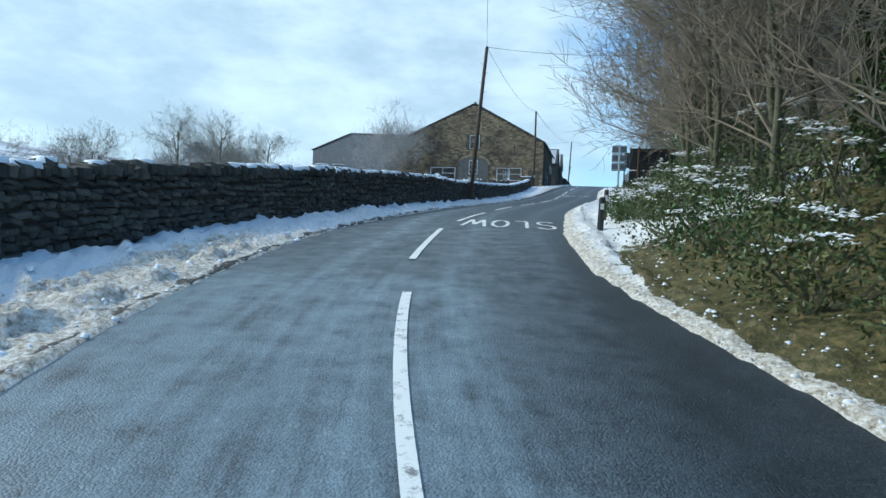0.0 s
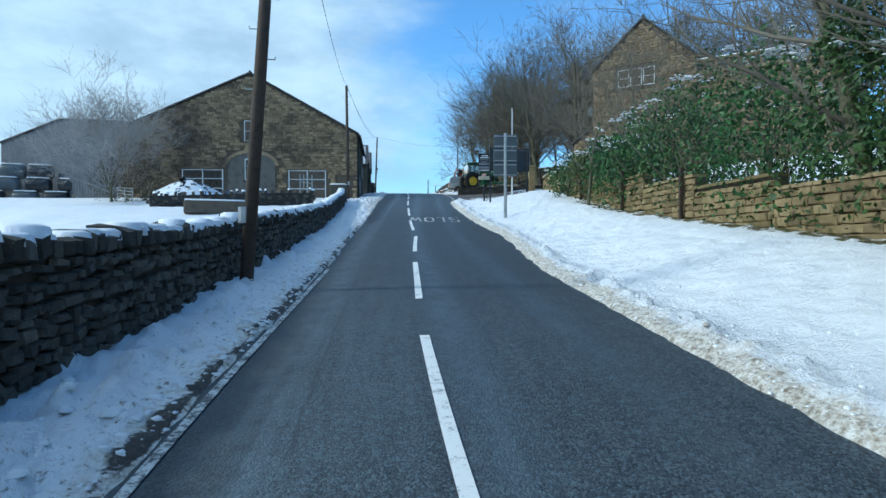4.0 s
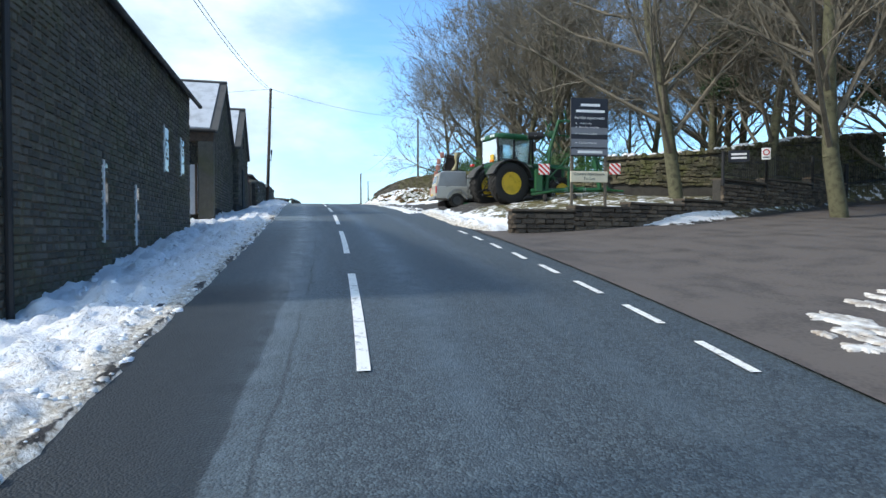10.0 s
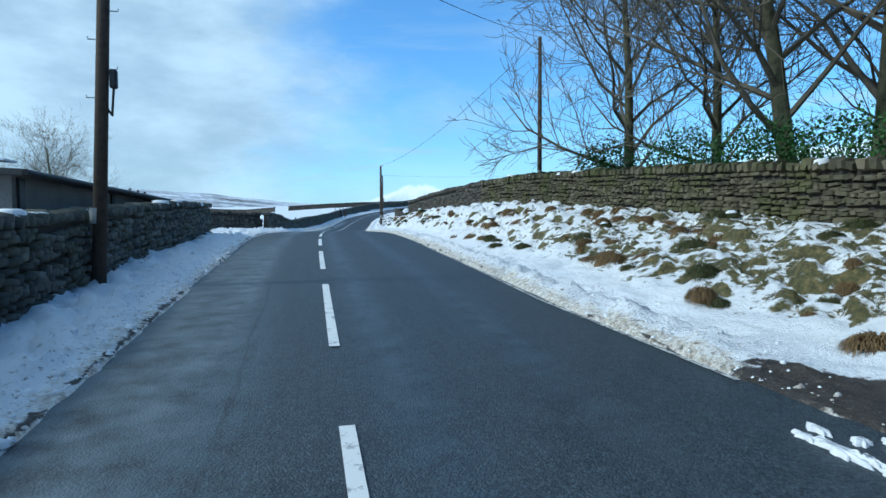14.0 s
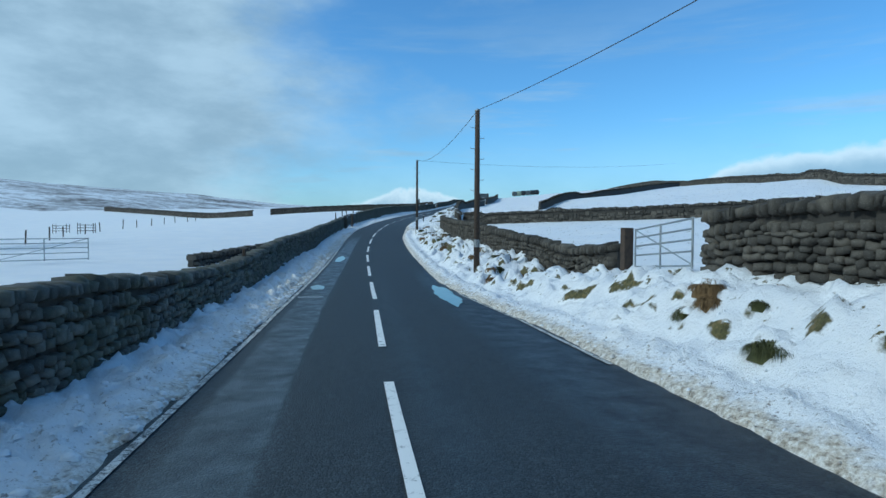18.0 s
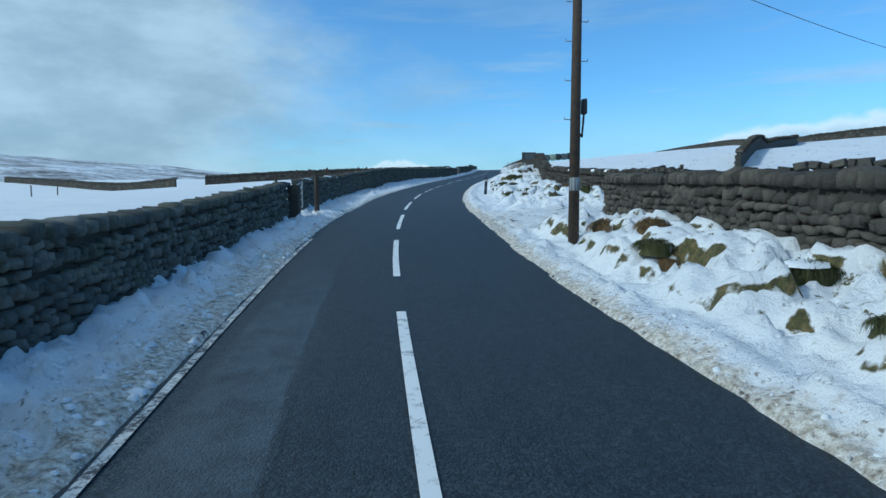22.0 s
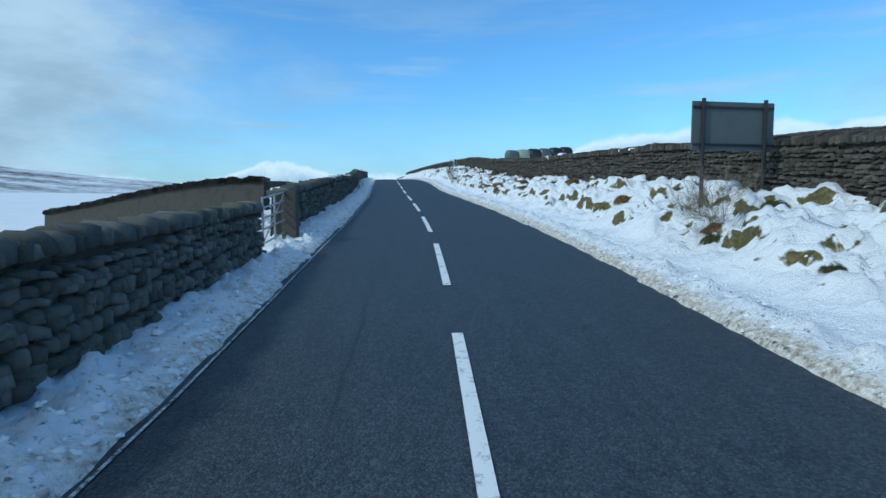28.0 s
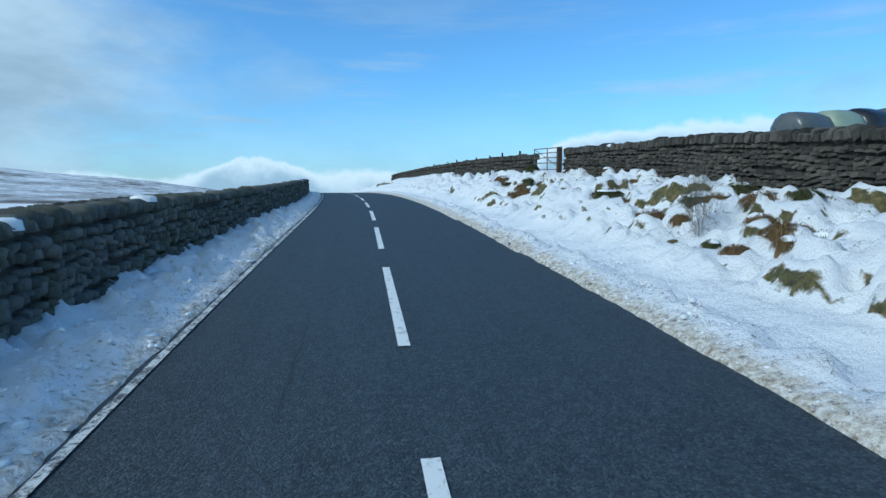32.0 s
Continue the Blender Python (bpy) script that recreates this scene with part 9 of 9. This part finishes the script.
def far_wall(name, label, s0, s1, u0, u1, h, face, seed, size=1.6, **more):
    long = math.hypot(s1 - s0, u1 - u0)
    at = lambda w: (s0 + (s1 - s0) * w / long, u0 + (u1 - u0) * w / long)
    base = lambda w: float(ground_z(*at(w)) - centre(w)[2]) - 0.08
    way = lambda w: Vector((*(float(v) for v in world_xy(*at(w))), 0))
    return dry_wall(name, label, 0, long, None, base, const(h), face, (-2, -1), size=size, cope=0.22, seed=seed, line=way, **more)


far_wall("wall_field_1", "dark field wall along the skyline above the road", 140, 440, 63, 58, 1.45, -1, 41, 2.2)
far_wall("wall_field_2", "dark dry-stone field wall crossing the snowy slope", 160, 204.5, 52, 10.5, 1.2, -1, 42)
far_wall("wall_field_3", "dark dry-stone wall crossing the field to the road", 264, 269.5, -37.0, -4.2, 1.4, 1, 43, 1.2)
far_wall("wall_field_9", "long dark field wall falling away across the snow", 304, 400, -21, -16, 1.35, 1, 49, 1.6)
far_wall("wall_field_8", "dark dry-stone wall dividing the snowy fields", 291, 304, -5.5, -21, 1.3, 1, 48, 1.1)
far_wall("wall_field_4", "short tumbled field wall joining the roadside wall", 169.2, 190, -7.2, -4.3, 0.55, 1, 44, 1.0)
far_wall("wall_field_5", "dark wall closing the field beside the lane gap", 133, 146.5, -14, -4.2, 1.25, 1, 45, 1.2)
far_wall("wall_field_6", "distant dark wall on the far side of the snowfield", 330, 262, -118, -40.2, 1.35, 1, 46, 1.8)
far_wall("wall_field_7", "dark wall climbing the hillside", 225, 300, 20, 57, 1.2, -1, 47, 1.8)


def post(s, u, h, label, mat=M_GREYWOOD, r=0.06, tilt=0.0, name="timber_post", dz=None, group="field posts", square=True):
    m = spot(s, u, dz, 0, sink=0.25) @ Matrix.Rotation(tilt, 4, "Y")
    t = thing(name, m, label, "post", group)
    part("shaft", Mesh().rbox((0, 0, (h + 0.25) / 2), (2 * r, 2 * r, h + 0.25), 0.012) if square else Mesh().tube([(0, 0, 0), (0, 0, h + 0.25)], [r, r * 0.92], 10), mat, t)
    return t


ro = random.Random(21)
for k in range(13):
    post(184 + k * 5.0, -24 - k * 1.4 + ro.uniform(-0.4, 0.4), ro.uniform(1.0, 1.3), "thin fence post standing in the snowfield", r=0.045, tilt=ro.uniform(-0.08, 0.08), mat=M_POLE)
for k in range(8):
    post(214.5 + k * 3.4, -5.6 - 0.09 * k, 1.72, "leaning dark fence post behind the wall", r=0.055, tilt=ro.uniform(-0.12, 0.05), mat=M_POLE)
for k in range(9):
    post(190 + k * 2.6, 9.2 + 0.35 * k, ro.uniform(0.9, 1.2), "timber fence post behind the field wall", r=0.06, tilt=ro.uniform(-0.06, 0.06))
for k in range(10):
    post(352 + k * 3.2, 8.9, ro.uniform(1.3, 1.5), "fence post along the hill top wall", r=0.05, tilt=ro.uniform(-0.08, 0.08), mat=M_POLE)
# gate through the left wall
post(210.6, -3.0, 1.45, "stout brown timber gatepost beside the wall", M_POLE, 0.10, square=False, group="gateposts")
field_gate(208.7, -3.5, 210.45, -3.55, "galvanised field gate closed between stone stoop and post")
post(208.5, -3.45, 1.25, "squared dark stone gate stoop at the wall end", M_STONE, 0.20, group="gateposts")
field_gate(169.6, -15.7, 171.8, -12.9, "galvanised gate standing in the snowfield")
post(161.9, -3.6, 1.25, "thin post beside the roadside wall", M_POLE, 0.05)
# gate in the right wall before the first pole
post(156.8, 7.35, 1.15, "dark timber gatepost on the snowy bank", M_POLE, 0.13, group="gateposts")
field_gate(152.9, 6.9, 156.4, 7.4, "galvanised field gate closed between stone walls", dz=0.0)
track_line = lambda q: Vector((*(float(v) for v in world_xy(212.2 - 0.62 * (q - 211), 9.9 + 0.55 * (q - 211))), 0))
dry_wall("wall_track", "dry-stone wall turning back along the farm track", 211, 228, None, lambda q: float(ground_z(212.2 - 0.62 * (q - 211), 9.9 + 0.55 * (q - 211)) - centre(q)[2]) - 0.1, const(1.2), 1, (211, 212), seed=18, line=track_line)
post(211.4, 9.3, 1.15, "leaning timber post at the track mouth", M_POLE, 0.07, 0.1)
mk = thing("marker_post", spot(222.0, 4.45, None, 0, sink=0.15) @ Matrix.Rotation(0.06, 4, "Y"), "black roadside marker post with pale reflector", "post")
part("shaft", Mesh().rbox((0, 0, 0.58), (0.17, 0.07, 1.16), 0.03), M_BLACK, mk)
part("reflector", Mesh().box((0, -0.038, 0.98), (0.07, 0.008, 0.10)), M_WHITE, mk, "pale round reflector")
part("band", Mesh().box((0, -0.038, 0.52), (0.16, 0.006, 0.16)), M_GREYBACK, mk)
board_back("road_sign", "back of a large dark grey road sign on two posts", 280.6, 8.0, 2.3, [(1.25, 2.45, -1.13, 1.13)], [-0.85, 0.85], 6, M_GREYBACK, base_dz=1.02, post_mat=M_BLACK, pr=0.05)
THORN = bare_tree(120, 1.5, 0.6, limbs=9, levels=3, trunk_r=0.035, first=0.1, stems=3, twig_r=0.005)
tree_thing("thorn_bush", THORN, spot(278.1, 6.3, None, 0, sink=0.05) @ Matrix.Scale(0.62, 4), "small bare thorn bush rooted in a grassy clump", "bush")
tree_thing("thorn_bush", THORN, spot(243.0, 7.4, None, 80, sink=0.05) @ Matrix.Scale(0.7, 4), "small dark bush on the snowy bank", "bush")
for s, u, sc in ((316.5, 4.9, 0.55), (309.5, -2.75, 0.5), (330.5, 6.2, 0.5)):
    tree_thing("dead_weed", THORN, spot(s, u, None, 100 * sc, sink=0.03) @ Matrix.Diagonal((sc * 0.5, sc * 0.5, sc * 1.3, 1)), "dry dead weed stems standing in snow", "weed", "dead weeds")
post(269.0, 6.7, 1.05, "orange-brown timber post on the bank", plain("orange_timber", (0.30, 0.16, 0.06), 0.8, vary=0.3, scale=6), 0.055)
field_gate(267.9, 9.1, 271.1, 9.2, "grey metal field gate between dry-stone walls")
post(271.4, 9.0, 1.6, "tall timber gatepost beside a field gate", M_GREYWOOD, 0.10, group="gateposts")
field_gate(279.0, -3.15, 281.1, -3.1, "galvanised gate filling a gap in the roadside wall")
post(281.2, -3.0, 1.2, "stone gate stoop ending the roadside wall", M_STONE, 0.18, group="gateposts")
post(350.0, 6.7, 1.15, "thin dark snow pole beside the road", M_POLE, 0.045)
field_gate(345.3, 8.75, 348.6, 8.6, "timber field gate at the top of the hill", M_GREYWOOD)
post(345.2, 8.6, 1.5, "timber gatepost at the hill top", M_POLE, 0.09, group="gateposts")
for k, c in enumerate((1, 2, 0, 1, 0, 0)):
    m = spot(338.8 + 0.25 * k, 14.9 + k * 1.45, 2.15 + 0.10 * k, 12) @ Matrix.Scale(1.28, 4)
    bale(m, c, ("round black-wrapped", "round grey-wrapped", "round pale green-wrapped")[c] + " silage bale in a row behind the wall", snow=False)
for s, u in ((205, -30), (212, -38)):
    hr = thing("hay_rack", spot(s, u, None, 20), "small square metal feeder standing in the snowfield", "feeder", "feeders")
    for x in (-0.7, 0.7):
        for y in (-0.7, 0.7):
            part("leg", Mesh().tube([(x, y, -0.1), (x, y, 1.1)], 0.04, 6), M_POLE, hr)
    for z in (0.3, 0.6, 0.9):
        part("hoop", Mesh().tube([(-0.7, -0.7, z), (0.7, -0.7, z), (0.7, 0.7, z), (-0.7, 0.7, z), (-0.7, -0.7, z)], 0.03, 5), M_POLE, hr)

# ---- standing water and snow scraps on the tarmac ----
M_WATER = Mat("puddle_water", 0.03)
M_WATER.base((0.02, 0.024, 0.028))
M_WATER = M_WATER.m


def blob(name, label, s, u, ls, lu, mat, seed, h=0.0, category="puddle", kind=""):
    r = random.Random(seed)
    n = 46
    ph = [r.uniform(0, 6.28) for _ in range(4)]
    me = Mesh()
    vs = []
    rings = ((1.0, 0.0),) if h == 0 else ((1.06, -0.02), (0.92, h * 0.7), (0.55, h))
    for q, z in rings:
        for k in range(n):
            a = 2 * math.pi * k / n
            rag = 1.0 if h else 0.4
            f = q * (1 + rag * r.uniform(-0.16, 0.16) + rag * (0.26 * math.sin(2 * a + ph[0]) + 0.22 * math.sin(5 * a + ph[1]) + 0.17 * math.sin(9 * a + ph[2])))
            su, uu = s + ls * f * math.cos(a), u + lu * f * math.sin(a)
            zz = 0.014 - 0.012 * ((uu - 0.6) / 3.0) ** 2 + z * (r.uniform(0.5, 1.3) if h else 1.0)
            if h and uu > float(EDGE_R(su)) + 0.1:
                zz = float(ground_dz(su, uu, True)) + z + (0.075 if 71 < su < 86 else 0.01)
            vs.append(point(su, uu, zz))
    fs = [(n * i + k, n * i + (k + 1) % n, n * i + n + (k + 1) % n, n * i + n + k) for i in range(len(rings) - 1) for k in range(n)] + [tuple(range(n * (len(rings) - 1), n * len(rings)))]
    me.add(vs, fs)
    return tagged(new(name, me.done(name, mat, h > 0)), label, category, "snow patches" if h else "puddles", kind)


blob("puddle", "still roadside puddle reflecting the sky", 159.9, 2.85, 2.4, 0.34, M_WATER, 3)
rs = random.Random(9)
for k in range(110):
    s = 95.0 + 12.0 * rs.random() ** 1.1
    u = float(EDGE_R(s)) - 0.75 + abs(rs.gauss(0, 0.55)) + (1.2 if rs.random() < 0.25 and s < 101 else 0)
    big = 0.55 if s > 103.5 else 1.0
    blob("snow_patch", "ragged scrap of melting snow on the lay-by", s, u, rs.uniform(0.06, 0.34) * big, rs.uniform(0.04, 0.13) * big, M_SNOW, 300 + k, rs.uniform(0.015, 0.04), "snow")
blob("puddle", "small bright puddle beside the edge line", 162.3, -1.25, 0.75, 0.24, M_WATER, 401)
blob("puddle", "shallow bright puddle on the worn shoulder", 176.0, -1.2, 2.2, 0.22, M_WATER, 402)
rl = random.Random(14)
for k in range(24):
    q = rl.random()
    blob("snow_patch", "ragged strip of snow in the lane mouth", 72.0 + 3.6 * q + rl.gauss(0, 0.35), max(5.5, 5.7 + 3.2 * q * q + rl.gauss(0, 0.5)), rl.uniform(0.10, 0.32), rl.uniform(0.08, 0.22), M_SLUSH, 420 + k, 0.03, "snow")
